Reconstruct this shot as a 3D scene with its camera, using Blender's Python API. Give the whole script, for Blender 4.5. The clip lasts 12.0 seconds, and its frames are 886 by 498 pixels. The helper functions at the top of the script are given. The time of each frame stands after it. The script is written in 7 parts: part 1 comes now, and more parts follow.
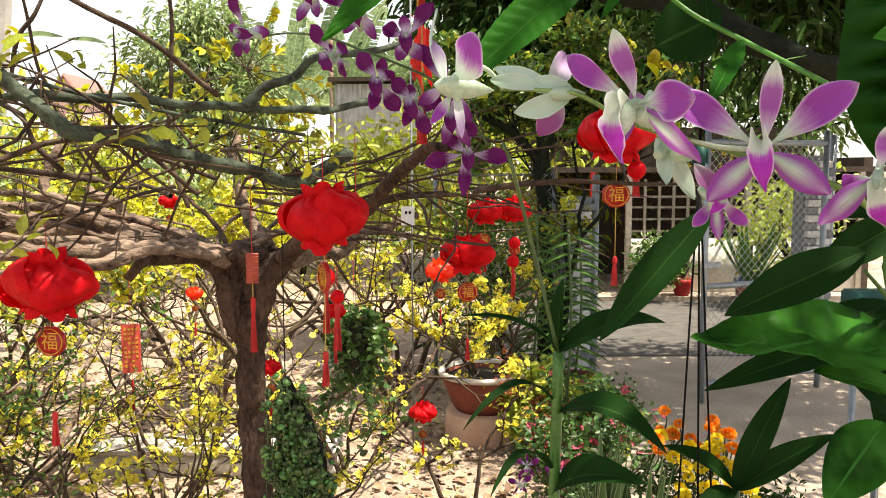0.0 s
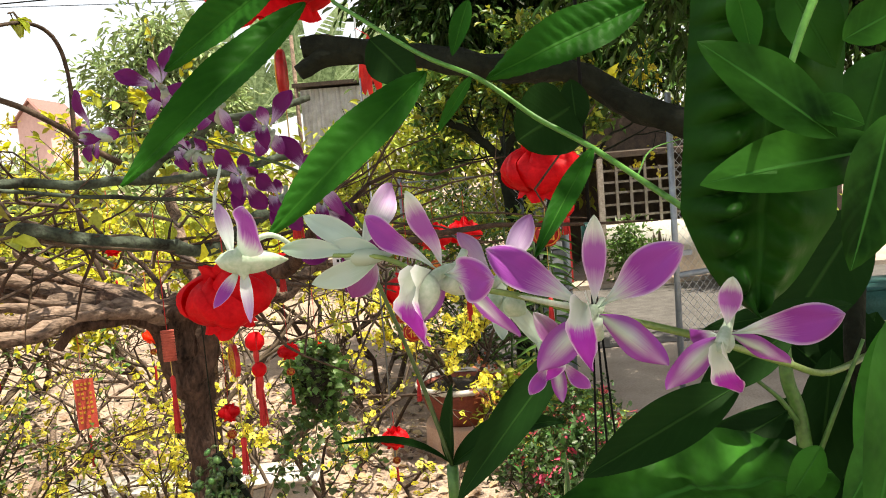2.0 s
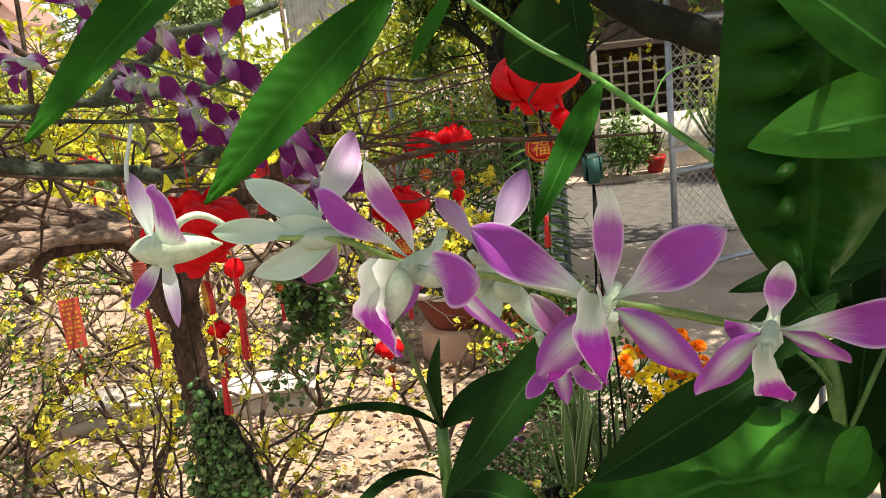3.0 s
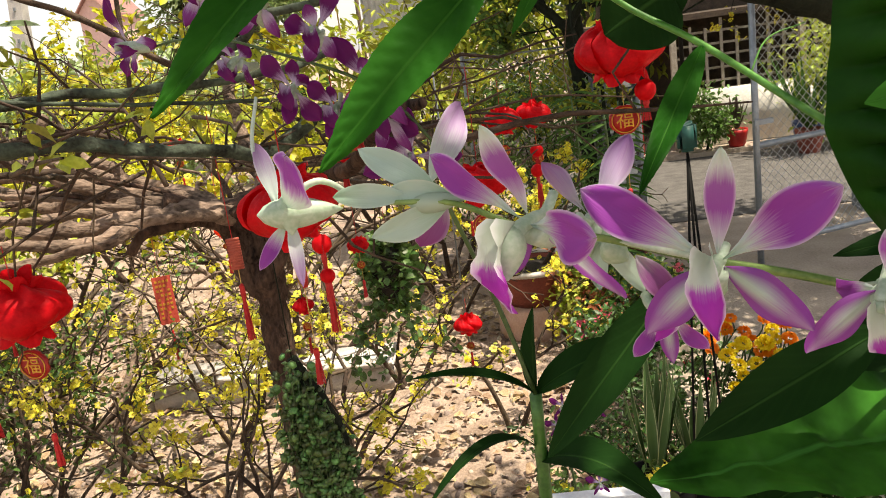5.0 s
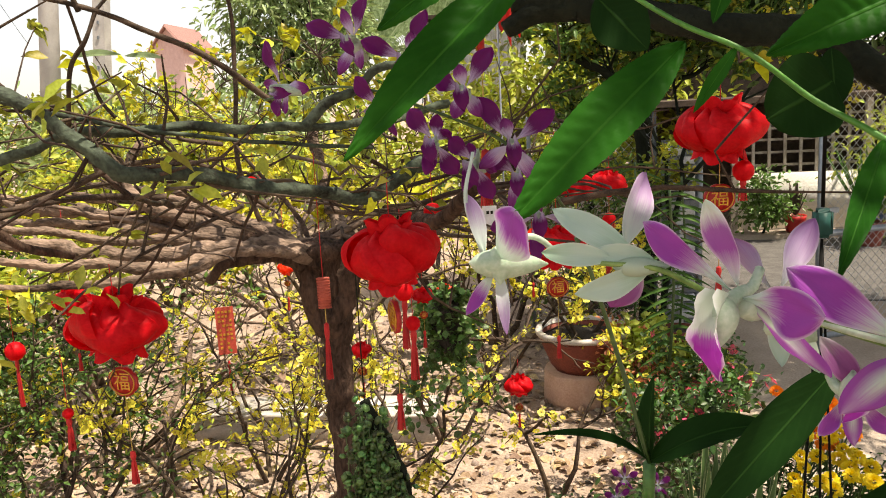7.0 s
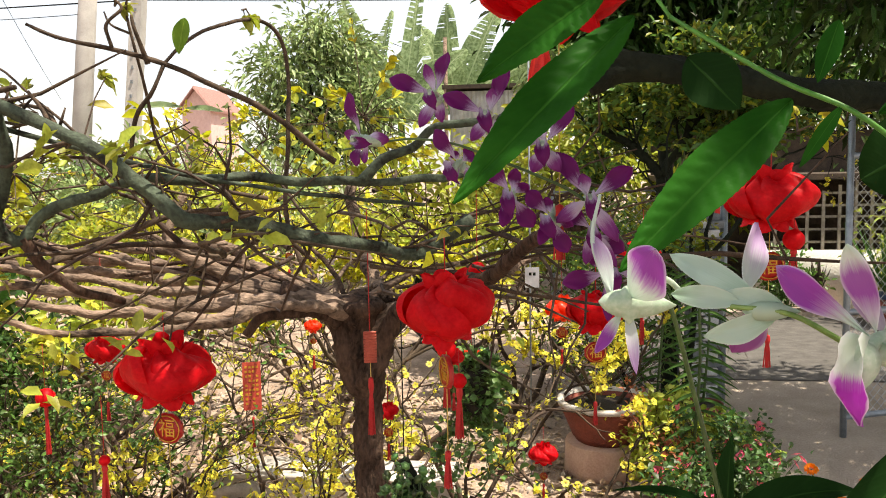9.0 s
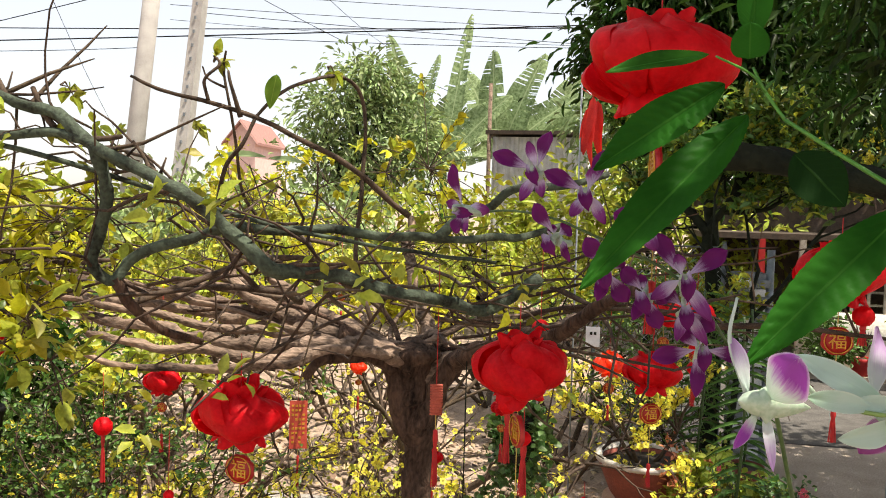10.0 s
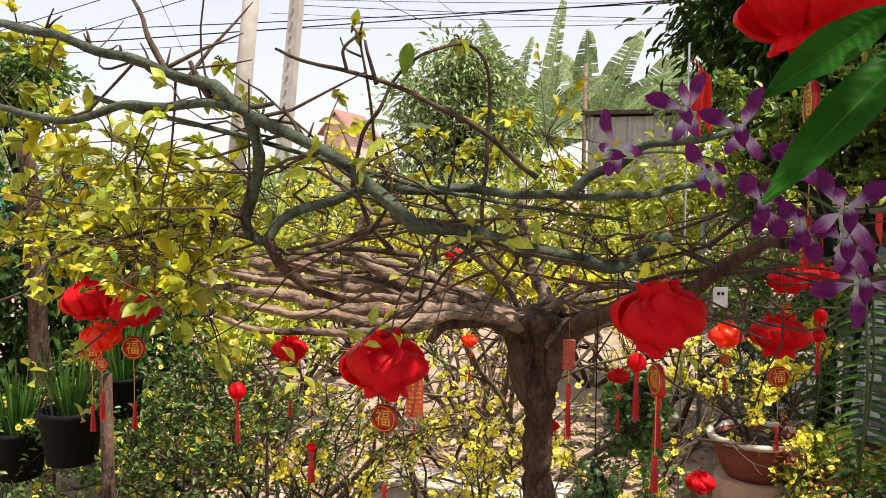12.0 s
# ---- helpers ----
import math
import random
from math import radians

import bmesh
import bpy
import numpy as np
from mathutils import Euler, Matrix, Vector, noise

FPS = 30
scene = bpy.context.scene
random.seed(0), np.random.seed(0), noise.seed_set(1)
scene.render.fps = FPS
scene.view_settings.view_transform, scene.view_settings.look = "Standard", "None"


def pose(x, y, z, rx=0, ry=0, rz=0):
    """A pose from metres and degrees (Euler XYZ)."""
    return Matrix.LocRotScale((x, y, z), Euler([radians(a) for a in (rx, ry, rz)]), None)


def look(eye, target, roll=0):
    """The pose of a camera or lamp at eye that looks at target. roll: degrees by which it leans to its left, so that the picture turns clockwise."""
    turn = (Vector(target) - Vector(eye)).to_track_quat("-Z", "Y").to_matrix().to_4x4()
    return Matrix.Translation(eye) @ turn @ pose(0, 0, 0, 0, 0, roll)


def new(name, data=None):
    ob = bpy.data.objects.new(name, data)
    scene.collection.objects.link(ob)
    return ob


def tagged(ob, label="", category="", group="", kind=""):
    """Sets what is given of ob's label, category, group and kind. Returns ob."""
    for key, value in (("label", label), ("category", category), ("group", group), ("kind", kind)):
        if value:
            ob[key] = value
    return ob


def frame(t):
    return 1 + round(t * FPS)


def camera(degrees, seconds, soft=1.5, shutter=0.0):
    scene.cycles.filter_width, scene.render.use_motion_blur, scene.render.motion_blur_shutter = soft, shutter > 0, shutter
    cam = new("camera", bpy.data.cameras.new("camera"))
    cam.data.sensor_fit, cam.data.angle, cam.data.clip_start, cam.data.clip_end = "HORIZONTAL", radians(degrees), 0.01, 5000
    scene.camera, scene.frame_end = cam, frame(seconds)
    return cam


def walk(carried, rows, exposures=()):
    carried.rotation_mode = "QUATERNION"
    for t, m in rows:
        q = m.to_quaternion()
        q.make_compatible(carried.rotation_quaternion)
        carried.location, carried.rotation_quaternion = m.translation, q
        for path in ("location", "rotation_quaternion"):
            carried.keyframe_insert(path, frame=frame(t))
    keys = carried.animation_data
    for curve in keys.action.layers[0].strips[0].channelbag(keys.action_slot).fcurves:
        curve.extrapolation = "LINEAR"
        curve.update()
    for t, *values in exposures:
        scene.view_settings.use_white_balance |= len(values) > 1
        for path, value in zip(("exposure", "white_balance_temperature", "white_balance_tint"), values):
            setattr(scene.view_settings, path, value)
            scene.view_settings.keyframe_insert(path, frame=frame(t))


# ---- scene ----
cam = camera(57.0, 12.0, soft=1.0)
PATH = [
    (0, (0.0024, 0.0004, 1.4741), (0.0022, 0.9954, 1.3743), -0.17),
    (0.5, (0.0260, 0.0312, 1.4914), (0.0300, 1.0279, 1.4103), 0.29),
    (1, (0.0526, 0.0479, 1.5046), (0.0651, 1.0453, 1.4331), -0.74),
    (1.5, (0.0908, 0.0725, 1.5413), (0.1115, 1.0677, 1.4459), -3.30),
    (2, (0.1093, 0.0750, 1.5679), (0.1270, 1.0686, 1.4571), -4.82),
    (2.5, (0.1222, 0.1207, 1.5857), (0.1478, 1.1043, 1.4073), -6.30),
    (3, (0.1226, 0.1684, 1.5909), (0.1356, 1.1401, 1.3552), -6.27),
    (3.5, (0.1130, 0.1799, 1.5873), (0.1007, 1.1464, 1.3312), -6.11),
    (3.7, (0.1110, 0.1839, 1.5840), (0.0839, 1.1482, 1.3207), -6.37),
    (5.3, (0.1017, 0.1501, 1.5926), (0.0174, 1.1171, 1.3520), -7.83),
    (5.5, (0.0899, 0.1564, 1.5946), (0.0050, 1.1273, 1.3706), -7.37),
    (6, (0.0544, 0.1516, 1.5894), (-0.0451, 1.1254, 1.3844), -6.29),
    (6.5, (0.0323, 0.1497, 1.5901), (-0.0845, 1.1214, 1.3847), -4.02),
    (6.7, (0.0323, 0.1407, 1.5997), (-0.0885, 1.1144, 1.4068), -3.39),
    (8.3, (0.0247, 0.1135, 1.5974), (-0.1016, 1.0922, 1.4353), -2.44),
    (8.5, (0.0074, 0.1168, 1.5891), (-0.1239, 1.0951, 1.4286), -2.38),
    (9, (-0.0224, 0.1121, 1.5882), (-0.1611, 1.0976, 1.4908), -1.06),
    (9.5, (-0.0526, 0.0979, 1.5980), (-0.2031, 1.0829, 1.5141), 0.59),
    (10, (-0.0785, 0.0703, 1.6168), (-0.2588, 1.0528, 1.5691), 1.59),
    (10.5, (-0.1011, 0.0588, 1.6101), (-0.3281, 1.0321, 1.5764), 1.68),
    (11, (-0.1209, 0.0338, 1.5841), (-0.3772, 0.9999, 1.5542), 1.21),
    (11.5, (-0.1443, 0.0223, 1.5687), (-0.4155, 0.9811, 1.4837), 1.52),
    (12, (-0.1323, 0.0134, 1.5723), (-0.4219, 0.9682, 1.5058), 0.36),
]
walk(cam, [(t, look(eye, target, roll)) for t, eye, target, roll in PATH], [(0.0, 1.27, 7150, 8), (1.0, 1.19, 7100, 7), (2.4, 1.17, 7120, 8), (3.5, 0.98, 7150, 8), (6.5, 0.93, 7350, 11), (9.5, 1.03, 7000, 9), (11.0, 0.70, 6850, 9), (12.0, 0.80, 7000, 12)])

# ---- daylight ----
SUN_AZ, SUN_EL = radians(104), radians(67)  # azimuth from +y towards +x
world = bpy.data.worlds.new("sky")
scene.world = world
world.use_nodes = True
wn = world.node_tree.nodes
sky = wn.new("ShaderNodeTexSky")
sky.sky_type, sky.sun_disc = "NISHITA", False
sky.sun_elevation, sky.sun_rotation = SUN_EL, SUN_AZ
sky.dust_density, sky.air_density = 1.6, 1.0
wn["Background"].inputs["Strength"].default_value = 0.115
haze = wn.new("ShaderNodeMix")  # thin white high haze over the blue
haze.data_type = "RGBA"
haze.inputs["Factor"].default_value = 0.55
haze.inputs[7].default_value = (5.7, 5.6, 5.85, 1)
world.node_tree.links.new(sky.outputs[0], haze.inputs[6])
world.node_tree.links.new(haze.outputs[2], wn["Background"].inputs["Color"])
to_sun = Vector((math.sin(SUN_AZ) * math.cos(SUN_EL), math.cos(SUN_AZ) * math.cos(SUN_EL), math.sin(SUN_EL)))
sun = new("sun", bpy.data.lights.new("sun", "SUN"))
sun.data.energy, sun.data.angle, sun.data.color = 5.0, radians(0.6), (1.0, 0.94, 0.84)
sun.matrix_world = look(to_sun * 30, (0, 0, 0))

# ---- materials ----


def node(nt, kind, **values):
    n = nt.nodes.new(kind)
    for key, value in values.items():
        n.inputs[key].default_value = value
    return n


def material(name, low, high, rough=0.6, scale=20.0, bump=0.2, fine=8.0, metal=0.0, through_light=0.0, through_colour=None,
             island=0.0, stretch=(1, 1, 1), spec=0.5, coat=0.0, bump_scale=None):
    """Two-scale noise between two colours, fine relief, optional light passing through, optional variation from piece to piece."""
    m = bpy.data.materials.new(name)
    m.use_nodes = True
    nt = m.node_tree
    p = nt.nodes["Principled BSDF"]
    p.inputs["Roughness"].default_value, p.inputs["Metallic"].default_value = rough, metal
    p.inputs["Specular IOR Level"].default_value, p.inputs["Coat Weight"].default_value = spec, coat
    tc = nt.nodes.new("ShaderNodeTexCoord")
    mp = node(nt, "ShaderNodeMapping", Scale=stretch)
    nt.links.new(tc.outputs["Object"], mp.inputs["Vector"])
    n1 = node(nt, "ShaderNodeTexNoise", Scale=scale, Detail=4.0)
    n2 = node(nt, "ShaderNodeTexNoise", Scale=scale * fine, Detail=3.0)
    for n in (n1, n2):
        nt.links.new(mp.outputs[0], n.inputs["Vector"])
    mix = nt.nodes.new("ShaderNodeMath")
    mix.operation = "MULTIPLY_ADD"
    mix.inputs[1].default_value = 0.45
    half = nt.nodes.new("ShaderNodeMath")
    half.operation = "MULTIPLY"
    half.inputs[1].default_value = 0.62
    nt.links.new(n1.outputs["Fac"], half.inputs[0])
    nt.links.new(n2.outputs["Fac"], mix.inputs[0])
    nt.links.new(half.outputs[0], mix.inputs[2])
    ramp = nt.nodes.new("ShaderNodeValToRGB")
    ramp.color_ramp.elements[0].position, ramp.color_ramp.elements[1].position = 0.36, 0.70
    ramp.color_ramp.elements[0].color, ramp.color_ramp.elements[1].color = (*low, 1), (*high, 1)
    nt.links.new(mix.outputs[0], ramp.inputs["Fac"])
    colour = ramp.outputs["Color"]
    if island:
        hsv = nt.nodes.new("ShaderNodeHueSaturation")
        geo = nt.nodes.new("ShaderNodeNewGeometry")
        for key, low_v, high_v in (("Value", 1 - island, 1 + island), ("Hue", 0.5 - island * 0.05, 0.5 + island * 0.05)):
            mr = node(nt, "ShaderNodeMapRange")
            mr.inputs["To Min"].default_value, mr.inputs["To Max"].default_value = low_v, high_v
            nt.links.new(geo.outputs["Random Per Island"], mr.inputs["Value"])
            nt.links.new(mr.outputs[0], hsv.inputs[key])
        nt.links.new(colour, hsv.inputs["Color"])
        colour = hsv.outputs["Color"]
    nt.links.new(colour, p.inputs["Base Color"])
    if bump:
        b = node(nt, "ShaderNodeBump", Strength=bump, Distance=bump_scale or 0.2 / scale)
        nt.links.new(mix.outputs[0], b.inputs["Height"])
        nt.links.new(b.outputs[0], p.inputs["Normal"])
    if through_light:
        add_translucent(nt, p, colour, through_light, through_colour)
    return m


def add_translucent(nt, p, colour, amount, tint=None):
    tr = nt.nodes.new("ShaderNodeBsdfTranslucent")
    if tint:
        tr.inputs["Color"].default_value = (*tint, 1)
    else:
        nt.links.new(colour, tr.inputs["Color"])
    mx = nt.nodes.new("ShaderNodeMixShader")
    mx.inputs[0].default_value = amount
    out = nt.nodes["Material Output"]
    nt.links.new(p.outputs[0], mx.inputs[1])
    nt.links.new(tr.outputs[0], mx.inputs[2])
    nt.links.new(mx.outputs[0], out.inputs["Surface"])


def petal_material(name, stops, rough=0.45, through_light=0.3, edge=(0.85, 0.85, 0.88), edge_amount=0.6, veins=0.25, edge_from=0.41, edge_to=0.49):
    """Colour along the petal (u), pale rim across it (v), fine veins."""
    m = bpy.data.materials.new(name)
    m.use_nodes = True
    nt = m.node_tree
    p = nt.nodes["Principled BSDF"]
    p.inputs["Roughness"].default_value = rough
    p.inputs["Specular IOR Level"].default_value = 0.18
    uv = nt.nodes.new("ShaderNodeUVMap")
    sep = nt.nodes.new("ShaderNodeSeparateXYZ")
    nt.links.new(uv.outputs[0], sep.inputs[0])
    mp = node(nt, "ShaderNodeMapping", Scale=(2.0, 22.0, 1.0))
    nt.links.new(uv.outputs[0], mp.inputs["Vector"])
    vein = node(nt, "ShaderNodeTexNoise", Scale=1.0, Detail=3.0)
    nt.links.new(mp.outputs[0], vein.inputs["Vector"])
    shift = node(nt, "ShaderNodeMapRange")
    shift.inputs["To Min"].default_value, shift.inputs["To Max"].default_value = -veins, veins
    nt.links.new(vein.outputs["Fac"], shift.inputs["Value"])
    add = nt.nodes.new("ShaderNodeMath")
    nt.links.new(sep.outputs["X"], add.inputs[0])
    nt.links.new(shift.outputs[0], add.inputs[1])
    ramp = nt.nodes.new("ShaderNodeValToRGB")
    while len(ramp.color_ramp.elements) < len(stops):
        ramp.color_ramp.elements.new(0.5)
    for el, (pos, col) in zip(ramp.color_ramp.elements, stops):
        el.position, el.color = pos, (*col, 1)
    nt.links.new(add.outputs[0], ramp.inputs["Fac"])
    rim = nt.nodes.new("ShaderNodeMapRange")  # |v - 0.5| near the rim
    dist = nt.nodes.new("ShaderNodeMath")
    dist.operation = "SUBTRACT"
    dist.inputs[1].default_value = 0.5
    absv = nt.nodes.new("ShaderNodeMath")
    absv.operation = "ABSOLUTE"
    nt.links.new(sep.outputs["Y"], dist.inputs[0])
    nt.links.new(dist.outputs[0], absv.inputs[0])
    nt.links.new(absv.outputs[0], rim.inputs["Value"])
    rim.inputs["From Min"].default_value, rim.inputs["From Max"].default_value = edge_from, edge_to
    rim.inputs["To Max"].default_value = edge_amount
    mixc = nt.nodes.new("ShaderNodeMix")
    mixc.data_type = "RGBA"
    nt.links.new(rim.outputs[0], mixc.inputs["Factor"])
    nt.links.new(ramp.outputs["Color"], mixc.inputs[6])
    mixc.inputs[7].default_value = (*edge, 1)
    nt.links.new(mixc.outputs[2], p.inputs["Base Color"])
    b = node(nt, "ShaderNodeBump", Strength=0.25, Distance=0.001)
    nt.links.new(vein.outputs["Fac"], b.inputs["Height"])
    nt.links.new(b.outputs[0], p.inputs["Normal"])
    add_translucent(nt, p, mixc.outputs[2], through_light)
    return m


def leaf_material(name, base, rib, rough=0.38, through_light=0.25, pale=None, patchy=0.3, ribs=60.0):
    """Leaf with a pale midrib, slanting side veins and blotches, by its own (u, v)."""
    m = bpy.data.materials.new(name)
    m.use_nodes = True
    nt = m.node_tree
    p = nt.nodes["Principled BSDF"]
    p.inputs["Roughness"].default_value, p.inputs["Specular IOR Level"].default_value = rough, 0.05
    uv = nt.nodes.new("ShaderNodeUVMap")
    sep = nt.nodes.new("ShaderNodeSeparateXYZ")
    nt.links.new(uv.outputs[0], sep.inputs[0])
    d = nt.nodes.new("ShaderNodeMath")
    d.operation = "SUBTRACT"
    d.inputs[1].default_value = 0.5
    nt.links.new(sep.outputs["Y"], d.inputs[0])
    a = nt.nodes.new("ShaderNodeMath")
    a.operation = "ABSOLUTE"
    nt.links.new(d.outputs[0], a.inputs[0])
    rm = nt.nodes.new("ShaderNodeMapRange")
    rm.inputs["From Min"].default_value, rm.inputs["From Max"].default_value = 0.012, 0.035
    rm.inputs["To Min"].default_value, rm.inputs["To Max"].default_value = 0.8, 0.0
    nt.links.new(a.outputs[0], rm.inputs["Value"])
    # side veins: a wave in u - 0.7 |v|
    sl = nt.nodes.new("ShaderNodeMath")
    sl.operation = "MULTIPLY_ADD"
    sl.inputs[1].default_value = -0.55
    nt.links.new(a.outputs[0], sl.inputs[0])
    nt.links.new(sep.outputs["X"], sl.inputs[2])
    wave = nt.nodes.new("ShaderNodeMath")
    wave.operation = "MULTIPLY"
    wave.inputs[1].default_value = ribs
    nt.links.new(sl.outputs[0], wave.inputs[0])
    sn = nt.nodes.new("ShaderNodeMath")
    sn.operation = "SINE"
    nt.links.new(wave.outputs[0], sn.inputs[0])
    vm = nt.nodes.new("ShaderNodeMapRange")
    vm.inputs["From Min"].default_value, vm.inputs["To Max"].default_value = 0.3, 0.06
    nt.links.new(sn.outputs[0], vm.inputs["Value"])
    mxv = nt.nodes.new("ShaderNodeMath")
    mxv.operation = "MAXIMUM"
    nt.links.new(rm.outputs[0], mxv.inputs[0])
    nt.links.new(vm.outputs[0], mxv.inputs[1])
    tc = nt.nodes.new("ShaderNodeTexCoord")
    n1 = node(nt, "ShaderNodeTexNoise", Scale=18.0, Detail=5.0)
    nt.links.new(tc.outputs["Object"], n1.inputs["Vector"])
    ramp = nt.nodes.new("ShaderNodeValToRGB")
    lowc = tuple(c * (1 - patchy) for c in base)
    ramp.color_ramp.elements[0].position, ramp.color_ramp.elements[1].position = 0.35, 0.68
    ramp.color_ramp.elements[0].color, ramp.color_ramp.elements[1].color = (*lowc, 1), (*(pale or base), 1)
    nt.links.new(n1.outputs["Fac"], ramp.inputs["Fac"])
    mixc = nt.nodes.new("ShaderNodeMix")
    mixc.data_type = "RGBA"
    nt.links.new(mxv.outputs[0], mixc.inputs["Factor"])
    nt.links.new(ramp.outputs["Color"], mixc.inputs[6])
    mixc.inputs[7].default_value = (*rib, 1)
    nt.links.new(mixc.outputs[2], p.inputs["Base Color"])
    b = node(nt, "ShaderNodeBump", Strength=0.6, Distance=0.0014)
    nt.links.new(mxv.outputs[0], b.inputs["Height"])
    b.invert = True
    crease = node(nt, "ShaderNodeBump", Strength=0.55, Distance=0.006)  # soft puckers of the blade
    nt.links.new(n1.outputs["Fac"], crease.inputs["Height"])
    nt.links.new(crease.outputs[0], b.inputs["Normal"])
    nt.links.new(b.outputs[0], p.inputs["Normal"])
    add_translucent(nt, p, mixc.outputs[2], through_light)
    return m


DIRT = material("packed_dirt", (0.19, 0.135, 0.10), (0.44, 0.335, 0.26), 0.95, 6.0, 0.7, 12.0, spec=0.2)
GRAVEL = material("pebble", (0.20, 0.15, 0.115), (0.46, 0.37, 0.30), 0.85, 30.0, 0.3, island=0.45)
LITTER = material("dry_leaf", (0.22, 0.13, 0.07), (0.50, 0.37, 0.23), 0.85, 40.0, 0.3, island=0.5, through_light=0.15)
CONCRETE = material("yard_concrete", (0.27, 0.215, 0.17), (0.44, 0.365, 0.29), 0.9, 3.0, 0.35, 25.0, spec=0.3)
ASPHALT = material("asphalt", (0.06, 0.055, 0.05), (0.125, 0.115, 0.105), 0.9, 9.0, 0.5, 20.0, spec=0.3)
# one tree's bark: trunk copy darkened for shade, limb copy paled for sun
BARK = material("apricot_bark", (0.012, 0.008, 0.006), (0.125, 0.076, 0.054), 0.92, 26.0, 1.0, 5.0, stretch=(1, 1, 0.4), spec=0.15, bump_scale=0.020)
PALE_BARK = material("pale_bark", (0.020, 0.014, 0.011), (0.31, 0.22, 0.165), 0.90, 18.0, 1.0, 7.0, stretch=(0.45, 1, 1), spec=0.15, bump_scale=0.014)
GREEN_BARK = material("lichen_bark", (0.012, 0.012, 0.009), (0.082, 0.108, 0.074), 0.85, 26.0, 0.8, 6.0, spec=0.25, bump_scale=0.006)
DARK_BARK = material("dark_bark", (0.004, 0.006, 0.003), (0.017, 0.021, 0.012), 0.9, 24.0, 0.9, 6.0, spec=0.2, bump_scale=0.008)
TWIG = material("twig_bark", (0.020, 0.014, 0.010), (0.105, 0.070, 0.048), 0.85, 60.0, 0.5, island=0.3, spec=0.25)
YOUNG_LEAF = material("young_leaf", (0.21, 0.25, 0.018), (0.44, 0.47, 0.058), 0.5, 25.0, 0.1, island=0.45, through_light=0.38)
GOLD_LEAF = material("golden_leaf", (0.34, 0.32, 0.008), (0.58, 0.55, 0.035), 0.5, 25.0, 0.1, island=0.4, through_light=0.38)
GREEN_LEAF = material("green_leaf", (0.045, 0.10, 0.018), (0.13, 0.22, 0.04), 0.42, 20.0, 0.15, island=0.45, through_light=0.35)
DARK_LEAF = material("dark_leaf", (0.011, 0.034, 0.005), (0.046, 0.092, 0.014), 0.5, 20.0, 0.15, island=0.55, through_light=0.35, spec=0.2)
BLOSSOM = material("apricot_blossom", (0.64, 0.53, 0.02), (0.78, 0.70, 0.10), 0.5, 40.0, 0.05, island=0.25, through_light=0.4)
RED = material("lantern_plastic", (0.58, 0.003, 0.009), (0.80, 0.011, 0.020), 0.46, 40.0, 0.3, 5.0, through_light=0.45, spec=0.15)
DEEP_RED = material("red_card", (0.30, 0.006, 0.007), (0.46, 0.014, 0.012), 0.45, 30.0, 0.1)
GOLD = material("gold_foil", (0.42, 0.20, 0.015), (0.66, 0.36, 0.04), 0.45, 60.0, 0.1, metal=0.25)
# lantern red shifted to orange in the colour, to look sunlit
LIT_RED = material("lit_lantern_plastic", (0.85, 0.03, 0.008), (0.95, 0.09, 0.015), 0.3, 9.0, 0.1, through_light=0.55)
THREAD = material("red_thread", (0.34, 0.005, 0.008), (0.52, 0.015, 0.015), 0.7, 90.0, 0.3)
STRING = material("yellow_string", (0.45, 0.30, 0.05), (0.65, 0.48, 0.14), 0.7, 90.0, 0.2)
FADED_RED = material("faded_red_card", (0.40, 0.035, 0.022), (0.56, 0.085, 0.05), 0.6, 30.0, 0.15)
FAN_RED = material("ribbed_red_wood", (0.30, 0.05, 0.03), (0.48, 0.10, 0.06), 0.6, 40.0, 0.2)
WHITE_PURPLE = petal_material("pale_orchid_petal", [(0.0, (0.40, 0.54, 0.41)), (0.24, (0.52, 0.61, 0.55)), (0.42, (0.38, 0.19, 0.43)), (0.56, (0.26, 0.045, 0.31)), (0.92, (0.285, 0.055, 0.335)), (1.0, (0.40, 0.25, 0.44))], edge=(0.70, 0.66, 0.74), edge_amount=0.5, veins=0.18, edge_from=0.43)
TIPPED_SEPAL = petal_material("green_tipped_sepal", [(0.0, (0.55, 0.66, 0.56)), (0.20, (0.50, 0.42, 0.54)), (0.42, (0.31, 0.08, 0.36)), (0.66, (0.33, 0.11, 0.38)), (0.84, (0.58, 0.62, 0.60)), (1.0, (0.50, 0.62, 0.50))], edge_amount=0.4, veins=0.10)
ROSY_PETAL = petal_material("rosy_orchid_petal", [(0.0, (0.42, 0.40, 0.42)), (0.4, (0.30, 0.10, 0.28)), (1.0, (0.24, 0.045, 0.20))], edge_amount=0.2)
PURPLE_SEPAL = petal_material("lilac_based_sepal", [(0.0, (0.58, 0.54, 0.64)), (0.38, (0.46, 0.36, 0.54)), (0.62, (0.20, 0.04, 0.20)), (1.0, (0.125, 0.005, 0.105))], edge=(0.16, 0.01, 0.17), edge_amount=0.3, through_light=0.22)
WHITE_PETAL = petal_material("white_orchid_petal", [(0.0, (0.30, 0.46, 0.32)), (0.5, (0.45, 0.58, 0.50)), (1.0, (0.42, 0.56, 0.47))], edge=(0.66, 0.70, 0.62), edge_amount=0.4)
# lilac petal backs, greyed in the colour for the shade on them
LILAC_PETAL = petal_material("lilac_orchid_petal", [(0.0, (0.40, 0.46, 0.42)), (0.45, (0.36, 0.28, 0.42)), (1.0, (0.27, 0.12, 0.33))], edge_amount=0.2)
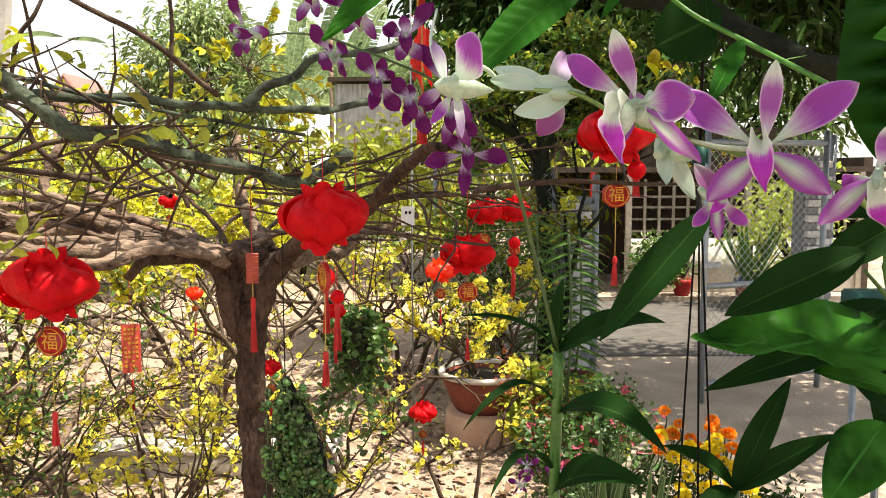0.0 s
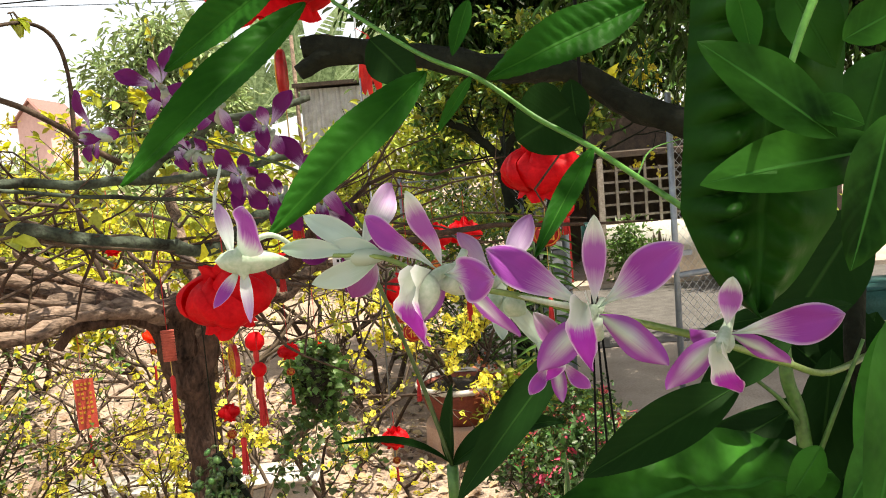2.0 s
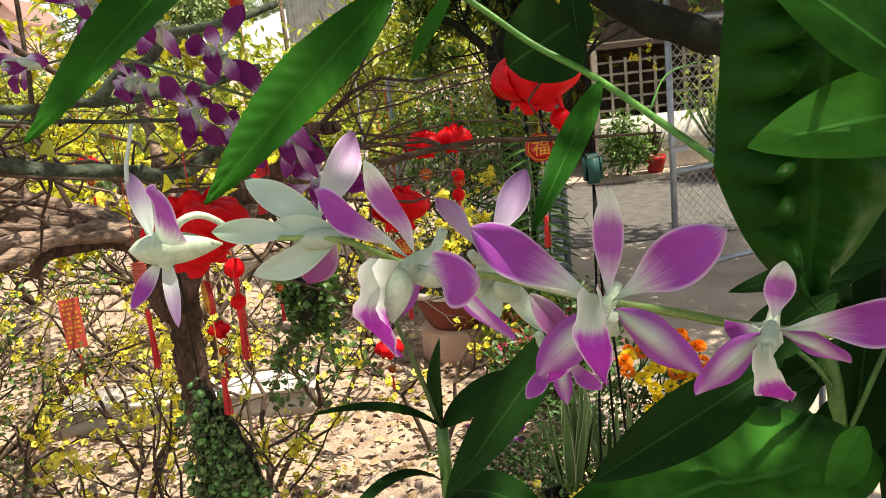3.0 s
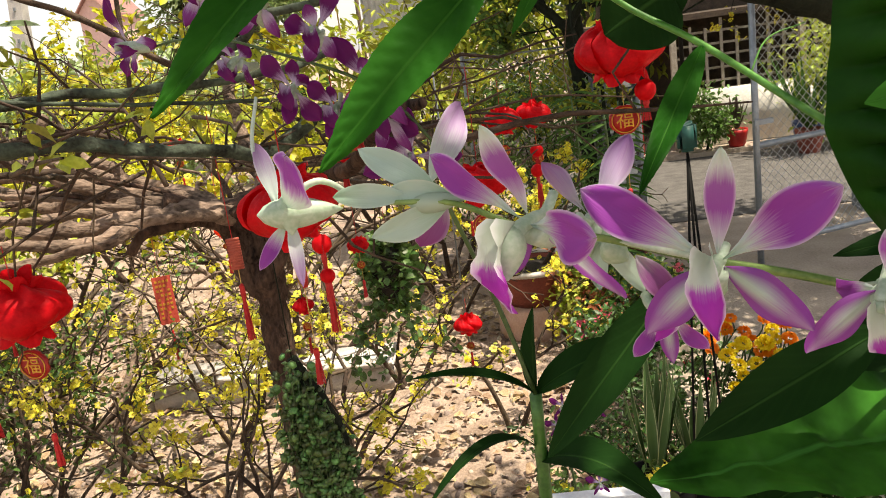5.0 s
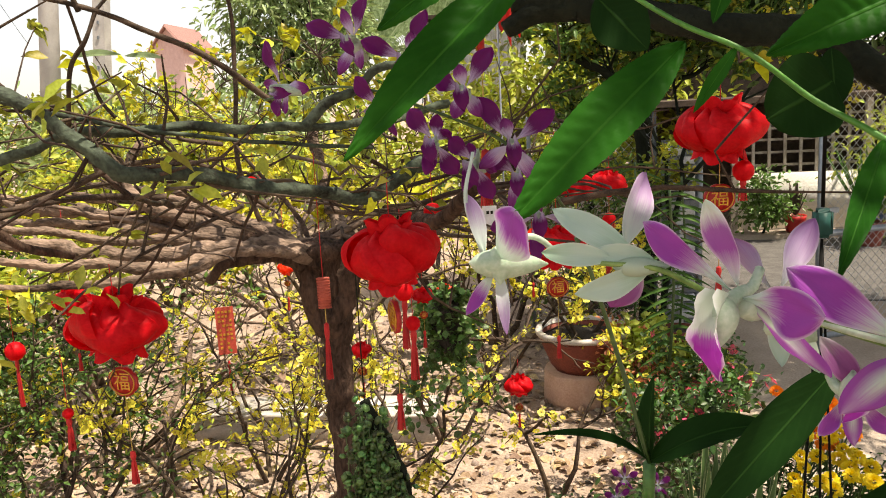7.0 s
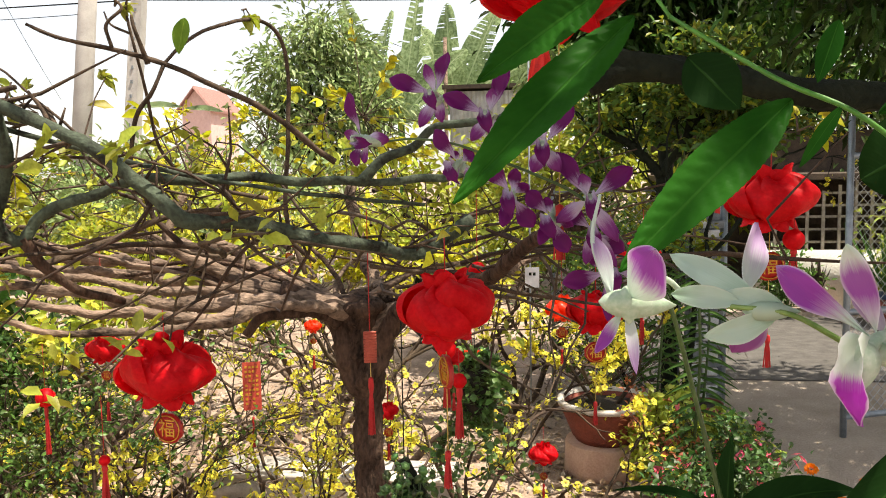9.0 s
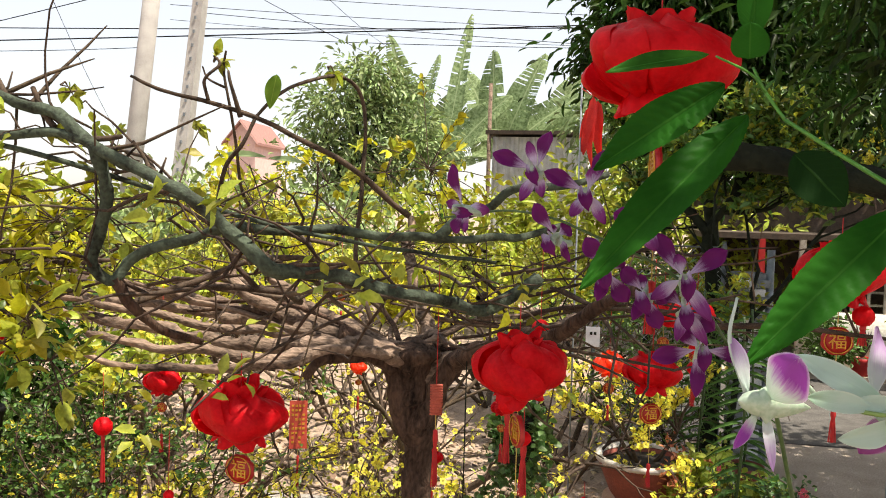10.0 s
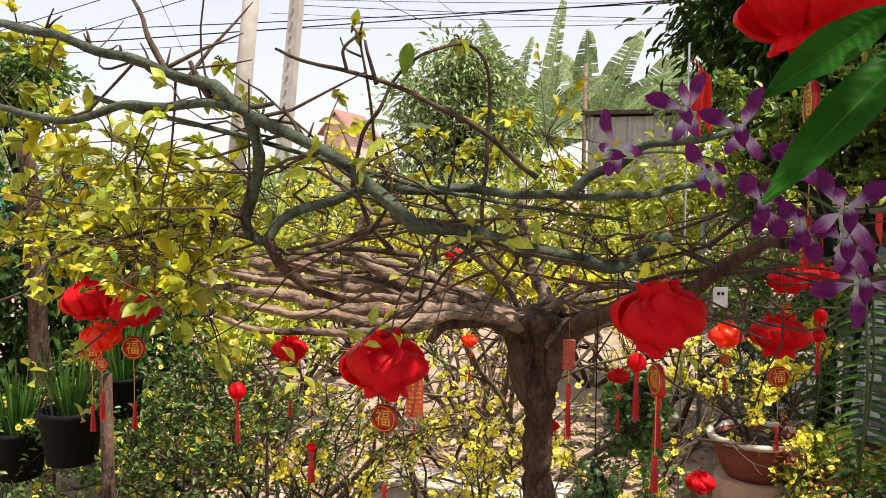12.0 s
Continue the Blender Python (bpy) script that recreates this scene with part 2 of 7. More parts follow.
FADED_PETAL = petal_material("faded_orchid_petal", [(0.0, (0.46, 0.58, 0.50)), (0.40, (0.50, 0.53, 0.54)), (0.70, (0.40, 0.28, 0.46)), (1.0, (0.34, 0.18, 0.40))], edge_amount=0.25)
LATERAL_PETAL = petal_material("lateral_orchid_sepal", [(0.0, (0.38, 0.50, 0.40)), (0.45, (0.48, 0.57, 0.52)), (0.75, (0.36, 0.19, 0.41)), (1.0, (0.38, 0.24, 0.43))], edge=(0.27, 0.05, 0.32), edge_amount=0.95, edge_from=0.06, edge_to=0.34, veins=0.18)
LIP_PURPLE = petal_material("orchid_lip", [(0.0, (0.55, 0.64, 0.52)), (0.46, (0.60, 0.66, 0.60)), (0.56, (0.44, 0.10, 0.48)), (0.66, (0.40, 0.03, 0.43)), (1.0, (0.44, 0.05, 0.47))], veins=0.10)
DEEP_PURPLE = petal_material("purple_orchid_petal", [(0.0, (0.56, 0.56, 0.66)), (0.24, (0.40, 0.30, 0.48)), (0.46, (0.100, 0.004, 0.088)), (1.0, (0.130, 0.005, 0.110))], edge=(0.16, 0.01, 0.17), edge_amount=0.3, through_light=0.22)
COLUMN = material("orchid_column", (0.36, 0.50, 0.34), (0.58, 0.66, 0.55), 0.45, 60.0, 0.15, through_light=0.25)
STEM = material("orchid_stem", (0.09, 0.17, 0.03), (0.20, 0.30, 0.08), 0.42, 40.0, 0.15)
CANE = material("leafy_cane", (0.025, 0.085, 0.012), (0.07, 0.19, 0.03), 0.42, 30.0, 0.2)
DARK_STEM = material("cane_stem", (0.022, 0.055, 0.012), (0.065, 0.12, 0.028), 0.42, 30.0, 0.2)
VINE_STEM = material("vine_stem", (0.040, 0.170, 0.015), (0.095, 0.29, 0.035), 0.42, 40.0, 0.15, through_light=0.1)
# its strong blotches paint lit patches and cast shadows onto the blade
BIG_LEAF = leaf_material("glossy_dappled_leaf", (0.016, 0.095, 0.010), (0.050, 0.20, 0.034), 0.42, 0.30, pale=(0.050, 0.21, 0.024), patchy=0.72, ribs=38.0)
ORCHID_LEAF = leaf_material("orchid_leaf", (0.009, 0.036, 0.006), (0.024, 0.07, 0.014), 0.6, 0.16)
DEEP_LEAF = leaf_material("puckered_leaf", (0.010, 0.055, 0.006), (0.020, 0.09, 0.012), 0.42, 0.20, pale=(0.017, 0.082, 0.008))
VINE_LEAF = leaf_material("vine_leaf", (0.015, 0.095, 0.008), (0.038, 0.15, 0.018), 0.5, 0.32, pale=(0.024, 0.125, 0.012))
TERRACOTTA = material("terracotta", (0.13, 0.026, 0.016), (0.27, 0.065, 0.040), 0.75, 7.0, 0.4, 12.0)
PINK_PLASTER = material("pink_plaster", (0.44, 0.27, 0.20), (0.62, 0.43, 0.34), 0.85, 8.0, 0.3, 12.0)
RIM_CEMENT = material("cement_rim", (0.40, 0.36, 0.32), (0.62, 0.57, 0.52), 0.85, 15.0, 0.3)
SOIL = material("pot_soil", (0.015, 0.012, 0.009), (0.05, 0.038, 0.028), 0.95, 30.0, 0.8)
PALE_BLOCK = material("pale_block", (0.48, 0.50, 0.52), (0.74, 0.76, 0.78), 0.8, 18.0, 0.3)
GREY_BLOCK = material("grey_block", (0.13, 0.15, 0.17), (0.24, 0.26, 0.28), 0.8, 18.0, 0.3)
STEEL = material("galvanised_steel", (0.22, 0.26, 0.30), (0.36, 0.40, 0.44), 0.5, 25.0, 0.15, metal=0.6)
WIRE = material("mesh_wire", (0.36, 0.38, 0.40), (0.55, 0.57, 0.60), 0.5, 60.0, 0.1, metal=0.5)
BLACK = material("black_plastic", (0.003, 0.003, 0.003), (0.008, 0.008, 0.007), 0.7, 30.0, 0.1, spec=0.1)
PLASTER = material("white_plaster", (0.56, 0.53, 0.47), (0.80, 0.77, 0.70), 0.9, 3.0, 0.25, 15.0)
LATTICE = material("grey_wood", (0.22, 0.18, 0.14), (0.48, 0.42, 0.35), 0.85, 22.0, 0.3)
POLE = material("pole_concrete", (0.30, 0.28, 0.26), (0.47, 0.44, 0.41), 0.85, 4.0, 0.2, 20.0)
FRESH_LEAF = leaf_material("fresh_leaf", (0.16, 0.30, 0.03), (0.30, 0.42, 0.07), 0.45, 0.5, pale=(0.22, 0.36, 0.05))
BANANA_LEAF = leaf_material("banana_leaf", (0.20, 0.29, 0.12), (0.42, 0.50, 0.29), 0.4, 0.45, pale=(0.34, 0.44, 0.23), patchy=0.35, ribs=9.0)
GRASS_LEAF = leaf_material("grassy_leaf", (0.035, 0.10, 0.02), (0.08, 0.17, 0.04), 0.5, 0.3, pale=(0.08, 0.18, 0.03))
STRAP_LEAF = leaf_material("strap_leaf", (0.045, 0.105, 0.025), (0.09, 0.17, 0.05), 0.45, 0.3, pale=(0.085, 0.17, 0.04))
PALE_EDGE_LEAF = petal_material("variegated_leaf", [(0.0, (0.05, 0.10, 0.03)), (1.0, (0.10, 0.17, 0.06))], edge=(0.50, 0.52, 0.30), edge_amount=0.95, through_light=0.15, veins=0.3)
ROUND_LEAF = material("round_fleshy_leaf", (0.030, 0.085, 0.018), (0.17, 0.27, 0.075), 0.36, 30.0, 0.1, island=0.75, through_light=0.15)
CLUMP_LEAF = material("clump_leaf", (0.045, 0.095, 0.02), (0.16, 0.27, 0.07), 0.45, 30.0, 0.1, island=0.55, through_light=0.3)
MARIGOLD_Y = material("yellow_marigold", (0.84, 0.62, 0.012), (0.93, 0.80, 0.04), 0.6, 90.0, 0.3, through_light=0.4)
MARIGOLD_O = material("orange_marigold", (0.84, 0.22, 0.005), (0.94, 0.36, 0.01), 0.6, 90.0, 0.3, through_light=0.4)
ROSE_PINK = material("pink_petal", (0.62, 0.05, 0.12), (0.80, 0.16, 0.24), 0.5, 60.0, 0.2, island=0.3, through_light=0.3)
ROSE_LEAF = material("rose_leaf", (0.022, 0.060, 0.012), (0.075, 0.15, 0.03), 0.45, 20.0, 0.15, island=0.5, through_light=0.3)
LIME_LEAF = material("lime_leaf", (0.26, 0.34, 0.03), (0.50, 0.56, 0.10), 0.45, 25.0, 0.1, island=0.35, through_light=0.4)
RUST_LEAF = material("rusty_leaf", (0.30, 0.08, 0.04), (0.50, 0.18, 0.08), 0.5, 25.0, 0.1, island=0.3, through_light=0.3)
CORRUGATED = material("grey_sheet_metal", (0.42, 0.41, 0.40), (0.72, 0.71, 0.69), 0.6, 6.0, 0.15, 15.0, metal=0.3)
ROOF_RED = material("red_roof_tile", (0.20, 0.10, 0.085), (0.31, 0.165, 0.14), 0.8, 8.0, 0.3)
HOUSE_PINK = material("pink_house_paint", (0.50, 0.33, 0.30), (0.62, 0.44, 0.40), 0.85, 5.0, 0.1)
DARK_WOOD = material("dark_brown_wood", (0.03, 0.02, 0.014), (0.09, 0.06, 0.04), 0.8, 14.0, 0.3)
TEAL_NET = material("teal_netting", (0.02, 0.22, 0.20), (0.06, 0.38, 0.34), 0.7, 30.0, 0.4, through_light=0.3)
BLUE_POT = material("blue_plastic", (0.01, 0.03, 0.10), (0.02, 0.06, 0.18), 0.4, 20.0, 0.1)
TEAL_POT = material("dark_teal_metal", (0.006, 0.040, 0.034), (0.018, 0.080, 0.070), 0.55, 20.0, 0.1, spec=0.25)
WHITE_PLASTIC = material("white_plastic", (0.62, 0.64, 0.68), (0.80, 0.82, 0.85), 0.4, 20.0, 0.1)
CLOTH_RED = material("red_banner", (0.50, 0.01, 0.01), (0.70, 0.03, 0.02), 0.6, 20.0, 0.3, through_light=0.3)
# far foliage: distance haze put into a lighter leaf colour
MANGO_LEAF = material("mango_leaf", (0.14, 0.20, 0.06), (0.30, 0.38, 0.15), 0.45, 15.0, 0.1, island=0.4, through_light=0.3)

# ---- mesh tools ----


def obj(name, mesh, mat, parent=None, label="", smooth=True):
    if mat is not None and not mesh.materials:
        mesh.materials.append(mat)
    if smooth:
        mesh.shade_smooth()
    ob = new(name, mesh)
    if parent is not None:
        ob.parent = parent
    if label:
        ob["label"] = label
    return ob


def part(name, bm, mat, parent=None, label="", smooth=True):
    """Links a bmesh as one mesh object under a thing or a part."""
    me = bpy.data.meshes.new(name)
    bm.to_mesh(me)
    bm.free()
    return obj(name, me, mat, parent, label, smooth)


def thing(name, label, category, at=(0, 0, 0), group="", kind=""):
    e = new(name)
    e.location = at
    e.empty_display_size = 0.05
    return tagged(e, label, category, group, kind)


def smooth_line(points, n=6):
    """Catmull-Rom line through a few points."""
    p = [Vector(q) for q in points]
    p = [2 * p[0] - p[1]] + p + [2 * p[-1] - p[-2]]
    out = []
    for i in range(1, len(p) - 2):
        a, b, c, d = p[i - 1], p[i], p[i + 1], p[i + 2]
        for k in range(n):
            t = k / n
            out.append(0.5 * (2 * b + (c - a) * t + (2 * a - 5 * b + 4 * c - d) * t * t + (3 * b - a - 3 * c + d) * t ** 3))
    return out + [p[-2]]


def tube(bm, line, r0, r1, seg=7, lumpy=0.0, cap=True, widths=None):
    """A round rod along a line, radius from r0 to r1, with uneven thickness."""
    line = [Vector(p) for p in line]
    n = len(line)
    ring_before, side = None, None
    for i, p in enumerate(line):
        d = (line[min(i + 1, n - 1)] - line[max(i - 1, 0)]).normalized()
        if side is None:
            side = d.orthogonal().normalized()
        side = (side - d * side.dot(d)).normalized()
        up = d.cross(side)
        r = widths(i / max(1, n - 1)) if widths else r0 + (r1 - r0) * i / max(1, n - 1)
        ring = []
        for k in range(seg):
            a = 2 * math.pi * k / seg
            w = side * math.cos(a) + up * math.sin(a)
            rr = r * (1 + lumpy * noise.noise(p * 40 + w * 2.0)) if lumpy else r
            ring.append(bm.verts.new(p + w * rr))
        if ring_before:
            for k in range(seg):
                bm.faces.new((ring_before[k], ring_before[(k + 1) % seg], ring[(k + 1) % seg], ring[k]))
        elif cap:
            bm.faces.new(ring[::-1])
        ring_before = ring
    if cap:
        bm.faces.new(ring_before)
    return bm


def box(bm, lo, hi):
    vs = [bm.verts.new((x, y, z)) for z in (lo[2], hi[2]) for y in (lo[1], hi[1]) for x in (lo[0], hi[0])]
    for f in ((0, 2, 3, 1), (4, 5, 7, 6), (0, 1, 5, 4), (2, 6, 7, 3), (0, 4, 6, 2), (1, 3, 7, 5)):
        bm.faces.new([vs[i] for i in f])
    return bm


def lathe(bm, profile, seg=28, wobble=0.0):
    """Turns a profile of (radius, height) round the z axis."""
    before = None
    for r, z in profile:
        ring = [bm.verts.new((r * math.cos(2 * math.pi * k / seg) * (1 + wobble * noise.noise((k, z * 9, 1))), r * math.sin(2 * math.pi * k / seg), z)) for k in range(seg)]
        if before:
            for k in range(seg):
                bm.faces.new((before[k], before[(k + 1) % seg], ring[(k + 1) % seg], ring[k]))
        before = ring
    return bm


def many(name, verts, faces, places, mat, parent=None, label=""):
    """One mesh of a small piece repeated at many placements (4 x 4 arrays)."""
    v = np.array(verts, float)
    m = np.array([np.array(p) for p in places], float).reshape(-1, 4, 4)
    allv = (np.einsum("nij,vj->nvi", m[:, :3, :3], v) + m[:, None, :3, 3]).reshape(-1, 3)
    f = np.array(faces, int)
    allf = (f[None] + (np.arange(len(m)) * len(v))[:, None, None]).reshape(-1, f.shape[1])
    me = bpy.data.meshes.new(name)
    me.vertices.add(len(allv))
    me.vertices.foreach_set("co", allv.ravel().astype(np.float32))
    k = f.shape[1]
    me.loops.add(len(allf) * k)
    me.loops.foreach_set("vertex_index", allf.ravel().astype(np.int32))
    me.polygons.add(len(allf))
    me.polygons.foreach_set("loop_start", np.arange(0, len(allf) * k, k, dtype=np.int32))
    me.update(calc_edges=True)
    me.validate()
    return obj(name, me, mat, parent, label)


LEAF_V = [(0, 0, 0), (-0.5, 0.40, 0.10), (0, 0.42, -0.02), (0.5, 0.40, 0.10), (-0.32, 0.75, 0.06), (0.32, 0.75, 0.06), (0, 0.78, -0.06), (0, 1, -0.14)]
LEAF_F = [(0, 2, 1), (0, 3, 2), (1, 2, 6), (1, 6, 4), (2, 3, 5), (2, 5, 6), (4, 6, 7), (6, 5, 7)]

FINE_LEAF_V, FINE_LEAF_F = [], []
for i in range(7):
    u = i / 6
    w = 0.5 * math.sin(math.pi * min(1, max(0.02, u) ** 0.85)) ** 0.85 + (0.012 if i in (0, 6) else 0)
    FINE_LEAF_V += [(-w, u, 0.16 * w - 0.18 * u * u + 0.04 * math.sin(7 * u)), (0, u, -0.18 * u * u - 0.02), (w, u, 0.16 * w - 0.18 * u * u - 0.04 * math.sin(6 * u + 1))]
for i in range(6):
    a = 3 * i
    FINE_LEAF_F += [(a, a + 1, a + 4, a + 3), (a + 1, a + 2, a + 5, a + 4)]


def blossom_piece():
    v, f = [], []
    for k in range(5):
        a = 2 * math.pi * k / 5
        c, s = math.cos(a), math.sin(a)
        n = len(v)
        for r, w, z in ((0.06, 0, 0.0), (0.30, -0.22, 0.10), (0.30, 0.22, 0.10), (0.50, -0.16, 0.08), (0.50, 0.16, 0.08)):
            v.append((r * c - w * s, r * s + w * c, z))
        f += [(n, n + 2, n + 1), (n + 1, n + 2, n + 4), (n + 1, n + 4, n + 3)]
    return v, f


BLOSSOM_V, BLOSSOM_F = blossom_piece()


def turned(rng, at, size, flat=0.0, width=1.0, towards=None):
    """A random placement; flat: how much it keeps upright."""
    if towards is None:
        d = Vector((rng.gauss(0, 1), rng.gauss(0, 1), rng.gauss(0, 1) * (1 - flat) + 0.25)).normalized()
    else:
        d = (Vector(towards) + Vector((rng.gauss(0, 0.45), rng.gauss(0, 0.45), rng.gauss(0, 0.45)))).normalized()
    q = d.to_track_quat("Y", "Z").to_matrix() @ Matrix.Rotation(rng.uniform(-1.2, 1.2), 3, "Y")
    m = q.to_4x4() @ Matrix.Diagonal((size * width, size, size, 1))
    m.translation = at
    return m


def grow(bm, rng, at, d, length, radius, depth, tips, wander=0.35, fork=(2, 3), drop=0.68, lift=0.12, seg=5, nodes=None, level=None):
    """A branch that wanders, thins and forks; the ends are gathered in tips."""
    p, line = Vector(at), [Vector(at)]
    d = Vector(d).normalized()
    steps = 4
    for i in range(steps):
        d = (d + Vector((rng.gauss(0, wander), rng.gauss(0, wander), rng.gauss(0, wander) * 0.7 + lift)) * 0.5).normalized()
        if level is not None and p.z > level:
            d = Vector((d.x, d.y, min(d.z, 0.05) - 0.08)).normalized()
        p = p + d * length / steps
        line.append(p.copy())
        if nodes is not None and depth <= 1:
            nodes.append((p.copy(), d.copy()))
    tube(bm, line, radius, radius * 0.62, seg, cap=False)
    if depth == 0:
        tips.append((p, d))
        return
    for k in range(rng.randint(*fork)):
        e = (d + Vector((rng.gauss(0, 0.7), rng.gauss(0, 0.7), rng.gauss(0, 0.45)))).normalized()
        q = line[-1] if k == 0 else line[rng.randint(2, 4)]
        grow(bm, rng, q, e, length * drop * rng.uniform(0.75, 1.2), radius * 0.6, depth - 1, tips, wander, fork, drop, lift, seg, nodes, level)


def sheet(bm, base, tip, width, normal, sag=0.0, fold=0.15, ripple=0.0, shape=0.9, along=14, across=6, twist=0.0, curl=0.0, blunt=1.0):
    """A blade from base to tip: sag bends it against its normal, fold makes a V of it; (u, v) run along and across."""
    base, tip, normal = Vector(base), Vector(tip), Vector(normal).normalized()
    d = tip - base
    length = d.length
    d.normalize()
    side0 = d.cross(normal).normalized()
    nrm0 = side0.cross(d)
    uvl = bm.loops.layers.uv.verify()
    grid = []
    for i in range(along + 1):
        u = i / along
        w = width * (math.sin(math.pi * min(1, u ** shape)) ** blunt if 0 < u < 1 else 0.0) + width * 0.02
        rot = Matrix.Rotation(twist * u, 3, d)
        side, nrm = rot @ side0, rot @ nrm0
        mid = base + d * length * u + nrm0 * (-sag * length * (u * u - u * 0.0) + sag * length * u * 1.0 * (1 if curl == 0 else 0)) - nrm0 * curl * length * u ** 3
        row = []
        for k in range(across + 1):
            v = 2 * k / across - 1
            z = fold * w * abs(v) + ripple * width * math.sin(9 * u + 2.5 * v * v) * abs(v)
            row.append((bm.verts.new(mid + side * (v * w / 2) + nrm * z), u, (v + 1) / 2))
        grid.append(row)
    for i in range(along):
        for k in range(across):
            q = (grid[i][k], grid[i + 1][k], grid[i + 1][k + 1], grid[i][k + 1])
            f = bm.faces.new([a[0] for a in q])
            for loop, a in zip(f.loops, q):
                loop[uvl].uv = (a[1], a[2])
    return bm


def letters(text, size, depth=0.0006):
    """A word as a flat solid mesh with its middle at the origin, in the xy plane."""
    cu = bpy.data.curves.new("letters", "FONT")
    cu.body, cu.size, cu.extrude, cu.align_x, cu.align_y = text, size, depth, "CENTER", "CENTER"
    ob = bpy.data.objects.new("letters", cu)
    scene.collection.objects.link(ob)
    bpy.context.view_layer.update()
    me = bpy.data.meshes.new_from_object(ob.evaluated_get(bpy.context.evaluated_depsgraph_get()))
    bpy.data.objects.remove(ob)
    return me

# ---- ground ----


def ground_height(x, y):
    return 0.03 * noise.noise((x * 0.9, y * 0.9, 0)) + 0.012 * noise.noise((x * 4, y * 4, 3))


def build_ground():
    bm = bmesh.new()
    xs = [-900, -200, -60, -25, -12] + [-8 + 0.12 * i for i in range(92)] + [4, 6, 12, 25, 60, 200, 900]
    ys = [-900, -200, -60, -20, -6, -2] + [0.4 + 0.12 * i for i in range(60)] + [9, 12, 20, 40, 90, 200, 900]
    rows = [[bm.verts.new((x, y, ground_height(x, y) - 0.02 if -8 <= x <= 3.1 and 0.4 <= y <= 7.6 else -0.04)) for x in xs] for y in ys]
    for a, b in zip(rows, rows[1:]):
        for i in range(len(xs) - 1):
            bm.faces.new((a[i], a[i + 1], b[i + 1], b[i]))
    g = part("ground", bm, DIRT)
    tagged(g, "packed pale tan earth with pebbles and fallen leaves", "ground", kind="structure")
    rng = random.Random(5)
    places = []
    for _ in range(5200):
        y = 1.6 + 4.6 * rng.random() ** 1.2
        x = rng.uniform(-0.75 * y - 0.6, 0.75)
        s = rng.uniform(0.006, 0.026)
        m = Matrix.LocRotScale((x, y, ground_height(x, y) - 0.02 + s * 0.2), Euler((rng.random(), rng.random(), rng.random() * 6)), (s, s * rng.uniform(0.6, 1), s * 0.55))
        places.append(m)
    ico_v = [(1, 0, 0), (-1, 0, 0), (0, 1, 0), (0, -1, 0), (0, 0, 1), (0, 0, -1), (0.6, 0.6, 0.5), (-0.6, 0.6, 0.5), (-0.6, -0.6, 0.5), (0.6, -0.6, 0.5)]
    ico_f = [(4, 0, 6), (4, 6, 2), (4, 2, 7), (4, 7, 1), (4, 1, 8), (4, 8, 3), (4, 3, 9), (4, 9, 0), (0, 2, 6), (2, 1, 7), (1, 3, 8), (3, 0, 9)]
    tagged(many("pebbles", ico_v, ico_f, places, GRAVEL), "tan and grey pebbles lying on the earth", "pebbles", kind="stuff")
    places = []
    for _ in range(3600):
        y = 1.5 + 4.4 * rng.random()
        x = rng.uniform(-0.75 * y - 0.6, 0.9)
        s = rng.uniform(0.02, 0.05)
        places.append(Matrix.LocRotScale((x, y, ground_height(x, y) - 0.008), Euler((rng.gauss(0, 0.35), rng.gauss(0, 0.35), rng.random() * 6.3)), (s, s * 1.6, s * 1.4)))
    tagged(many("fallen_leaves", LEAF_V, LEAF_F, places, LITTER), "dry brown and tan fallen leaves on the earth", "fallen leaves", kind="stuff")
    bm = bmesh.new()
    box(bm, (0.72, -3, -0.06), (6.5, 6.2, 0.012))
    tagged(part("pavement", bm, CONCRETE, smooth=False), "bare grey concrete yard with dappled shade", "pavement", kind="structure")
    bm = bmesh.new()
    box(bm, (0.25, 6.2, -0.06), (30, 8.75, 0.02))
    tagged(part("road", bm, ASPHALT, smooth=False), "narrow grey asphalt lane outside the gate", "road", kind="structure")
    bm = bmesh.new()
    box(bm, (1.2, 8.75, -0.06), (8, 12, 0.07))
    tagged(part("kerb", bm, CONCRETE, smooth=False), "low pale concrete kerb along the lane", "kerb", kind="structure")


build_ground()

# ---- the flat-trained apricot tree ----
TREE_AT = (-0.485, 2.08, 0.0)
tree = thing("apricot_tree", "flat-trained old apricot tree with rough brown trunk and bare twisted limbs", "tree", TREE_AT)


def limb(name, points, r0, r1, mat, label="", seg=9, lumpy=0.25, n=6):
    bm = bmesh.new()
    line = smooth_line(points, n)
    tube(bm, [Vector(p) - Vector(TREE_AT) + noise.noise_vector(Vector(p) * 11) * r0 * 0.95 for p in line], r0, r1, seg, lumpy)
    return part(name, bm, mat, tree, label)


bm = bmesh.new()
tube(bm, [Vector(p) - Vector(TREE_AT) + noise.noise_vector(Vector(p) * 8) * 0.016 for p in smooth_line([(-0.474, 2.08, -0.06), (-0.482, 2.08, 0.40), (-0.491, 2.08, 0.756), (-0.497, 2.085, 0.904), (-0.500, 2.085, 1.024), (-0.504, 2.08, 1.13), (-0.512, 2.08, 1.215), (-0.518, 2.07, 1.262), (-0.520, 2.068, 1.285)], 7)], 0.04, 0.04, 22, 0.42,
     widths=lambda u: 0.039 - 0.003 * min(1, u / 0.4) + 0.026 * max(0, min(1, (u - 0.50) / 0.30)) - 0.055 * max(0, (u - 0.88) / 0.12) ** 2)
part("trunk", bm, BARK, tree, "rough furrowed brown trunk that widens to the fork")
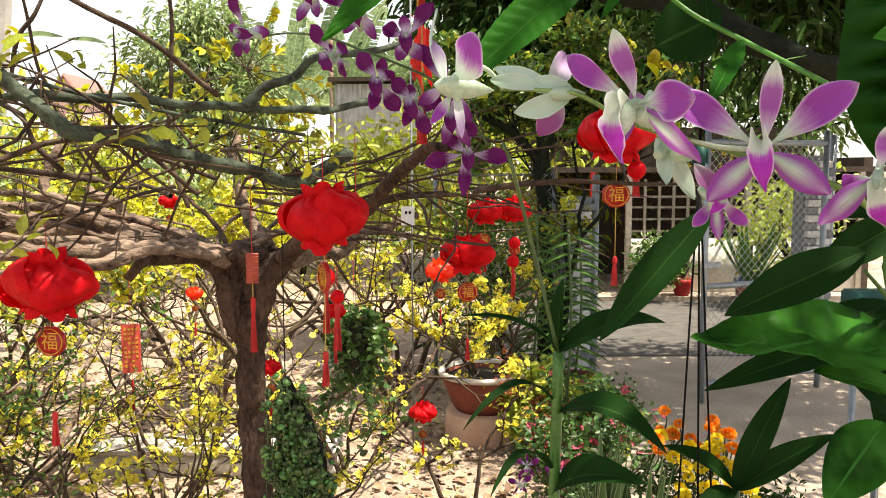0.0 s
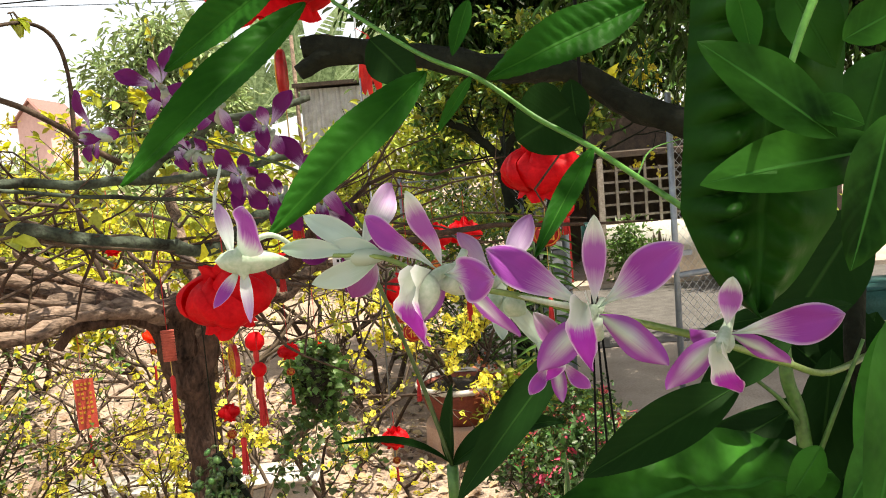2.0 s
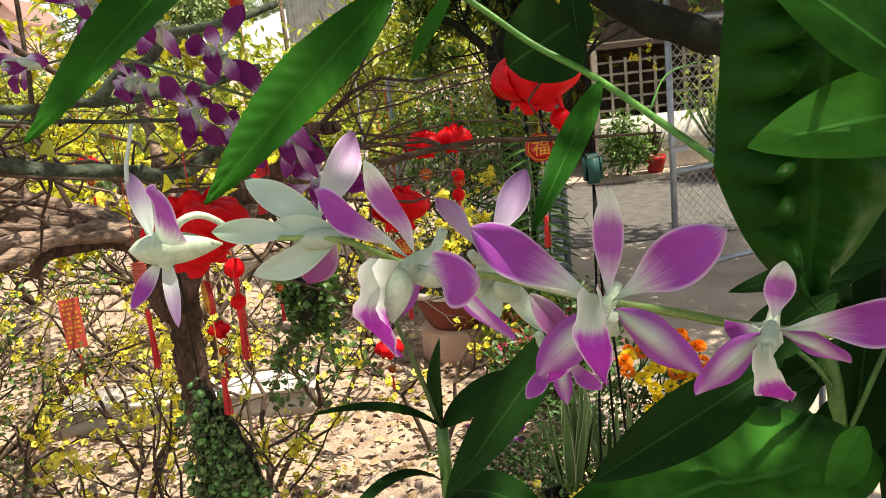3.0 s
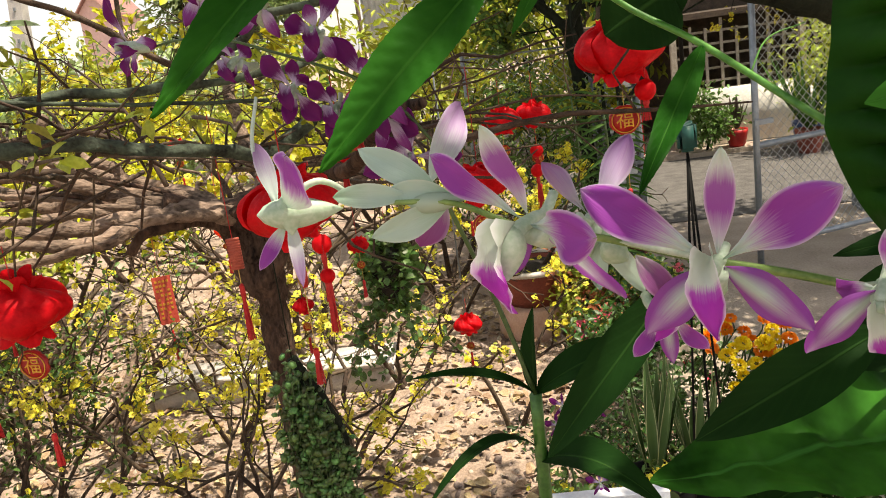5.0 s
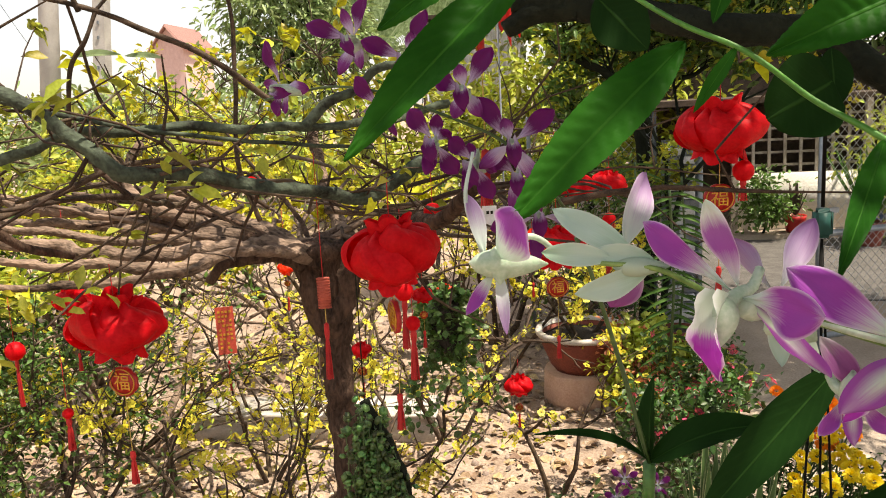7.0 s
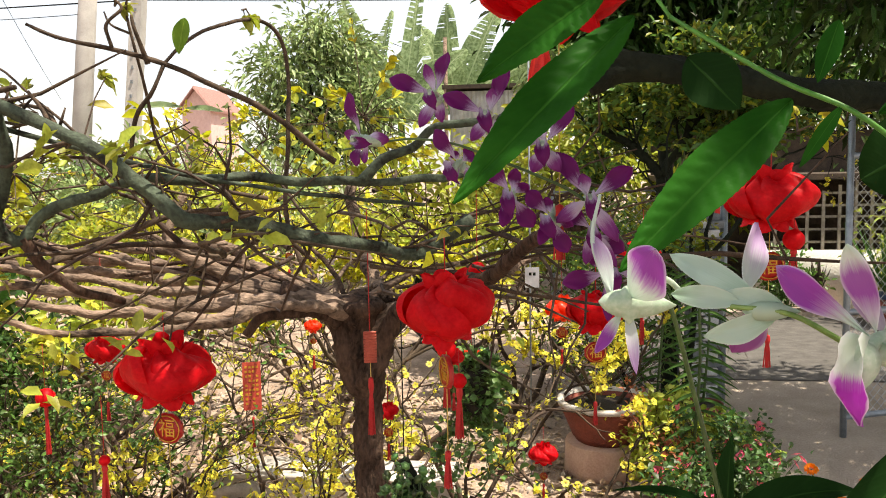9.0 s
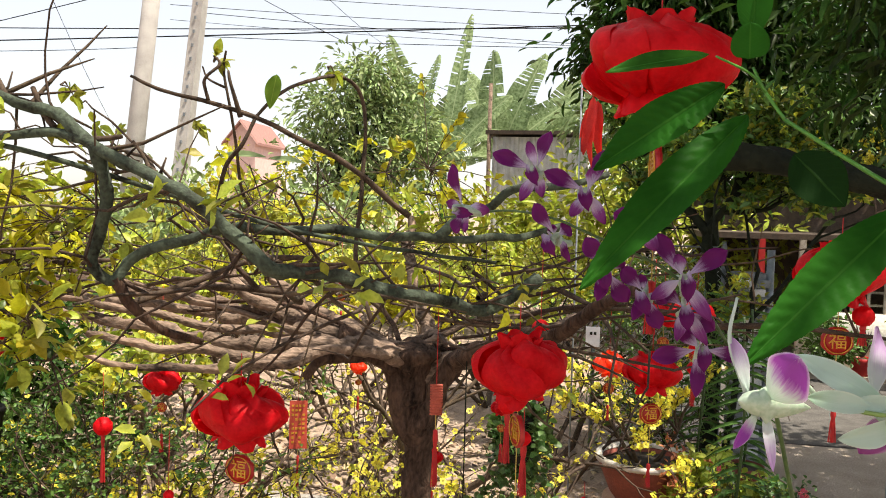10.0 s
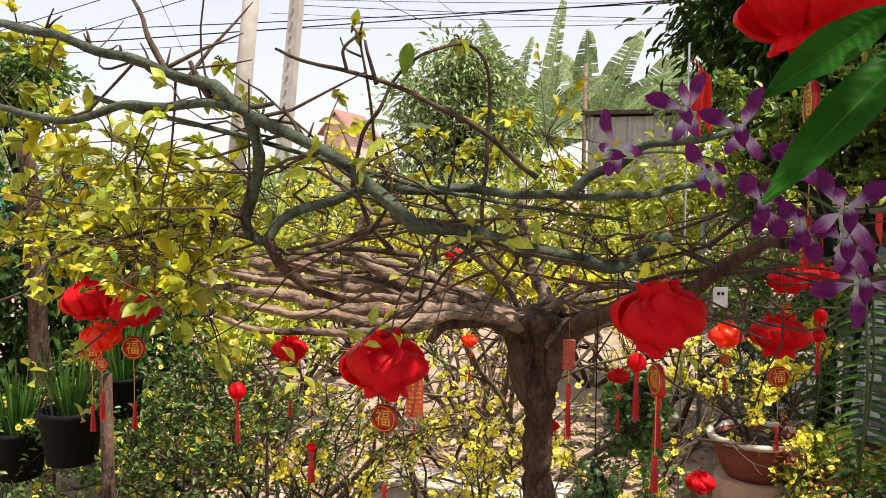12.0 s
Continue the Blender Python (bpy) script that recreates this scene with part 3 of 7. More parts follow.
# the two arms of the fork, and the sawn stump between them
limb("limb", [(-0.502, 2.085, 0.99), (-0.522, 2.070, 1.09), (-0.552, 2.055, 1.17), (-0.580, 2.050, 1.235), (-0.625, 2.04, 1.272), (-0.70, 2.03, 1.29)], 0.034, 0.024, BARK, "", 16, 0.3)
limb("limb", [(-0.498, 2.085, 1.00), (-0.476, 2.075, 1.09), (-0.445, 2.065, 1.17), (-0.410, 2.04, 1.235), (-0.384, 1.98, 1.265), (-0.305, 1.85, 1.319)], 0.034, 0.020, BARK, "", 16, 0.3)
limb("limb", [(-0.35, 1.92, 1.292), (-0.305, 1.85, 1.319), (-0.205, 1.65, 1.368), (-0.122, 1.5, 1.414), (-0.071, 1.4, 1.457), (-0.032, 1.32, 1.495), (0.012, 1.26, 1.512)], 0.020, 0.007, BARK, "", 12, 0.3)
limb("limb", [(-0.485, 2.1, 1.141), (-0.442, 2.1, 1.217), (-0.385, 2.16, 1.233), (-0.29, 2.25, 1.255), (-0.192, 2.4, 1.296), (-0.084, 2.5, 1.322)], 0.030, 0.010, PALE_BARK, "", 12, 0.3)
limb("limb", [(-0.561, 2.03, 1.208), (-0.591, 2.0, 1.24), (-0.637, 1.95, 1.256), (-0.695, 1.9, 1.25), (-0.731, 1.88, 1.216)], 0.014, 0.011, BARK, "", 12, 0.4)
# limbs that run level to the side, sunlight put into their paler bark
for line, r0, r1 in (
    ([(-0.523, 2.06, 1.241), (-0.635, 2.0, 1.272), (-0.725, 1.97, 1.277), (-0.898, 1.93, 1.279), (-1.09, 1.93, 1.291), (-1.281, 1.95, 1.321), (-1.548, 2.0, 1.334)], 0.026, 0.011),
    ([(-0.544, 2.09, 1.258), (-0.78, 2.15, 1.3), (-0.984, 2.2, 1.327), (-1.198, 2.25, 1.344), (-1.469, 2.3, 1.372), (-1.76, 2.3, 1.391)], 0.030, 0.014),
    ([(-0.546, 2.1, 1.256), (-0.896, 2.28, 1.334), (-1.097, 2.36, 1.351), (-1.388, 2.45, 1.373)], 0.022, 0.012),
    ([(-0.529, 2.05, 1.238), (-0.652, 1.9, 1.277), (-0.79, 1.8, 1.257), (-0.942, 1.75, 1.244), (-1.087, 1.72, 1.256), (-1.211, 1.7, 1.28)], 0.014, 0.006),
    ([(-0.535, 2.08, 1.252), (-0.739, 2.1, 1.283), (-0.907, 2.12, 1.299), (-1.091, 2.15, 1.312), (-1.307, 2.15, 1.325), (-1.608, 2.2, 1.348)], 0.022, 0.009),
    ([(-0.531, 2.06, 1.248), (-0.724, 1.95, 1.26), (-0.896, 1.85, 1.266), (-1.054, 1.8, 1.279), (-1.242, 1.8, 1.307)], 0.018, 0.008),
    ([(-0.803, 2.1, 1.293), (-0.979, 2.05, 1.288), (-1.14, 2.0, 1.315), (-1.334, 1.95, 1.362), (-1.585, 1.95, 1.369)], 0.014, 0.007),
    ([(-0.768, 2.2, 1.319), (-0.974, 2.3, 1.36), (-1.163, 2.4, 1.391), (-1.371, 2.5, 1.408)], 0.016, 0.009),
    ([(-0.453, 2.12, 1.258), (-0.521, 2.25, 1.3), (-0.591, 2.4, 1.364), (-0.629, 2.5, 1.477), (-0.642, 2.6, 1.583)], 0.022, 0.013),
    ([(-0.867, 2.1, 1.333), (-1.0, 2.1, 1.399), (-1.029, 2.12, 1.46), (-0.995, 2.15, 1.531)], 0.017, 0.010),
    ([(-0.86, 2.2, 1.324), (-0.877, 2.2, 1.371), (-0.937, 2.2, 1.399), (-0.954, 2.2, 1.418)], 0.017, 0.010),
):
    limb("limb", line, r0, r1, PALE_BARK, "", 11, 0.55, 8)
# the green-grey limb that snakes in front
limb("limb", [(-0.166, 1.505, 1.499), (-0.259, 1.443, 1.451), (-0.326, 1.361, 1.470), (-0.390, 1.301, 1.486), (-0.457, 1.231, 1.520), (-0.521, 1.160, 1.524), (-0.559, 1.151, 1.559), (-0.600, 1.141, 1.597), (-0.691, 1.138, 1.652), (-0.790, 1.144, 1.702), (-0.867, 1.155, 1.745), (-0.949, 1.153, 1.770), (-1.051, 1.145, 1.801), (-1.165, 1.135, 1.836), (-1.326, 1.131, 1.872)], 0.0118, 0.0070, GREEN_BARK, "grey-green lichen-covered limb", 11, 0.55)
limb("limb", [(-0.790, 1.144, 1.702), (-0.789, 1.161, 1.646), (-0.804, 1.183, 1.575), (-0.820, 1.185, 1.524), (-0.799, 1.200, 1.496), (-0.769, 1.211, 1.529), (-0.699, 1.214, 1.562), (-0.630, 1.215, 1.580), (-0.561, 1.235, 1.581), (-0.454, 1.288, 1.577), (-0.321, 1.349, 1.573), (-0.223, 1.441, 1.574), (-0.121, 1.525, 1.592)], 0.0095, 0.0062, GREEN_BARK, "grey-green looping limb", 11, 0.5)
limb("limb", [(-0.321, 1.349, 1.573), (-0.291, 1.360, 1.606), (-0.237, 1.367, 1.620), (-0.201, 1.348, 1.650), (-0.132, 1.348, 1.658), (-0.063, 1.391, 1.678)], 0.009, 0.005, GREEN_BARK)
limb("limb", [(-0.799, 1.141, 1.706), (-0.866, 1.153, 1.714), (-0.948, 1.149, 1.711), (-1.022, 1.148, 1.717), (-1.125, 1.137, 1.691), (-1.266, 1.138, 1.718)], 0.008, 0.006, GREEN_BARK)
limb("branch", [(-0.945, 1.155, 1.766), (-0.962, 1.16, 1.786), (-0.980, 1.16, 1.815), (-0.991, 1.165, 1.837), (-1.002, 1.17, 1.867), (-1.043, 1.18, 1.916), (-1.102, 1.19, 1.965)], 0.006, 0.002, TWIG)
limb("branch", [(-0.654, 1.405, 1.600), (-0.677, 1.40, 1.638), (-0.673, 1.36, 1.72), (-0.671, 1.33, 1.775), (-0.678, 1.32, 1.833), (-0.670, 1.31, 1.863)], 0.0030, 0.0018, TWIG)
limb("branch", [(-0.678, 1.325, 1.806), (-0.705, 1.32, 1.82), (-0.715, 1.32, 1.84)], 0.0022, 0.0013, TWIG)
limb("branch", [(-0.868, 1.160, 1.722), (-0.880, 1.16, 1.735), (-0.896, 1.16, 1.761), (-0.908, 1.16, 1.785)], 0.0055, 0.0035, TWIG)
limb("branch", [(-0.815, 1.155, 1.708), (-0.787, 1.15, 1.709), (-0.749, 1.145, 1.712)], 0.0055, 0.0035, TWIG)
limb("branch", [(-0.705, 1.145, 1.665), (-0.715, 1.15, 1.680), (-0.734, 1.15, 1.705)], 0.0035, 0.0022, TWIG)
limb("branch", [(-0.404, 1.493, 1.604), (-0.469, 1.426, 1.668), (-0.548, 1.374, 1.719), (-0.627, 1.333, 1.760), (-0.707, 1.300, 1.783), (-0.767, 1.272, 1.797), (-0.807, 1.261, 1.814)], 0.0055, 0.0026, TWIG)
limb("branch", [(-0.627, 1.333, 1.760), (-0.644, 1.324, 1.717), (-0.679, 1.332, 1.674), (-0.711, 1.358, 1.586)], 0.003, 0.004, TWIG)
limb("branch", [(-0.627, 1.333, 1.760), (-0.613, 1.381, 1.798), (-0.594, 1.452, 1.834), (-0.556, 1.549, 1.860), (-0.528, 1.598, 1.836), (-0.524, 1.625, 1.761), (-0.530, 1.626, 1.647), (-0.535, 1.615, 1.510), (-0.491, 1.579, 1.399)], 0.0026, 0.0048, TWIG)
limb("branch", [(-0.650, 1.326, 1.760), (-0.657, 1.306, 1.805), (-0.662, 1.306, 1.829)], 0.004, 0.002, TWIG)
limb("branch", [(-0.697, 1.303, 1.783), (-0.698, 1.294, 1.814), (-0.676, 1.302, 1.838), (-0.686, 1.300, 1.853)], 0.003, 0.002, TWIG)
limb("branch", [(-0.809, 1.256, 1.450), (-0.753, 1.328, 1.476), (-0.656, 1.412, 1.520), (-0.560, 1.493, 1.513), (-0.466, 1.567, 1.424)], 0.006, 0.004, TWIG)
limb("branch", [(-1.081, 1.152, 1.729), (-0.933, 1.173, 1.690), (-0.770, 1.178, 1.651), (-0.619, 1.188, 1.607), (-0.466, 1.263, 1.568), (-0.240, 1.433, 1.530)], 0.0045, 0.003, GREEN_BARK)
limb("branch", [(-0.795, 1.202, 1.501), (-0.785, 1.222, 1.453), (-0.757, 1.269, 1.411), (-0.721, 1.331, 1.386)], 0.010, 0.006, BARK)


rng = random.Random(21)
for k in range(12):
    a = radians(rng.uniform(100, 260) if k % 3 else rng.uniform(45, 100))
    line, p = [Vector((-0.54, 2.07, 1.235 + 0.01 * (k % 4)))], Vector((-0.56, 2.06, 1.26))
    for j in range(6 if k % 3 else 3):
        a += rng.gauss(0, 0.16)
        p = p + Vector((math.cos(a) * 0.21, abs(math.sin(a)) * 0.13 + 0.01, rng.gauss(0.022, 0.022)))
        line.append(p.copy())
    limb("limb", line, rng.uniform(0.006, 0.010), 0.003, PALE_BARK if k % 2 else BARK, "", 7, 0.4, 4)


def level_twigs():
    """The mat of thin twigs that spreads level from the trunk, with its young leaves."""
    rng = random.Random(11)
    bm = bmesh.new()
    spots = []
    for i in range(120):
        a = rng.uniform(0, 2 * math.pi)
        r = rng.uniform(0.1, 1.25)
        x, y = -0.55 + 1.25 * r * math.cos(a), 1.9 + 0.75 * r * math.sin(a)
        if y < 1.36 or x > 0.08:
            continue
        z = 1.41 + rng.gauss(0, 0.06) + 0.06 * r
        d = Vector((math.cos(a) + rng.gauss(0, 0.5), math.sin(a) * 0.6 + rng.gauss(0, 0.5), rng.gauss(0.03, 0.2))).normalized()
        p, line = Vector((x, y, z)), []
        for k in range(6):
            line.append(p - Vector(TREE_AT))
            d = (d + Vector((rng.gauss(0, 0.34), rng.gauss(0, 0.34), rng.gauss(0, 0.22)))).normalized()
            d.z *= 0.8
            p = p + d * rng.uniform(0.06, 0.13)
            if k > 2:
                spots.append((p.copy(), d.copy()))
        tube(bm, line, rng.uniform(0.0025, 0.007), 0.0015, 5, 0.2, cap=False)
        if rng.random() < 0.45:
            q = line[3]
            tube(bm, [q, q + Vector((rng.gauss(0, 0.02), rng.gauss(0, 0.02), 0.06)), q + Vector((rng.gauss(0, 0.05), rng.gauss(0, 0.05), rng.uniform(0.10, 0.22)))], 0.003, 0.0012, 4, cap=False)
    part("twig", bm, TWIG, tree, "mat of thin dark twigs")["kind"] = "stuff"
    leaves, gold = [], []
    for p, d in spots:
        if p.x > -0.12:
            continue
        if rng.random() < 0.55:
            q = p - Vector(TREE_AT)
            into = gold if rng.random() < 0.45 else leaves
            for _ in range(rng.randint(3, 7)):
                into.append(turned(rng, q + Vector((rng.gauss(0, 0.012), rng.gauss(0, 0.012), rng.gauss(0, 0.01))), rng.uniform(0.02, 0.045), 0.3, 0.5))
    many("foliage", LEAF_V, LEAF_F, leaves, YOUNG_LEAF, tree, "fresh yellow-green young leaves")["kind"] = "stuff"
    many("foliage", LEAF_V, LEAF_F, gold, GOLD_LEAF, tree, "golden-yellow young leaves")["kind"] = "stuff"


level_twigs()


def front_twigs():
    """Thin dark twigs and short spurs along the snaking front limb."""
    rng = random.Random(17)
    along = smooth_line([(-0.259, 1.443, 1.451), (-0.394, 1.321, 1.485), (-0.528, 1.179, 1.523), (-0.608, 1.160, 1.597), (-0.801, 1.162, 1.704), (-0.961, 1.170, 1.773), (-1.180, 1.151, 1.840)], 8)
    bm, leaves = bmesh.new(), []
    for k in range(125):
        p = along[rng.randrange(len(along))] - Vector(TREE_AT)
        if k < 80:  # spurs
            d = Vector((rng.gauss(0, 0.6), rng.gauss(0.1, 0.4), rng.gauss(0.3, 0.7))).normalized()
            q = p + d * rng.uniform(0.015, 0.05)
            tube(bm, [p, p.lerp(q, 0.5) + Vector((0, 0, rng.gauss(0, 0.003))), q], rng.uniform(0.002, 0.0034), 0.0012, 5)
            continue
        d = Vector((rng.choice((-1, 1)) * rng.uniform(0.5, 1), rng.uniform(-0.05, 0.6), rng.gauss(0.0, 0.35))).normalized()
        line = [p]
        for j in range(7 if d.x < 0 else 3):
            d = (d + Vector((rng.gauss(0, 0.25), rng.gauss(0.03, 0.2), rng.gauss(0, 0.25)))).normalized()
            p = p + d * rng.uniform(0.03, 0.075)
            if p.y + TREE_AT[1] < 1.12:
                p.y = 1.12 - TREE_AT[1] + rng.uniform(0, 0.03)
            line.append(p.copy())
            if rng.random() < 0.09:
                leaves += [turned(rng, p + Vector((rng.gauss(0, 0.006), rng.gauss(0, 0.006), rng.gauss(0, 0.006))), rng.uniform(0.018, 0.034), 0.2, 0.5) for _ in range(rng.randint(3, 7))]
        tube(bm, line, rng.uniform(0.002, 0.004), 0.001, 5, 0.2, cap=False)
    part("twig", bm, TWIG, tree, "thin dark twigs and spurs")["kind"] = "stuff"
    many("foliage", FINE_LEAF_V, FINE_LEAF_F, leaves, YOUNG_LEAF, tree, "fresh yellow-green young leaves")["kind"] = "stuff"


front_twigs()

# ---- lanterns ----


def scoop_mesh(seed):
    """One puffed plastic petal of a lantern, crumpled; one side stands proud so that the next tucks under it."""
    bm = bmesh.new()
    rows = []
    for i in range(17):
        u = i / 16
        th = radians(22 + 136 * u)
        row = []
        for k in range(17):
            v = 2 * k / 16 - 1
            reach = radians(44) * (0.50 + 0.50 * math.sin(math.pi * u))
            az = v * reach + 0.55 * (u - 0.5)
            r = 0.0595 * (1 + 0.24 * v * math.sin(math.pi * u) + 0.016 * math.sin(7.5 * v + 5 * u + seed) * math.sin(math.pi * u) + 0.10 * math.cos(v * 2.1) + 0.10 * noise.noise((u * 2.2, v * 1.5, seed * 3.1)) + 0.045 * noise.noise((u * 5.5, v * 3.5, seed * 5.7)))
            row.append(bm.verts.new((r * math.sin(th) * math.cos(az), r * math.sin(th) * math.sin(az), 0.66 * r * math.cos(th) + 0.004 * math.sin(3 * v + seed))))
        rows.append(row)
    for a, b in zip(rows, rows[1:]):
        for k in range(16):
            bm.faces.new((a[k], a[k + 1], b[k + 1], b[k]))
    me = bpy.data.meshes.new("petal")
    bm.to_mesh(me)
    me.shade_smooth()
    return me


def lobe_mesh(sign):
    bm = bmesh.new()
    rows = []
    for i in range(6):
        u = i / 5
        row = []
        for k in range(7):
            v = 2 * k / 6 - 1
            w = radians(46) * (0.65 + 0.35 * math.sin(math.pi * u))
            r = 0.024 + (0.007 if sign > 0 else 0.012) * u ** 0.8 + 0.005 * math.cos(2.4 * v) + 0.0016 * math.sin(9 * v + 4 * u)
            row.append(bm.verts.new((r * math.cos(v * w), r * math.sin(v * w), sign * (0.026 + (0.030 if sign > 0 else 0.030) * u * (1 - 0.34 * v * v)))))
        rows.append(row)
    for a, b in zip(rows, rows[1:]):
        for k in range(6):
            bm.faces.new((a[k], a[k + 1], b[k + 1], b[k]))
    me = bpy.data.meshes.new("frill")
    bm.to_mesh(me)
    me.shade_smooth()
    return me


def tassel_mesh(length, radius):
    bm = bmesh.new()
    for k in range(14):
        a = k * 2.4
        r = radius * (0.3 + 0.7 * (k % 5) / 4)
        tube(bm, [(0, 0, 0), (r * 0.6 * math.cos(a), r * 0.6 * math.sin(a), -length * 0.4), (r * math.cos(a), r * math.sin(a), -length)], 0.0012, 0.0009, 4)
    lathe(bm, [(0.0005, 0.004), (0.004, 0.002), (0.0045, -0.006), (0.003, -0.012)], 8)
    me = bpy.data.meshes.new("tassel")
    bm.to_mesh(me)
    return me


def disc_mesh(r=0.024, lobes=8):
    bm = bmesh.new()
    n = 48
    front, back = [], []
    for k in range(n):
        a = 2 * math.pi * k / n
        q = r * (1 + 0.07 * abs(math.sin(lobes * a / 2)))
        front.append(bm.verts.new((q * math.cos(a), -0.003, q * 0.92 * math.sin(a))))
        back.append(bm.verts.new((q * math.cos(a), 0.003, q * 0.92 * math.sin(a))))
    bm.faces.new(front)
    bm.faces.new(back[::-1])
    for k in range(n):
        bm.faces.new((front[k], back[k], back[(k + 1) % n], front[(k + 1) % n]))
    me = bpy.data.meshes.new("medallion")
    bm.to_mesh(me)
    return me


def ring_mesh(r=0.0215):
    bm = bmesh.new()
    tube(bm, [(r * math.cos(a), -0.004, 0.92 * r * math.sin(a)) for a in [2 * math.pi * k / 32 for k in range(33)]], 0.0010, 0.0010, 5, cap=False)
    me = bpy.data.meshes.new("rim")
    bm.to_mesh(me)
    return me


SCOOPS = [scoop_mesh(k) for k in range(4)]
LOBE_UP, LOBE_DOWN = lobe_mesh(1), lobe_mesh(-1)
for piece in (*SCOOPS, LOBE_UP, LOBE_DOWN):
    piece.materials.append(RED)
TASSEL, DISC, RING = tassel_mesh(0.05, 0.006), disc_mesh(), ring_mesh()
FORTUNE = letters("福", 0.030)


def rod(name, a, b, r, mat, parent, label=""):
    bm = bmesh.new()
    tube(bm, [a, b], r, r, 5)
    return part(name, bm, mat, parent, label)


def lantern(at, size=0.14, turn=0.0, drop=0.09, cord=0.12, plastic=None, spin=0.0, label="", disc=1.0, tail=0.115, squash=0.9):
    """Puffed red plastic lantern with a medallion and a tassel under it."""
    plastic = plastic or RED
    ob = thing("lantern", label or "puffed red plastic lantern with gold-lettered medallion hanging from a branch", "lantern", at, "red lanterns")
    s = size / 0.14
    rng = random.Random(int(at[0] * 1000) + 7)
    for k in range(9):
        p = obj("petal", SCOOPS[(k * 3 + rng.randint(0, 1)) % 4], None, ob)
        p.matrix_local = Matrix.Rotation(turn + k * math.pi / 4.5 + rng.gauss(0, 0.12), 4, "Z") @ Matrix.Rotation(rng.gauss(0, 0.11), 4, "Y") @ Matrix.Rotation(rng.gauss(0, 0.09), 4, "X") @ Matrix.Diagonal((s, s, s * squash * rng.uniform(0.96, 1.06), 1))
    for me, n in ((LOBE_UP, 6), (LOBE_DOWN, 6)):
        for k in range(n):
            p = obj("frill", me, None, ob)
            p.matrix_local = Matrix.Rotation(turn + k * 2 * math.pi / n + 0.3 + rng.gauss(0, 0.1), 4, "Z") @ Matrix.Rotation(rng.gauss(0, 0.06), 4, "Y") @ Matrix.Diagonal((s, s, s * squash * rng.uniform(0.85, 1.1), 1))
    for c in ob.children:
        c.material_slots[0].link = "OBJECT"
        c.material_slots[0].material = plastic
    rod("cord", (0, 0, 0.03 * s), (0, 0, cord), 0.0008, THREAD, ob, "thin red cord")
    if disc:
        rod("string", (0, 0, -0.03 * s), (0, 0, -drop - tail), 0.0007, STRING, ob, "thin yellow string")
        d = obj("medallion", DISC, DEEP_RED, ob, "red medallion with a gold sign")
        d.matrix_local = Matrix.Translation((0, 0, -drop)) @ Matrix.Rotation(spin, 4, "Z") @ Matrix.Diagonal((disc, disc, disc, 1))
        r = obj("rim", RING, GOLD, d, "gold rim")
        t = obj("sign", FORTUNE, GOLD, d, "gold sign", smooth=False)
        t.matrix_local = Matrix.Translation((0, -0.0038, -0.001)) @ Matrix.Rotation(radians(90), 4, "X")
        q = obj("tassel", TASSEL, THREAD, ob, "red thread tassel", smooth=False)
        q.matrix_local = Matrix.Translation((0, 0, -drop - tail))
    return ob


lantern((-0.173, 1.195, 1.403), 0.135, 0.4, 0.090, 0.10, spin=-1.15)
lantern((-0.600, 1.233, 1.300), 0.143, 1.0, 0.090, 0.09, spin=-0.2)
lantern((0.060, 1.911, 1.272), 0.128, 0.2, 0.092, 0.25, spin=0.3)
lantern((-0.076, 3.017, 0.550), 0.108, 0.2, 0.085, 0.10, disc=0.6, tail=0.03)
lantern((0.313, 1.468, 1.532), 0.142, 0.7, 0.108, 0.09, spin=0.1)
lantern((-0.020, 0.903, 1.764), 0.150, 0.3, 0.10, 0.09, spin=-1.52, label="large puffed red plastic lantern hanging from the dark bough", disc=1.0)
lantern((-1.183, 1.368, 1.351), 0.120, 0.9, 0.085, 0.14, spin=0.1)
lantern((-1.263, 1.344, 1.361), 0.115, 0.1, 0.10, 0.14, spin=0.2)
lantern((-1.228, 1.33, 1.292), 0.082, 0.3, 0.055, 0.10, LIT_RED, disc=0.6, tail=0.06, squash=0.85, label="small red plastic lantern under a larger one, its lit look put into the colour")
lantern((-1.275, 2.201, 1.105), 0.106, 0.5, 0.075, 0.28, disc=0.6, tail=0.08)
lantern((0.128, 2.457, 1.342), 0.112, 0.5, 0.085, 0.12, disc=0.7, tail=0.05)
lantern((0.222, 2.499, 1.344), 0.105, 0.1, 0.125, 0.12, disc=0.7, tail=0.08)
lantern((-0.008, 2.904, 1.106), 0.115, 0.5, 0.085, 0.3, LIT_RED, disc=0.8, tail=0.06, label="red plastic lantern on a cord, its sun glow put into an orange colour")
lantern((-0.548, 2.548, 0.842), 0.07, 0.2, 0.07, 0.25, disc=0.6, tail=0.04)
lantern((-0.973, 3.166, 0.985), 0.07, 0.2, 0.06, 0.25, LIT_RED, disc=0.5, tail=0.06, label="small orange-red plastic lantern hanging on a cord")
lantern((-0.348, 3.156, 0.884), 0.07, 0.2, 0.06, 0.25, LIT_RED, disc=0.5, tail=0.06, label="small orange-red plastic lantern hanging on a cord")
lantern((-0.931, 2.783, 1.363), 0.07, 0.4, 0.06, 0.2, disc=0.5, tail=0.05)
lantern((-0.323, 2.421, 1.045), 0.065, 0.4, 0.06, 0.2, disc=0.5, tail=0.05)


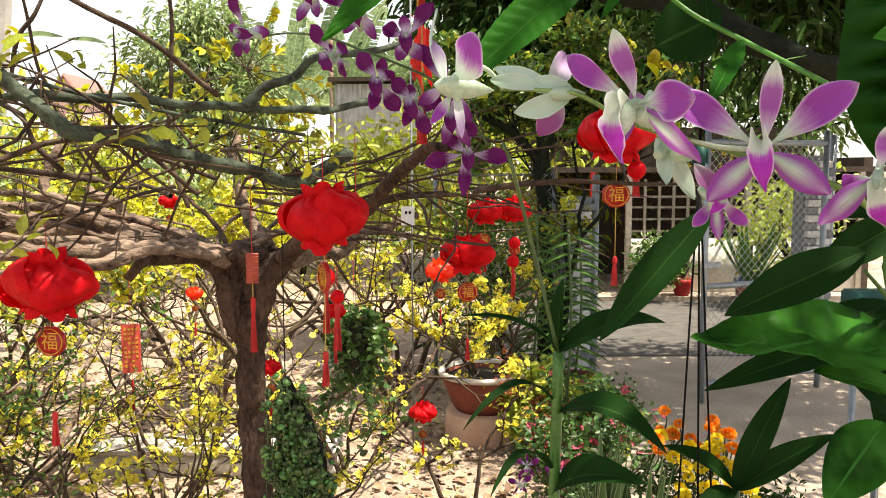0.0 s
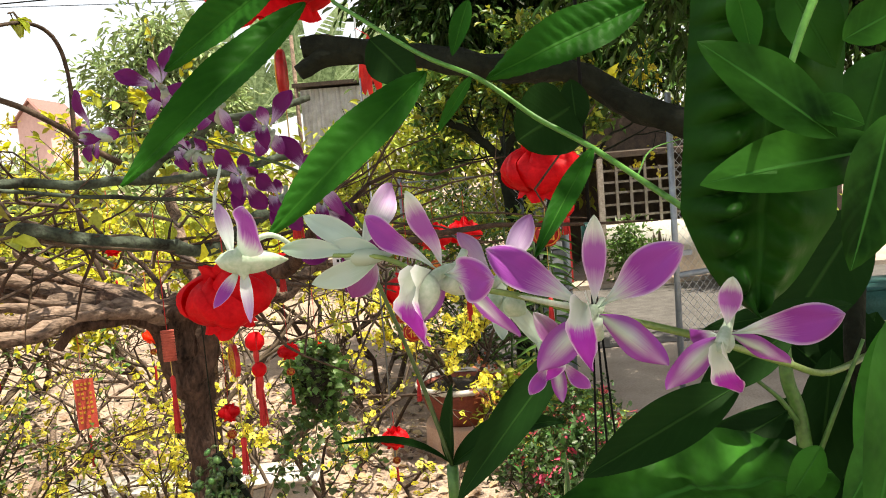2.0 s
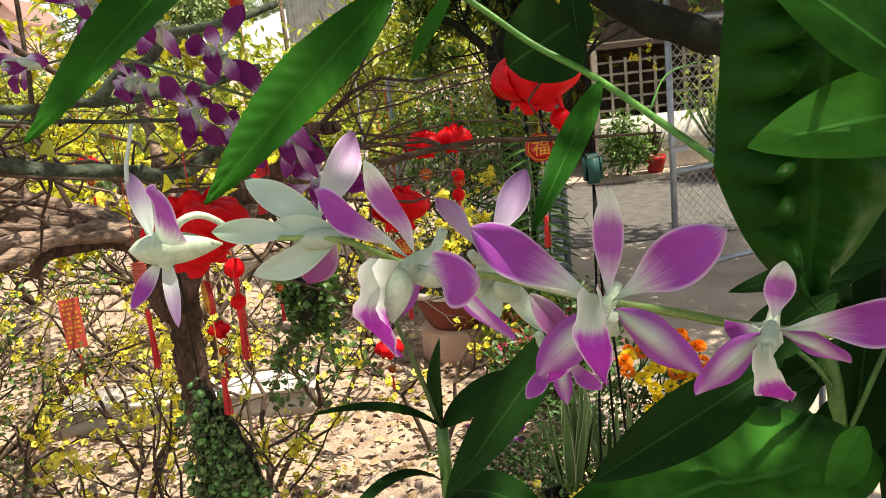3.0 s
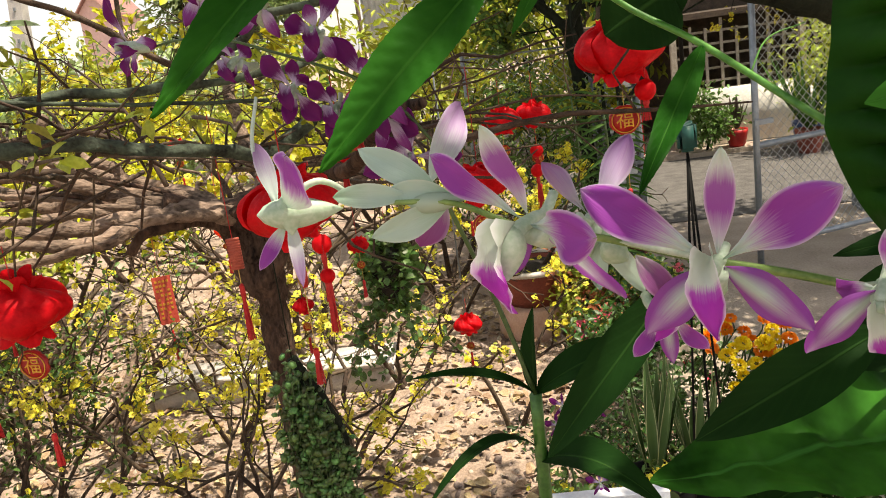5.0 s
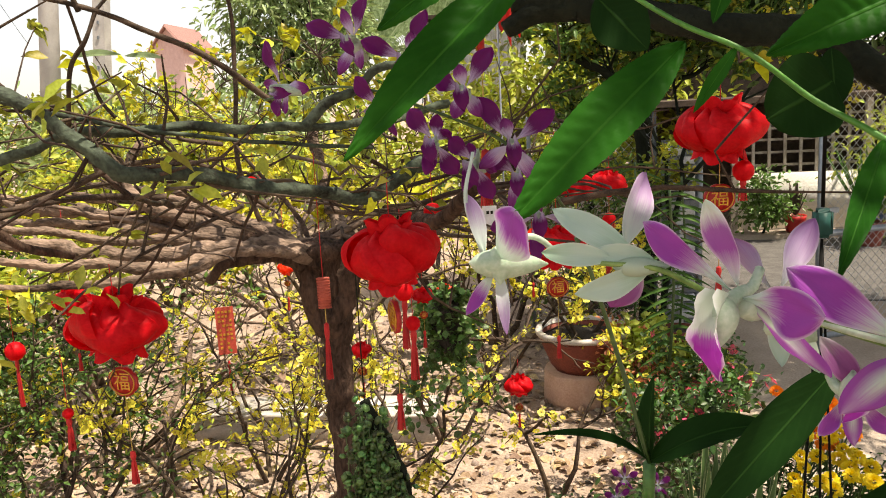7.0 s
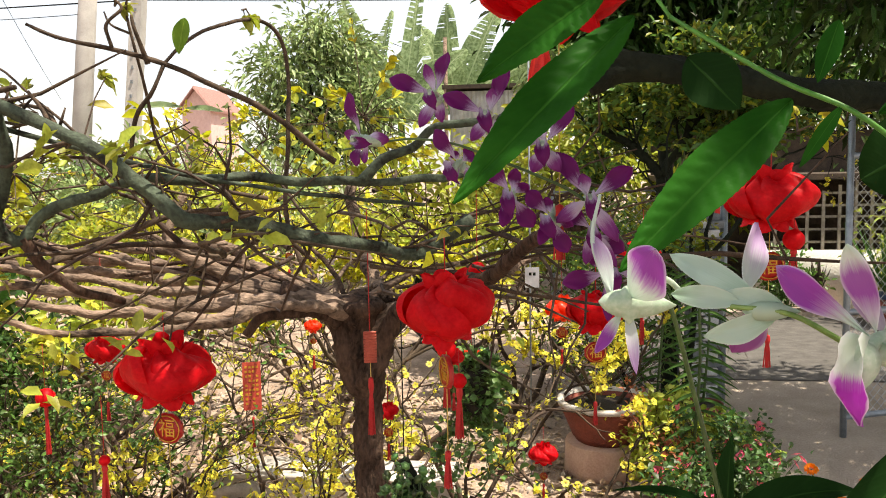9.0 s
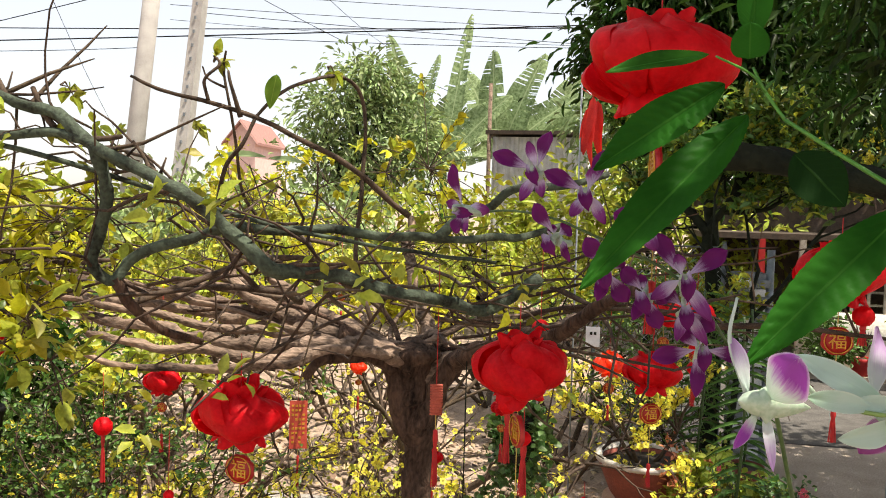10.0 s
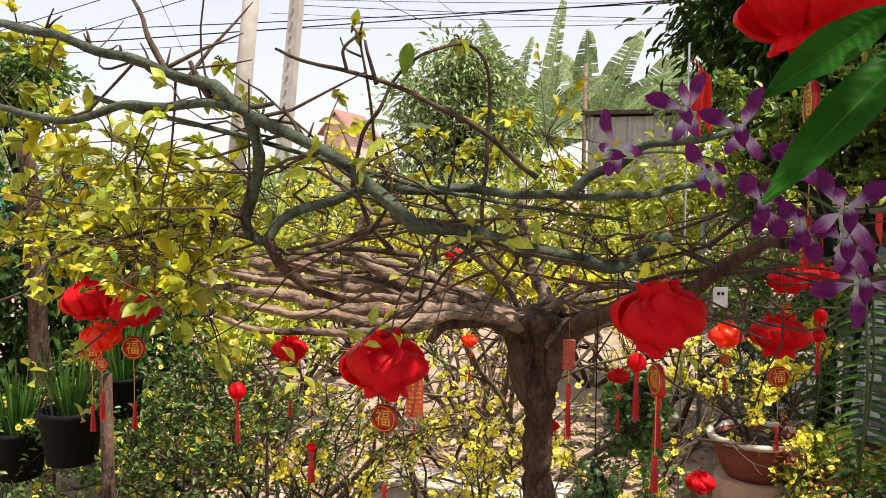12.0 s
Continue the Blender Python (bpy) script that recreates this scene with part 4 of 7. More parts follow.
def bead_charm(at, r=0.018, strings=3, tail=0.09, cord=0.15):
    """Small red ball charm with a long tassel."""
    ob = thing("ball_charm", "small round red ball charm with long tassel on a cord", "charm", at, "hanging charms")
    bm = bmesh.new()
    lathe(bm, [(0.0005, r), (r * 0.55, r * 0.85), (r * 0.95, r * 0.35), (r, 0), (r * 0.95, -r * 0.35), (r * 0.55, -r * 0.85), (0.0005, -r)], 14)
    part("ball", bm, RED, ob)
    rod("cord", (0, 0, r), (0, 0, cord), 0.0007, THREAD, ob)
    t = obj("tassel", TASSEL, THREAD, ob, smooth=False)
    t.matrix_local = Matrix.Translation((0, 0, -r)) @ Matrix.Diagonal((1.2, 1.2, tail / 0.05, 1))
    return ob


bead_charm((-0.221, 1.544, 1.265), 0.018, tail=0.09)
bead_charm((-0.169, 1.603, 1.400), 0.017, tail=0.04)
bead_charm((-1.381, 2.079, 0.999), 0.026, tail=0.13)
bead_charm((0.219, 2.470, 1.244), 0.019, tail=0.02)
bead_charm((0.214, 2.456, 1.189), 0.019, tail=0.09, cord=0.06)
bead_charm((0.345, 1.45, 1.468), 0.017, tail=0.03, cord=0.06)
bead_charm((-0.175, 1.350, 1.259), 0.012, tail=0.08, cord=0.05)
bead_charm((-0.829, 1.434, 1.079), 0.010, tail=0.06, cord=0.12)


def flat_tag(at, w, h, tail, lean=0.0, ribs=False):
    """Flat red paper tag with gold bars that stand for writing, tassel below."""
    ob = thing("paper_tag" if not ribs else "ribbed_charm", "flat red paper tag printed with gold, hanging on a cord" if not ribs else "ribbed reddish-brown charm with red tassel hanging by the trunk", "charm", at, "hanging charms")
    bm = bmesh.new()
    if ribs:
        for k in range(12):
            z = h / 2 - h * (k + 0.5) / 12
            tube(bm, [(-w / 2, 0, z), (w / 2, 0, z)], h / 26, h / 26, 6)
        box(bm, (-w / 2 + 0.002, -0.001, -h / 2), (w / 2 - 0.002, 0.001, h / 2))
        part("ribs", bm, FAN_RED, ob)
    else:
        box(bm, (-w / 2, -0.0012, -h / 2), (w / 2, 0.0012, h / 2))
        part("card", bm, FADED_RED, ob, smooth=False)
        rng = random.Random(3)
        bm = bmesh.new()
        for k in range(9):
            z = h * (0.40 - 0.095 * k)
            for x in (-0.3, -0.1, 0.1, 0.3):
                if rng.random() < 0.8:
                    box(bm, (w * (x - 0.07), -0.0024, z - h * 0.022), (w * (x + 0.06), -0.0013, z + h * 0.022))
        part("print", bm, GOLD, ob, "gold printed bars", smooth=False)
    rod("cord", (0, 0, h / 2), (0, 0, h / 2 + 0.2), 0.0007, THREAD, ob)
    rod("string", (0, 0, -h / 2 - 0.04), (0, 0, -h / 2), 0.0008, STRING, ob)
    t = obj("tassel", TASSEL, THREAD, ob, smooth=False)
    t.matrix_local = Matrix.Translation((0, 0, -h / 2 - 0.03)) @ Matrix.Diagonal((1, 1, tail / 0.05, 1))
    ob.rotation_euler = (0, 0, lean)
    return ob


flat_tag((-1.044, 2.689, 0.872), 0.060, 0.165, 0.10, 0.35)
flat_tag((-0.324, 1.385, 1.303), 0.021, 0.052, 0.09, 0.2, ribs=True)

# ---- orchids and leaves close by ----


def facing(at, out, up=(0, 0, 1), s=1.0):
    """Placement whose z axis looks along out and whose y axis is up."""
    z = Vector(out).normalized()
    x = Vector(up).cross(z).normalized()
    y = z.cross(x)
    m = Matrix((x, y, z)).transposed().to_4x4() @ Matrix.Diagonal((s, s, s, 1))
    m.translation = at
    return m


def petal_piece(length, width, back, fold, ripple, shape, twist=0.0, blunt=0.8):
    bm = bmesh.new()
    sheet(bm, (0, 0, 0), (0, length, 0), width, (0, 0, 1), 0, -fold, ripple, shape, 12, 8, twist, back, blunt)
    me = bpy.data.meshes.new("petal")
    bm.to_mesh(me)
    bm.free()
    me.shade_smooth()
    return me


def lip_piece():
    bm = bmesh.new()
    uvl = bm.loops.layers.uv.verify()
    rows = []
    for i in range(11):
        u = i / 10
        half = 0.82 * (0.0042 + 0.0056 * math.sin(math.pi * 0.95 * u ** 1.6)) * (1 - 0.85 * u ** 6)
        row = []
        for k in range(9):
            v = 2 * k / 8 - 1
            curl = 0.010 * v * v * (1 - u) + 0.002 * math.sin(14 * u + 6 * v) * abs(v)
            row.append((bm.verts.new((v * half, -0.026 * u, 0.006 + curl + 0.010 * math.sin(math.pi * u * 0.7) - 0.012 * u * u)), u, (v + 1) / 2))
        rows.append(row)
    for a, b in zip(rows, rows[1:]):
        for k in range(8):
            q = (a[k], a[k + 1], b[k + 1], b[k])
            f = bm.faces.new([c[0] for c in q])
            for loop, c in zip(f.loops, q):
                loop[uvl].uv = (c[1], c[2])
    me = bpy.data.meshes.new("lip")
    bm.to_mesh(me)
    me.shade_smooth()
    return me


def column_piece():
    bm = bmesh.new()
    tube(bm, smooth_line([(0, 0.002, -0.022), (0, -0.002, -0.012), (0, 0, -0.004), (0, 0.001, 0.004), (0, 0.000, 0.010)], 3), 0.0022, 0.0038, 9)
    tube(bm, [(0, 0.0, 0.009), (0, -0.003, 0.012)], 0.0034, 0.0024, 8)
    tube(bm, smooth_line([(0, -0.004, 0.0), (0, -0.011, -0.006), (0, -0.016, -0.016)], 3), 0.0055, 0.0035, 8)
    me = bpy.data.meshes.new("flower")
    bm.to_mesh(me)
    me.shade_smooth()
    return me


PETAL = petal_piece(0.056, 0.0240, 0.12, 0.18, 0.10, 1.6, 0.35, 0.7)
SEPAL = petal_piece(0.047, 0.0140, 0.20, 0.22, 0.09, 1.3, -0.7, 0.65)
LIP, COLUMN_MESH = lip_piece(), column_piece()


def orchid_flower(parent, at, out, up=(0, 0, 1), s=1.0, petal=None, lip=None, open_=1.0):
    """A small flower of the usual form, turned to look along out."""
    f = obj("flower", COLUMN_MESH, COLUMN, parent)
    f.matrix_world = facing(at, out, up, s)
    tilt = radians(78) * (1 - open_)
    for name, me, deg in (("petal", PETAL, 62), ("petal", PETAL, -58), ("sepal", SEPAL, 3), ("sepal", SEPAL, 146), ("sepal", SEPAL, -142), ("lip", LIP, 0)):
        q = new(name, me)
        q.parent = f
        if name != "lip":
            q.matrix_local = Matrix.Rotation(radians(deg), 4, "Z") @ Matrix.Translation((0, 0.003, -0.002)) @ Matrix.Rotation(tilt, 4, "X") @ Matrix.Diagonal((-1 if deg < 0 else 1, 1, 1, 1))
        if not me.materials:
            me.materials.append(petal)
        q.material_slots[0].link = "OBJECT"
        q.material_slots[0].material = lip if name == "lip" else petal
    return f


def bloom(parent, at, out, tips, mats, widths, label="", s=1.0, sag=(0.10, 0.10, -0.10, 0.16, 0.16), fold=0.10):
    """A flower whose two petals, upper sepal and two side sepals run from its heart to their own tips, with the lip last."""
    m = facing(at, out, Vector(tips[2]) - Vector(at) if tips[2] else (0, 0, 1), 1.0)
    f = obj("flower", COLUMN_MESH, COLUMN, parent, label)
    f.matrix_world = m @ Matrix.Diagonal((s, s, s, 1))
    inv = f.matrix_world.inverted()
    shapes = ((1.75, 0.80), (1.75, 0.80), (1.30, 0.75), (1.10, 0.75), (1.10, 0.75))
    for k, name in enumerate(("petal", "petal", "sepal", "sepal", "sepal")):
        if tips[k] is None:
            continue
        tip = inv @ Vector(tips[k])
        base = tip.normalized() * 0.0035 + Vector((0, 0, -0.001 if k < 2 else -0.003))
        bm = bmesh.new()
        sheet(bm, base, tip, widths[k] / s, (0, 0, 1), sag[k], fold if k < 3 else -0.16, 0.085, shapes[k][0], 22, 10, (0.30, -0.30, 0.15, -0.35, 0.35)[k], 0.0, shapes[k][1])
        part(name, bm, mats[(0, 0, 1, 2, 2)[k]], f)
    if tips[5] is not None:
        d = (inv @ Vector(tips[5])).normalized()
        z = (Vector((0, 0, 1)) - d * d.z).normalized()
        q = new("lip", LIP)
        q.parent = f
        k = (inv @ Vector(tips[5])).length / 0.028
        q.matrix_local = Matrix((d.cross(z).normalized() * min(k, 0.92), -d * k, z * k)).transposed().to_4x4()
        if not LIP.materials:
            LIP.materials.append(mats[3])
        q.material_slots[0].link = "OBJECT"
        q.material_slots[0].material = mats[3]
    return f


def loose_petal(parent, base, tip, width, normal, mat, name="petal", fold=0.2, sag=0.05, shape=1.1, label="", twist=0.0):
    bm = bmesh.new()
    sheet(bm, base, tip, width, normal, sag, fold, 0.05, shape, 14, 8, twist, 0.0, 0.72)
    return part(name, bm, mat, parent, label)


def bud(parent, base, tip, r, mat, label=""):
    base, tip = Vector(base), Vector(tip)
    d = tip - base
    bm = bmesh.new()
    n = 12
    ring_before = None
    side = d.orthogonal().normalized()
    up = d.normalized().cross(side)
    for i in range(n + 1):
        u = i / n
        rr = max(0.0004, 0.78 * r * math.sin(math.pi * u ** 0.75) ** 0.8)
        ring = [bm.verts.new(base + d * u + (side * math.cos(a) + up * math.sin(a)) * rr * (1 + 0.10 * math.cos(3 * a))) for a in [2 * math.pi * k / 10 for k in range(10)]]
        if ring_before:
            for k in range(10):
                bm.faces.new((ring_before[k], ring_before[(k + 1) % 10], ring[(k + 1) % 10], ring[k]))
        ring_before = ring
    return part("bud", bm, mat, parent, label)


def strand(parent, points, r0, r1, mat, name="stem", label="", seg=8):
    bm = bmesh.new()
    tube(bm, smooth_line(points, 5), r0, r1, seg, 0.1)
    return part(name, bm, mat, parent, label)


orchid = thing("dendrobium_orchid", "white dendrobium orchid spray with purple-tipped petals on an arching green stem", "orchid")
strand(orchid, [(0.473, 0.707, 1.392), (0.393, 0.647, 1.390), (0.330, 0.58, 1.420), (0.262, 0.515, 1.455), (0.222, 0.505, 1.470), (0.190, 0.503, 1.480), (0.153, 0.512, 1.491), (0.134, 0.512, 1.496), (0.111, 0.507, 1.504), (0.085, 0.505, 1.518), (0.060, 0.508, 1.521), (0.040, 0.515, 1.522)], 0.0026, 0.0011, STEM)
strand(orchid, [(0.04, 0.515, 1.522), (0.033, 0.512, 1.531), (0.026, 0.508, 1.535), (0.019, 0.506, 1.533), (0.015, 0.508, 1.527)], 0.0013, 0.0018, COLUMN, "flower_stalk", "pale arching flower stalk")
OPEN = (WHITE_PURPLE, TIPPED_SEPAL, LATERAL_PETAL, LIP_PURPLE)
bloom(orchid, (0.190, 0.482, 1.484), (-0.42, -0.90, 0.02), [(0.139, 0.498, 1.519), (0.226, 0.446, 1.519), (0.191, 0.470, 1.534), (0.161, 0.490, 1.453), (0.221, 0.462, 1.458), (0.184, 0.459, 1.456)], OPEN, (0.0195, 0.0205, 0.0120, 0.0180, 0.0180), "wide open white flower with purple petal tips")
strand(orchid, [(0.153, 0.512, 1.491), (0.172, 0.505, 1.486), (0.188, 0.492, 1.484)], 0.0013, 0.0018, COLUMN, "flower_stalk")
# half turned, its near petal reaching forward
bloom(orchid, (0.115, 0.484, 1.510), (-0.62, -0.72, -0.30), [(0.077, 0.502, 1.541), (0.137, 0.444, 1.511), (0.100, 0.480, 1.553), (0.103, 0.494, 1.484), (0.151, 0.474, 1.476), (0.107, 0.473, 1.472)], OPEN, (0.0150, 0.0225, 0.0135, 0.0115, 0.0145), "half turned white and purple flower")
strand(orchid, [(0.134, 0.512, 1.496), (0.126, 0.498, 1.504), (0.116, 0.487, 1.509)], 0.0013, 0.0018, COLUMN, "flower_stalk")
bud(orchid, (0.108, 0.478, 1.512), (0.104, 0.472, 1.490), 0.0088, COLUMN, "rounded white chin of a flower")
# nodding flower at the stem's foot
bloom(orchid, (0.254, 0.474, 1.468), (-0.48, -0.80, -0.36), [(0.243, 0.495, 1.462), (0.300, 0.444, 1.480), (0.257, 0.468, 1.498), (0.226, 0.484, 1.439), (0.287, 0.474, 1.450), (0.262, 0.472, 1.437)], OPEN, (0.0140, 0.0200, 0.0115, 0.0160, 0.0130))
strand(orchid, [(0.262, 0.515, 1.455), (0.262, 0.496, 1.462), (0.256, 0.482, 1.468)], 0.0013, 0.0020, COLUMN, "flower_stalk")
# seen from behind, between the open ones
bloom(orchid, (0.148, 0.545, 1.494), (0.35, 0.85, -0.20), [(0.173, 0.570, 1.529), (0.127, 0.550, 1.524), None, (0.147, 0.530, 1.462), (0.172, 0.550, 1.452), None], (LILAC_PETAL, LILAC_PETAL, WHITE_PETAL, LIP_PURPLE), (0.0150, 0.0110, 0.01, 0.0110, 0.0120))
bud(orchid, (0.150, 0.528, 1.486), (0.160, 0.520, 1.478), 0.0085, COLUMN, "white chin of a flower")
loose_petal(orchid, (0.166, 0.535, 1.476), (0.183, 0.528, 1.452), 0.013, (-0.2, -1, 0.2), ROSY_PETAL)
# small one under the wide open flower
bloom(orchid, (0.173, 0.512, 1.455), (-0.30, -0.80, -0.50), [(0.157, 0.504, 1.437), (0.190, 0.502, 1.438), (0.186, 0.520, 1.462), (0.176, 0.512, 1.428), None, (0.165, 0.502, 1.443)], OPEN, (0.0085, 0.0095, 0.0080, 0.0085, 0.0080), s=0.6)
bud(orchid, (0.173, 0.508, 1.466), (0.168, 0.503, 1.446), 0.0070, COLUMN, "rounded white chin of a flower")
# the last flower, hanging on its stalk, and the pale buds beside it
bud(orchid, (-0.003, 0.503, 1.524), (0.034, 0.511, 1.521), 0.0092, COLUMN, "white nodding flower body with pointed spur")
bud(orchid, (0.012, 0.506, 1.532), (0.011, 0.503, 1.513), 0.0082, COLUMN, "white nodding flower body")
loose_petal(orchid, (0.012, 0.500, 1.527), (0.020, 0.480, 1.551), 0.0260, (-0.35, -0.85, 0.35), WHITE_PURPLE, fold=-0.15, shape=0.85, label="purple petal of the last flower")
loose_petal(orchid, (0.004, 0.514, 1.526), (-0.004, 0.525, 1.554), 0.0085, (0.4, -1, 0.1), FADED_PETAL, shape=1.2)
strand(orchid, [(0.003, 0.515, 1.526), (-0.005, 0.523, 1.551), (-0.001, 0.530, 1.574)], 0.0014, 0.0008, FADED_PETAL, "sepal", "thin pale withered sepal")
loose_petal(orchid, (0.011, 0.505, 1.520), (0.014, 0.495, 1.491), 0.0062, (0.3, -1, 0), FADED_PETAL, "sepal", shape=0.9, sag=-0.15)
loose_petal(orchid, (0.008, 0.507, 1.518), (-0.005, 0.498, 1.500), 0.0070, (0.3, -1, 0), WHITE_PURPLE, "sepal", shape=1.1, sag=-0.15)
loose_petal(orchid, (0.076, 0.528, 1.521), (0.037, 0.558, 1.541), 0.0145, (-0.15, -0.9, 0.45), WHITE_PETAL, "sepal", sag=-0.12, shape=1.0, label="pale green-white sepal")
loose_petal(orchid, (0.031, 0.508, 1.527), (0.064, 0.510, 1.523), 0.0110, (0.0, -0.95, 0.3), WHITE_PETAL, "sepal", sag=0.10, shape=0.9, label="pale green-white sepal")
loose_petal(orchid, (0.082, 0.513, 1.517), (0.046, 0.505, 1.507), 0.0140, (0.0, -1, -0.25), WHITE_PETAL, "sepal", sag=0.12, shape=1.1, label="pale green-white sepal")
loose_petal(orchid, (0.084, 0.511, 1.520), (0.056, 0.511, 1.527), 0.0120, (0.0, -1, 0.1), WHITE_PETAL, "sepal", sag=0.08, shape=1.0, label="pale green-white sepal")
loose_petal(orchid, (0.078, 0.528, 1.517), (0.064, 0.530, 1.494), 0.0170, (0.1, -1, 0.0), ROSY_PETAL, "sepal", shape=1.0)
loose_petal(orchid, (0.072, 0.538, 1.522), (0.090, 0.592, 1.555), 0.0175, (0.35, -0.8, 0.45), FADED_PETAL, sag=-0.10, shape=1.35, twist=0.5, label="large pale lilac petal")
bud(orchid, (0.064, 0.509, 1.519), (0.090, 0.508, 1.519), 0.0060, WHITE_PETAL, "pale green-white bud")

# the deep purple spray behind
purple = thing("purple_orchid", "deep purple dendrobium orchid spray tied to the apricot limb", "orchid")
strand(purple, [(-0.232, 0.905, 1.609), (-0.204, 0.902, 1.613), (-0.164, 0.897, 1.618), (-0.120, 0.890, 1.612), (-0.083, 0.885, 1.598), (-0.041, 0.875, 1.581), (-0.005, 0.872, 1.563), (0.026, 0.880, 1.534), (0.052, 0.890, 1.496)], 0.0010, 0.0017, DARK_STEM)
DEEP = (DEEP_PURPLE, PURPLE_SEPAL, PURPLE_SEPAL, DEEP_PURPLE)
NODDING = (DEEP_PURPLE, DEEP_PURPLE, DEEP_PURPLE, DEEP_PURPLE)
bloom(purple, (-0.137, 0.89, 1.659), (-0.3, -1, 0.1), [(-0.181, 0.89, 1.676), (-0.124, 0.89, 1.698), (-0.146, 0.89, 1.688), (-0.151, 0.882, 1.628), (-0.13, 0.882, 1.632), (-0.133, 0.876, 1.641)], DEEP, (0.0165, 0.0165, 0.0105, 0.0125, 0.0125))
bloom(purple, (-0.085, 0.88, 1.638), (-0.2, -1, 0.1), [(-0.128, 0.88, 1.658), (-0.067, 0.88, 1.681), (-0.081, 0.88, 1.663), (-0.101, 0.872, 1.614), (-0.068, 0.872, 1.607), (-0.083, 0.866, 1.617)], DEEP, (0.0165, 0.0165, 0.0105, 0.0125, 0.0125))
bloom(purple, (-0.034, 0.865, 1.608), (-0.1, -1, 0.1), [(-0.06, 0.865, 1.619), (-0.008, 0.865, 1.644), (-0.039, 0.865, 1.631), (-0.044, 0.857, 1.584), (-0.02, 0.857, 1.584), (-0.033, 0.851, 1.586)], DEEP, (0.0180, 0.0180, 0.0125, 0.0140, 0.0140))
bloom(purple, (0.006, 0.865, 1.559), (0.1, -1, 0.1), [(-0.023, 0.865, 1.602), (0.045, 0.865, 1.587), (0.0, 0.865, 1.582), (-0.023, 0.857, 1.538), (0.032, 0.857, 1.52), (0.01, 0.851, 1.535)], DEEP, (0.0180, 0.0180, 0.0125, 0.0140, 0.0140))
bloom(purple, (-0.211, 0.895, 1.62), (-0.7, -0.7, -0.1), [(-0.223, 0.895, 1.664), (-0.218, 0.895, 1.593), (-0.228, 0.895, 1.625), (-0.207, 0.887, 1.595), (-0.182, 0.887, 1.617), (-0.195, 0.881, 1.613)], DEEP, (0.0160, 0.0150, 0.0110, 0.0120, 0.0140))
bloom(purple, (-0.115, 0.89, 1.593), (-0.3, -0.8, -0.4), [(-0.138, 0.89, 1.626), (-0.101, 0.89, 1.604), (-0.121, 0.89, 1.605), (-0.125, 0.882, 1.578), (-0.101, 0.882, 1.569), (-0.112, 0.876, 1.572)], NODDING, (0.0165, 0.0165, 0.0105, 0.0125, 0.0125))
bloom(purple, (-0.064, 0.87, 1.563), (-0.1, -0.9, -0.4), [(-0.086, 0.87, 1.594), (-0.044, 0.87, 1.533), (-0.06, 0.87, 1.588), (-0.072, 0.862, 1.534), (-0.048, 0.862, 1.572), (-0.064, 0.856, 1.541)], NODDING, (0.0180, 0.0180, 0.0125, 0.0140, 0.0140))
bloom(purple, (-0.028, 0.87, 1.542), (-0.1, -0.9, -0.4), [(-0.05, 0.87, 1.567), (-0.013, 0.87, 1.509), (-0.033, 0.87, 1.561), (-0.038, 0.862, 1.517), (-0.008, 0.862, 1.534), (-0.023, 0.856, 1.52)], NODDING, (0.0165, 0.0165, 0.0105, 0.0125, 0.0125))
bloom(purple, (0.011, 0.88, 1.528), (0.0, -0.9, -0.4), [(-0.014, 0.88, 1.55), (0.039, 0.88, 1.509), (0.016, 0.88, 1.552), (0.004, 0.872, 1.498), (0.031, 0.872, 1.495), (0.013, 0.866, 1.506)], DEEP, (0.0165, 0.0165, 0.0105, 0.0125, 0.0125))
bloom(purple, (0.028, 0.89, 1.489), (0.05, -1, -0.05), [(-0.018, 0.89, 1.478), (0.075, 0.89, 1.484), (0.032, 0.89, 1.533), (0.004, 0.882, 1.509), (0.024, 0.882, 1.443), (0.03, 0.876, 1.466)], NODDING, (0.0180, 0.0180, 0.0125, 0.0140, 0.0140))


def blade(parent, base, tip, width, normal, mat, sag=0.1, fold=0.12, ripple=0.02, shape=0.9, twist=0.0, name="leaf", label="", blunt=0.8):
    bm = bmesh.new()
    sheet(bm, base, tip, width, normal, sag, fold, ripple, shape, 18, 8, twist, 0.0, blunt)
    return part(name, bm, mat, parent, label)


def veined_blade(parent, base, tip, width, normal, mat, ribs=15, sag=0.05, fold=0.18, shape=0.85, label=""):
    """A long leaf puffed between its slanting side veins, with a finely toothed, waving edge."""
    normal = Vector(normal).normalized()
    side = (Vector(tip) - Vector(base)).cross(normal).normalized()
    bm = bmesh.new()
    sheet(bm, base, tip, width, normal, sag, fold, 0.03, shape, 90, 12, 0.0, 0.0, 0.8)
    uvl = bm.loops.layers.uv.active
    for v in bm.verts:
        a, b = v.link_loops[0][uvl].uv
        off = abs(2 * b - 1)
        puff = abs(math.sin(math.pi * ribs * (a - 0.10 * off)))
        v.co += normal * width * (0.055 * puff ** 0.7 * math.sin(math.pi * min(1, off * 1.05)) + 0.06 * off * noise.noise((a * 5, b * 2, width * 90)))
        if off > 0.99 and 0.03 < a < 0.97:
            v.co += side * (1 if b > 0.5 else -1) * width * 0.020 * (((a * 30) % 1.0) - 0.5)
    return part("leaf", bm, mat, parent, label)


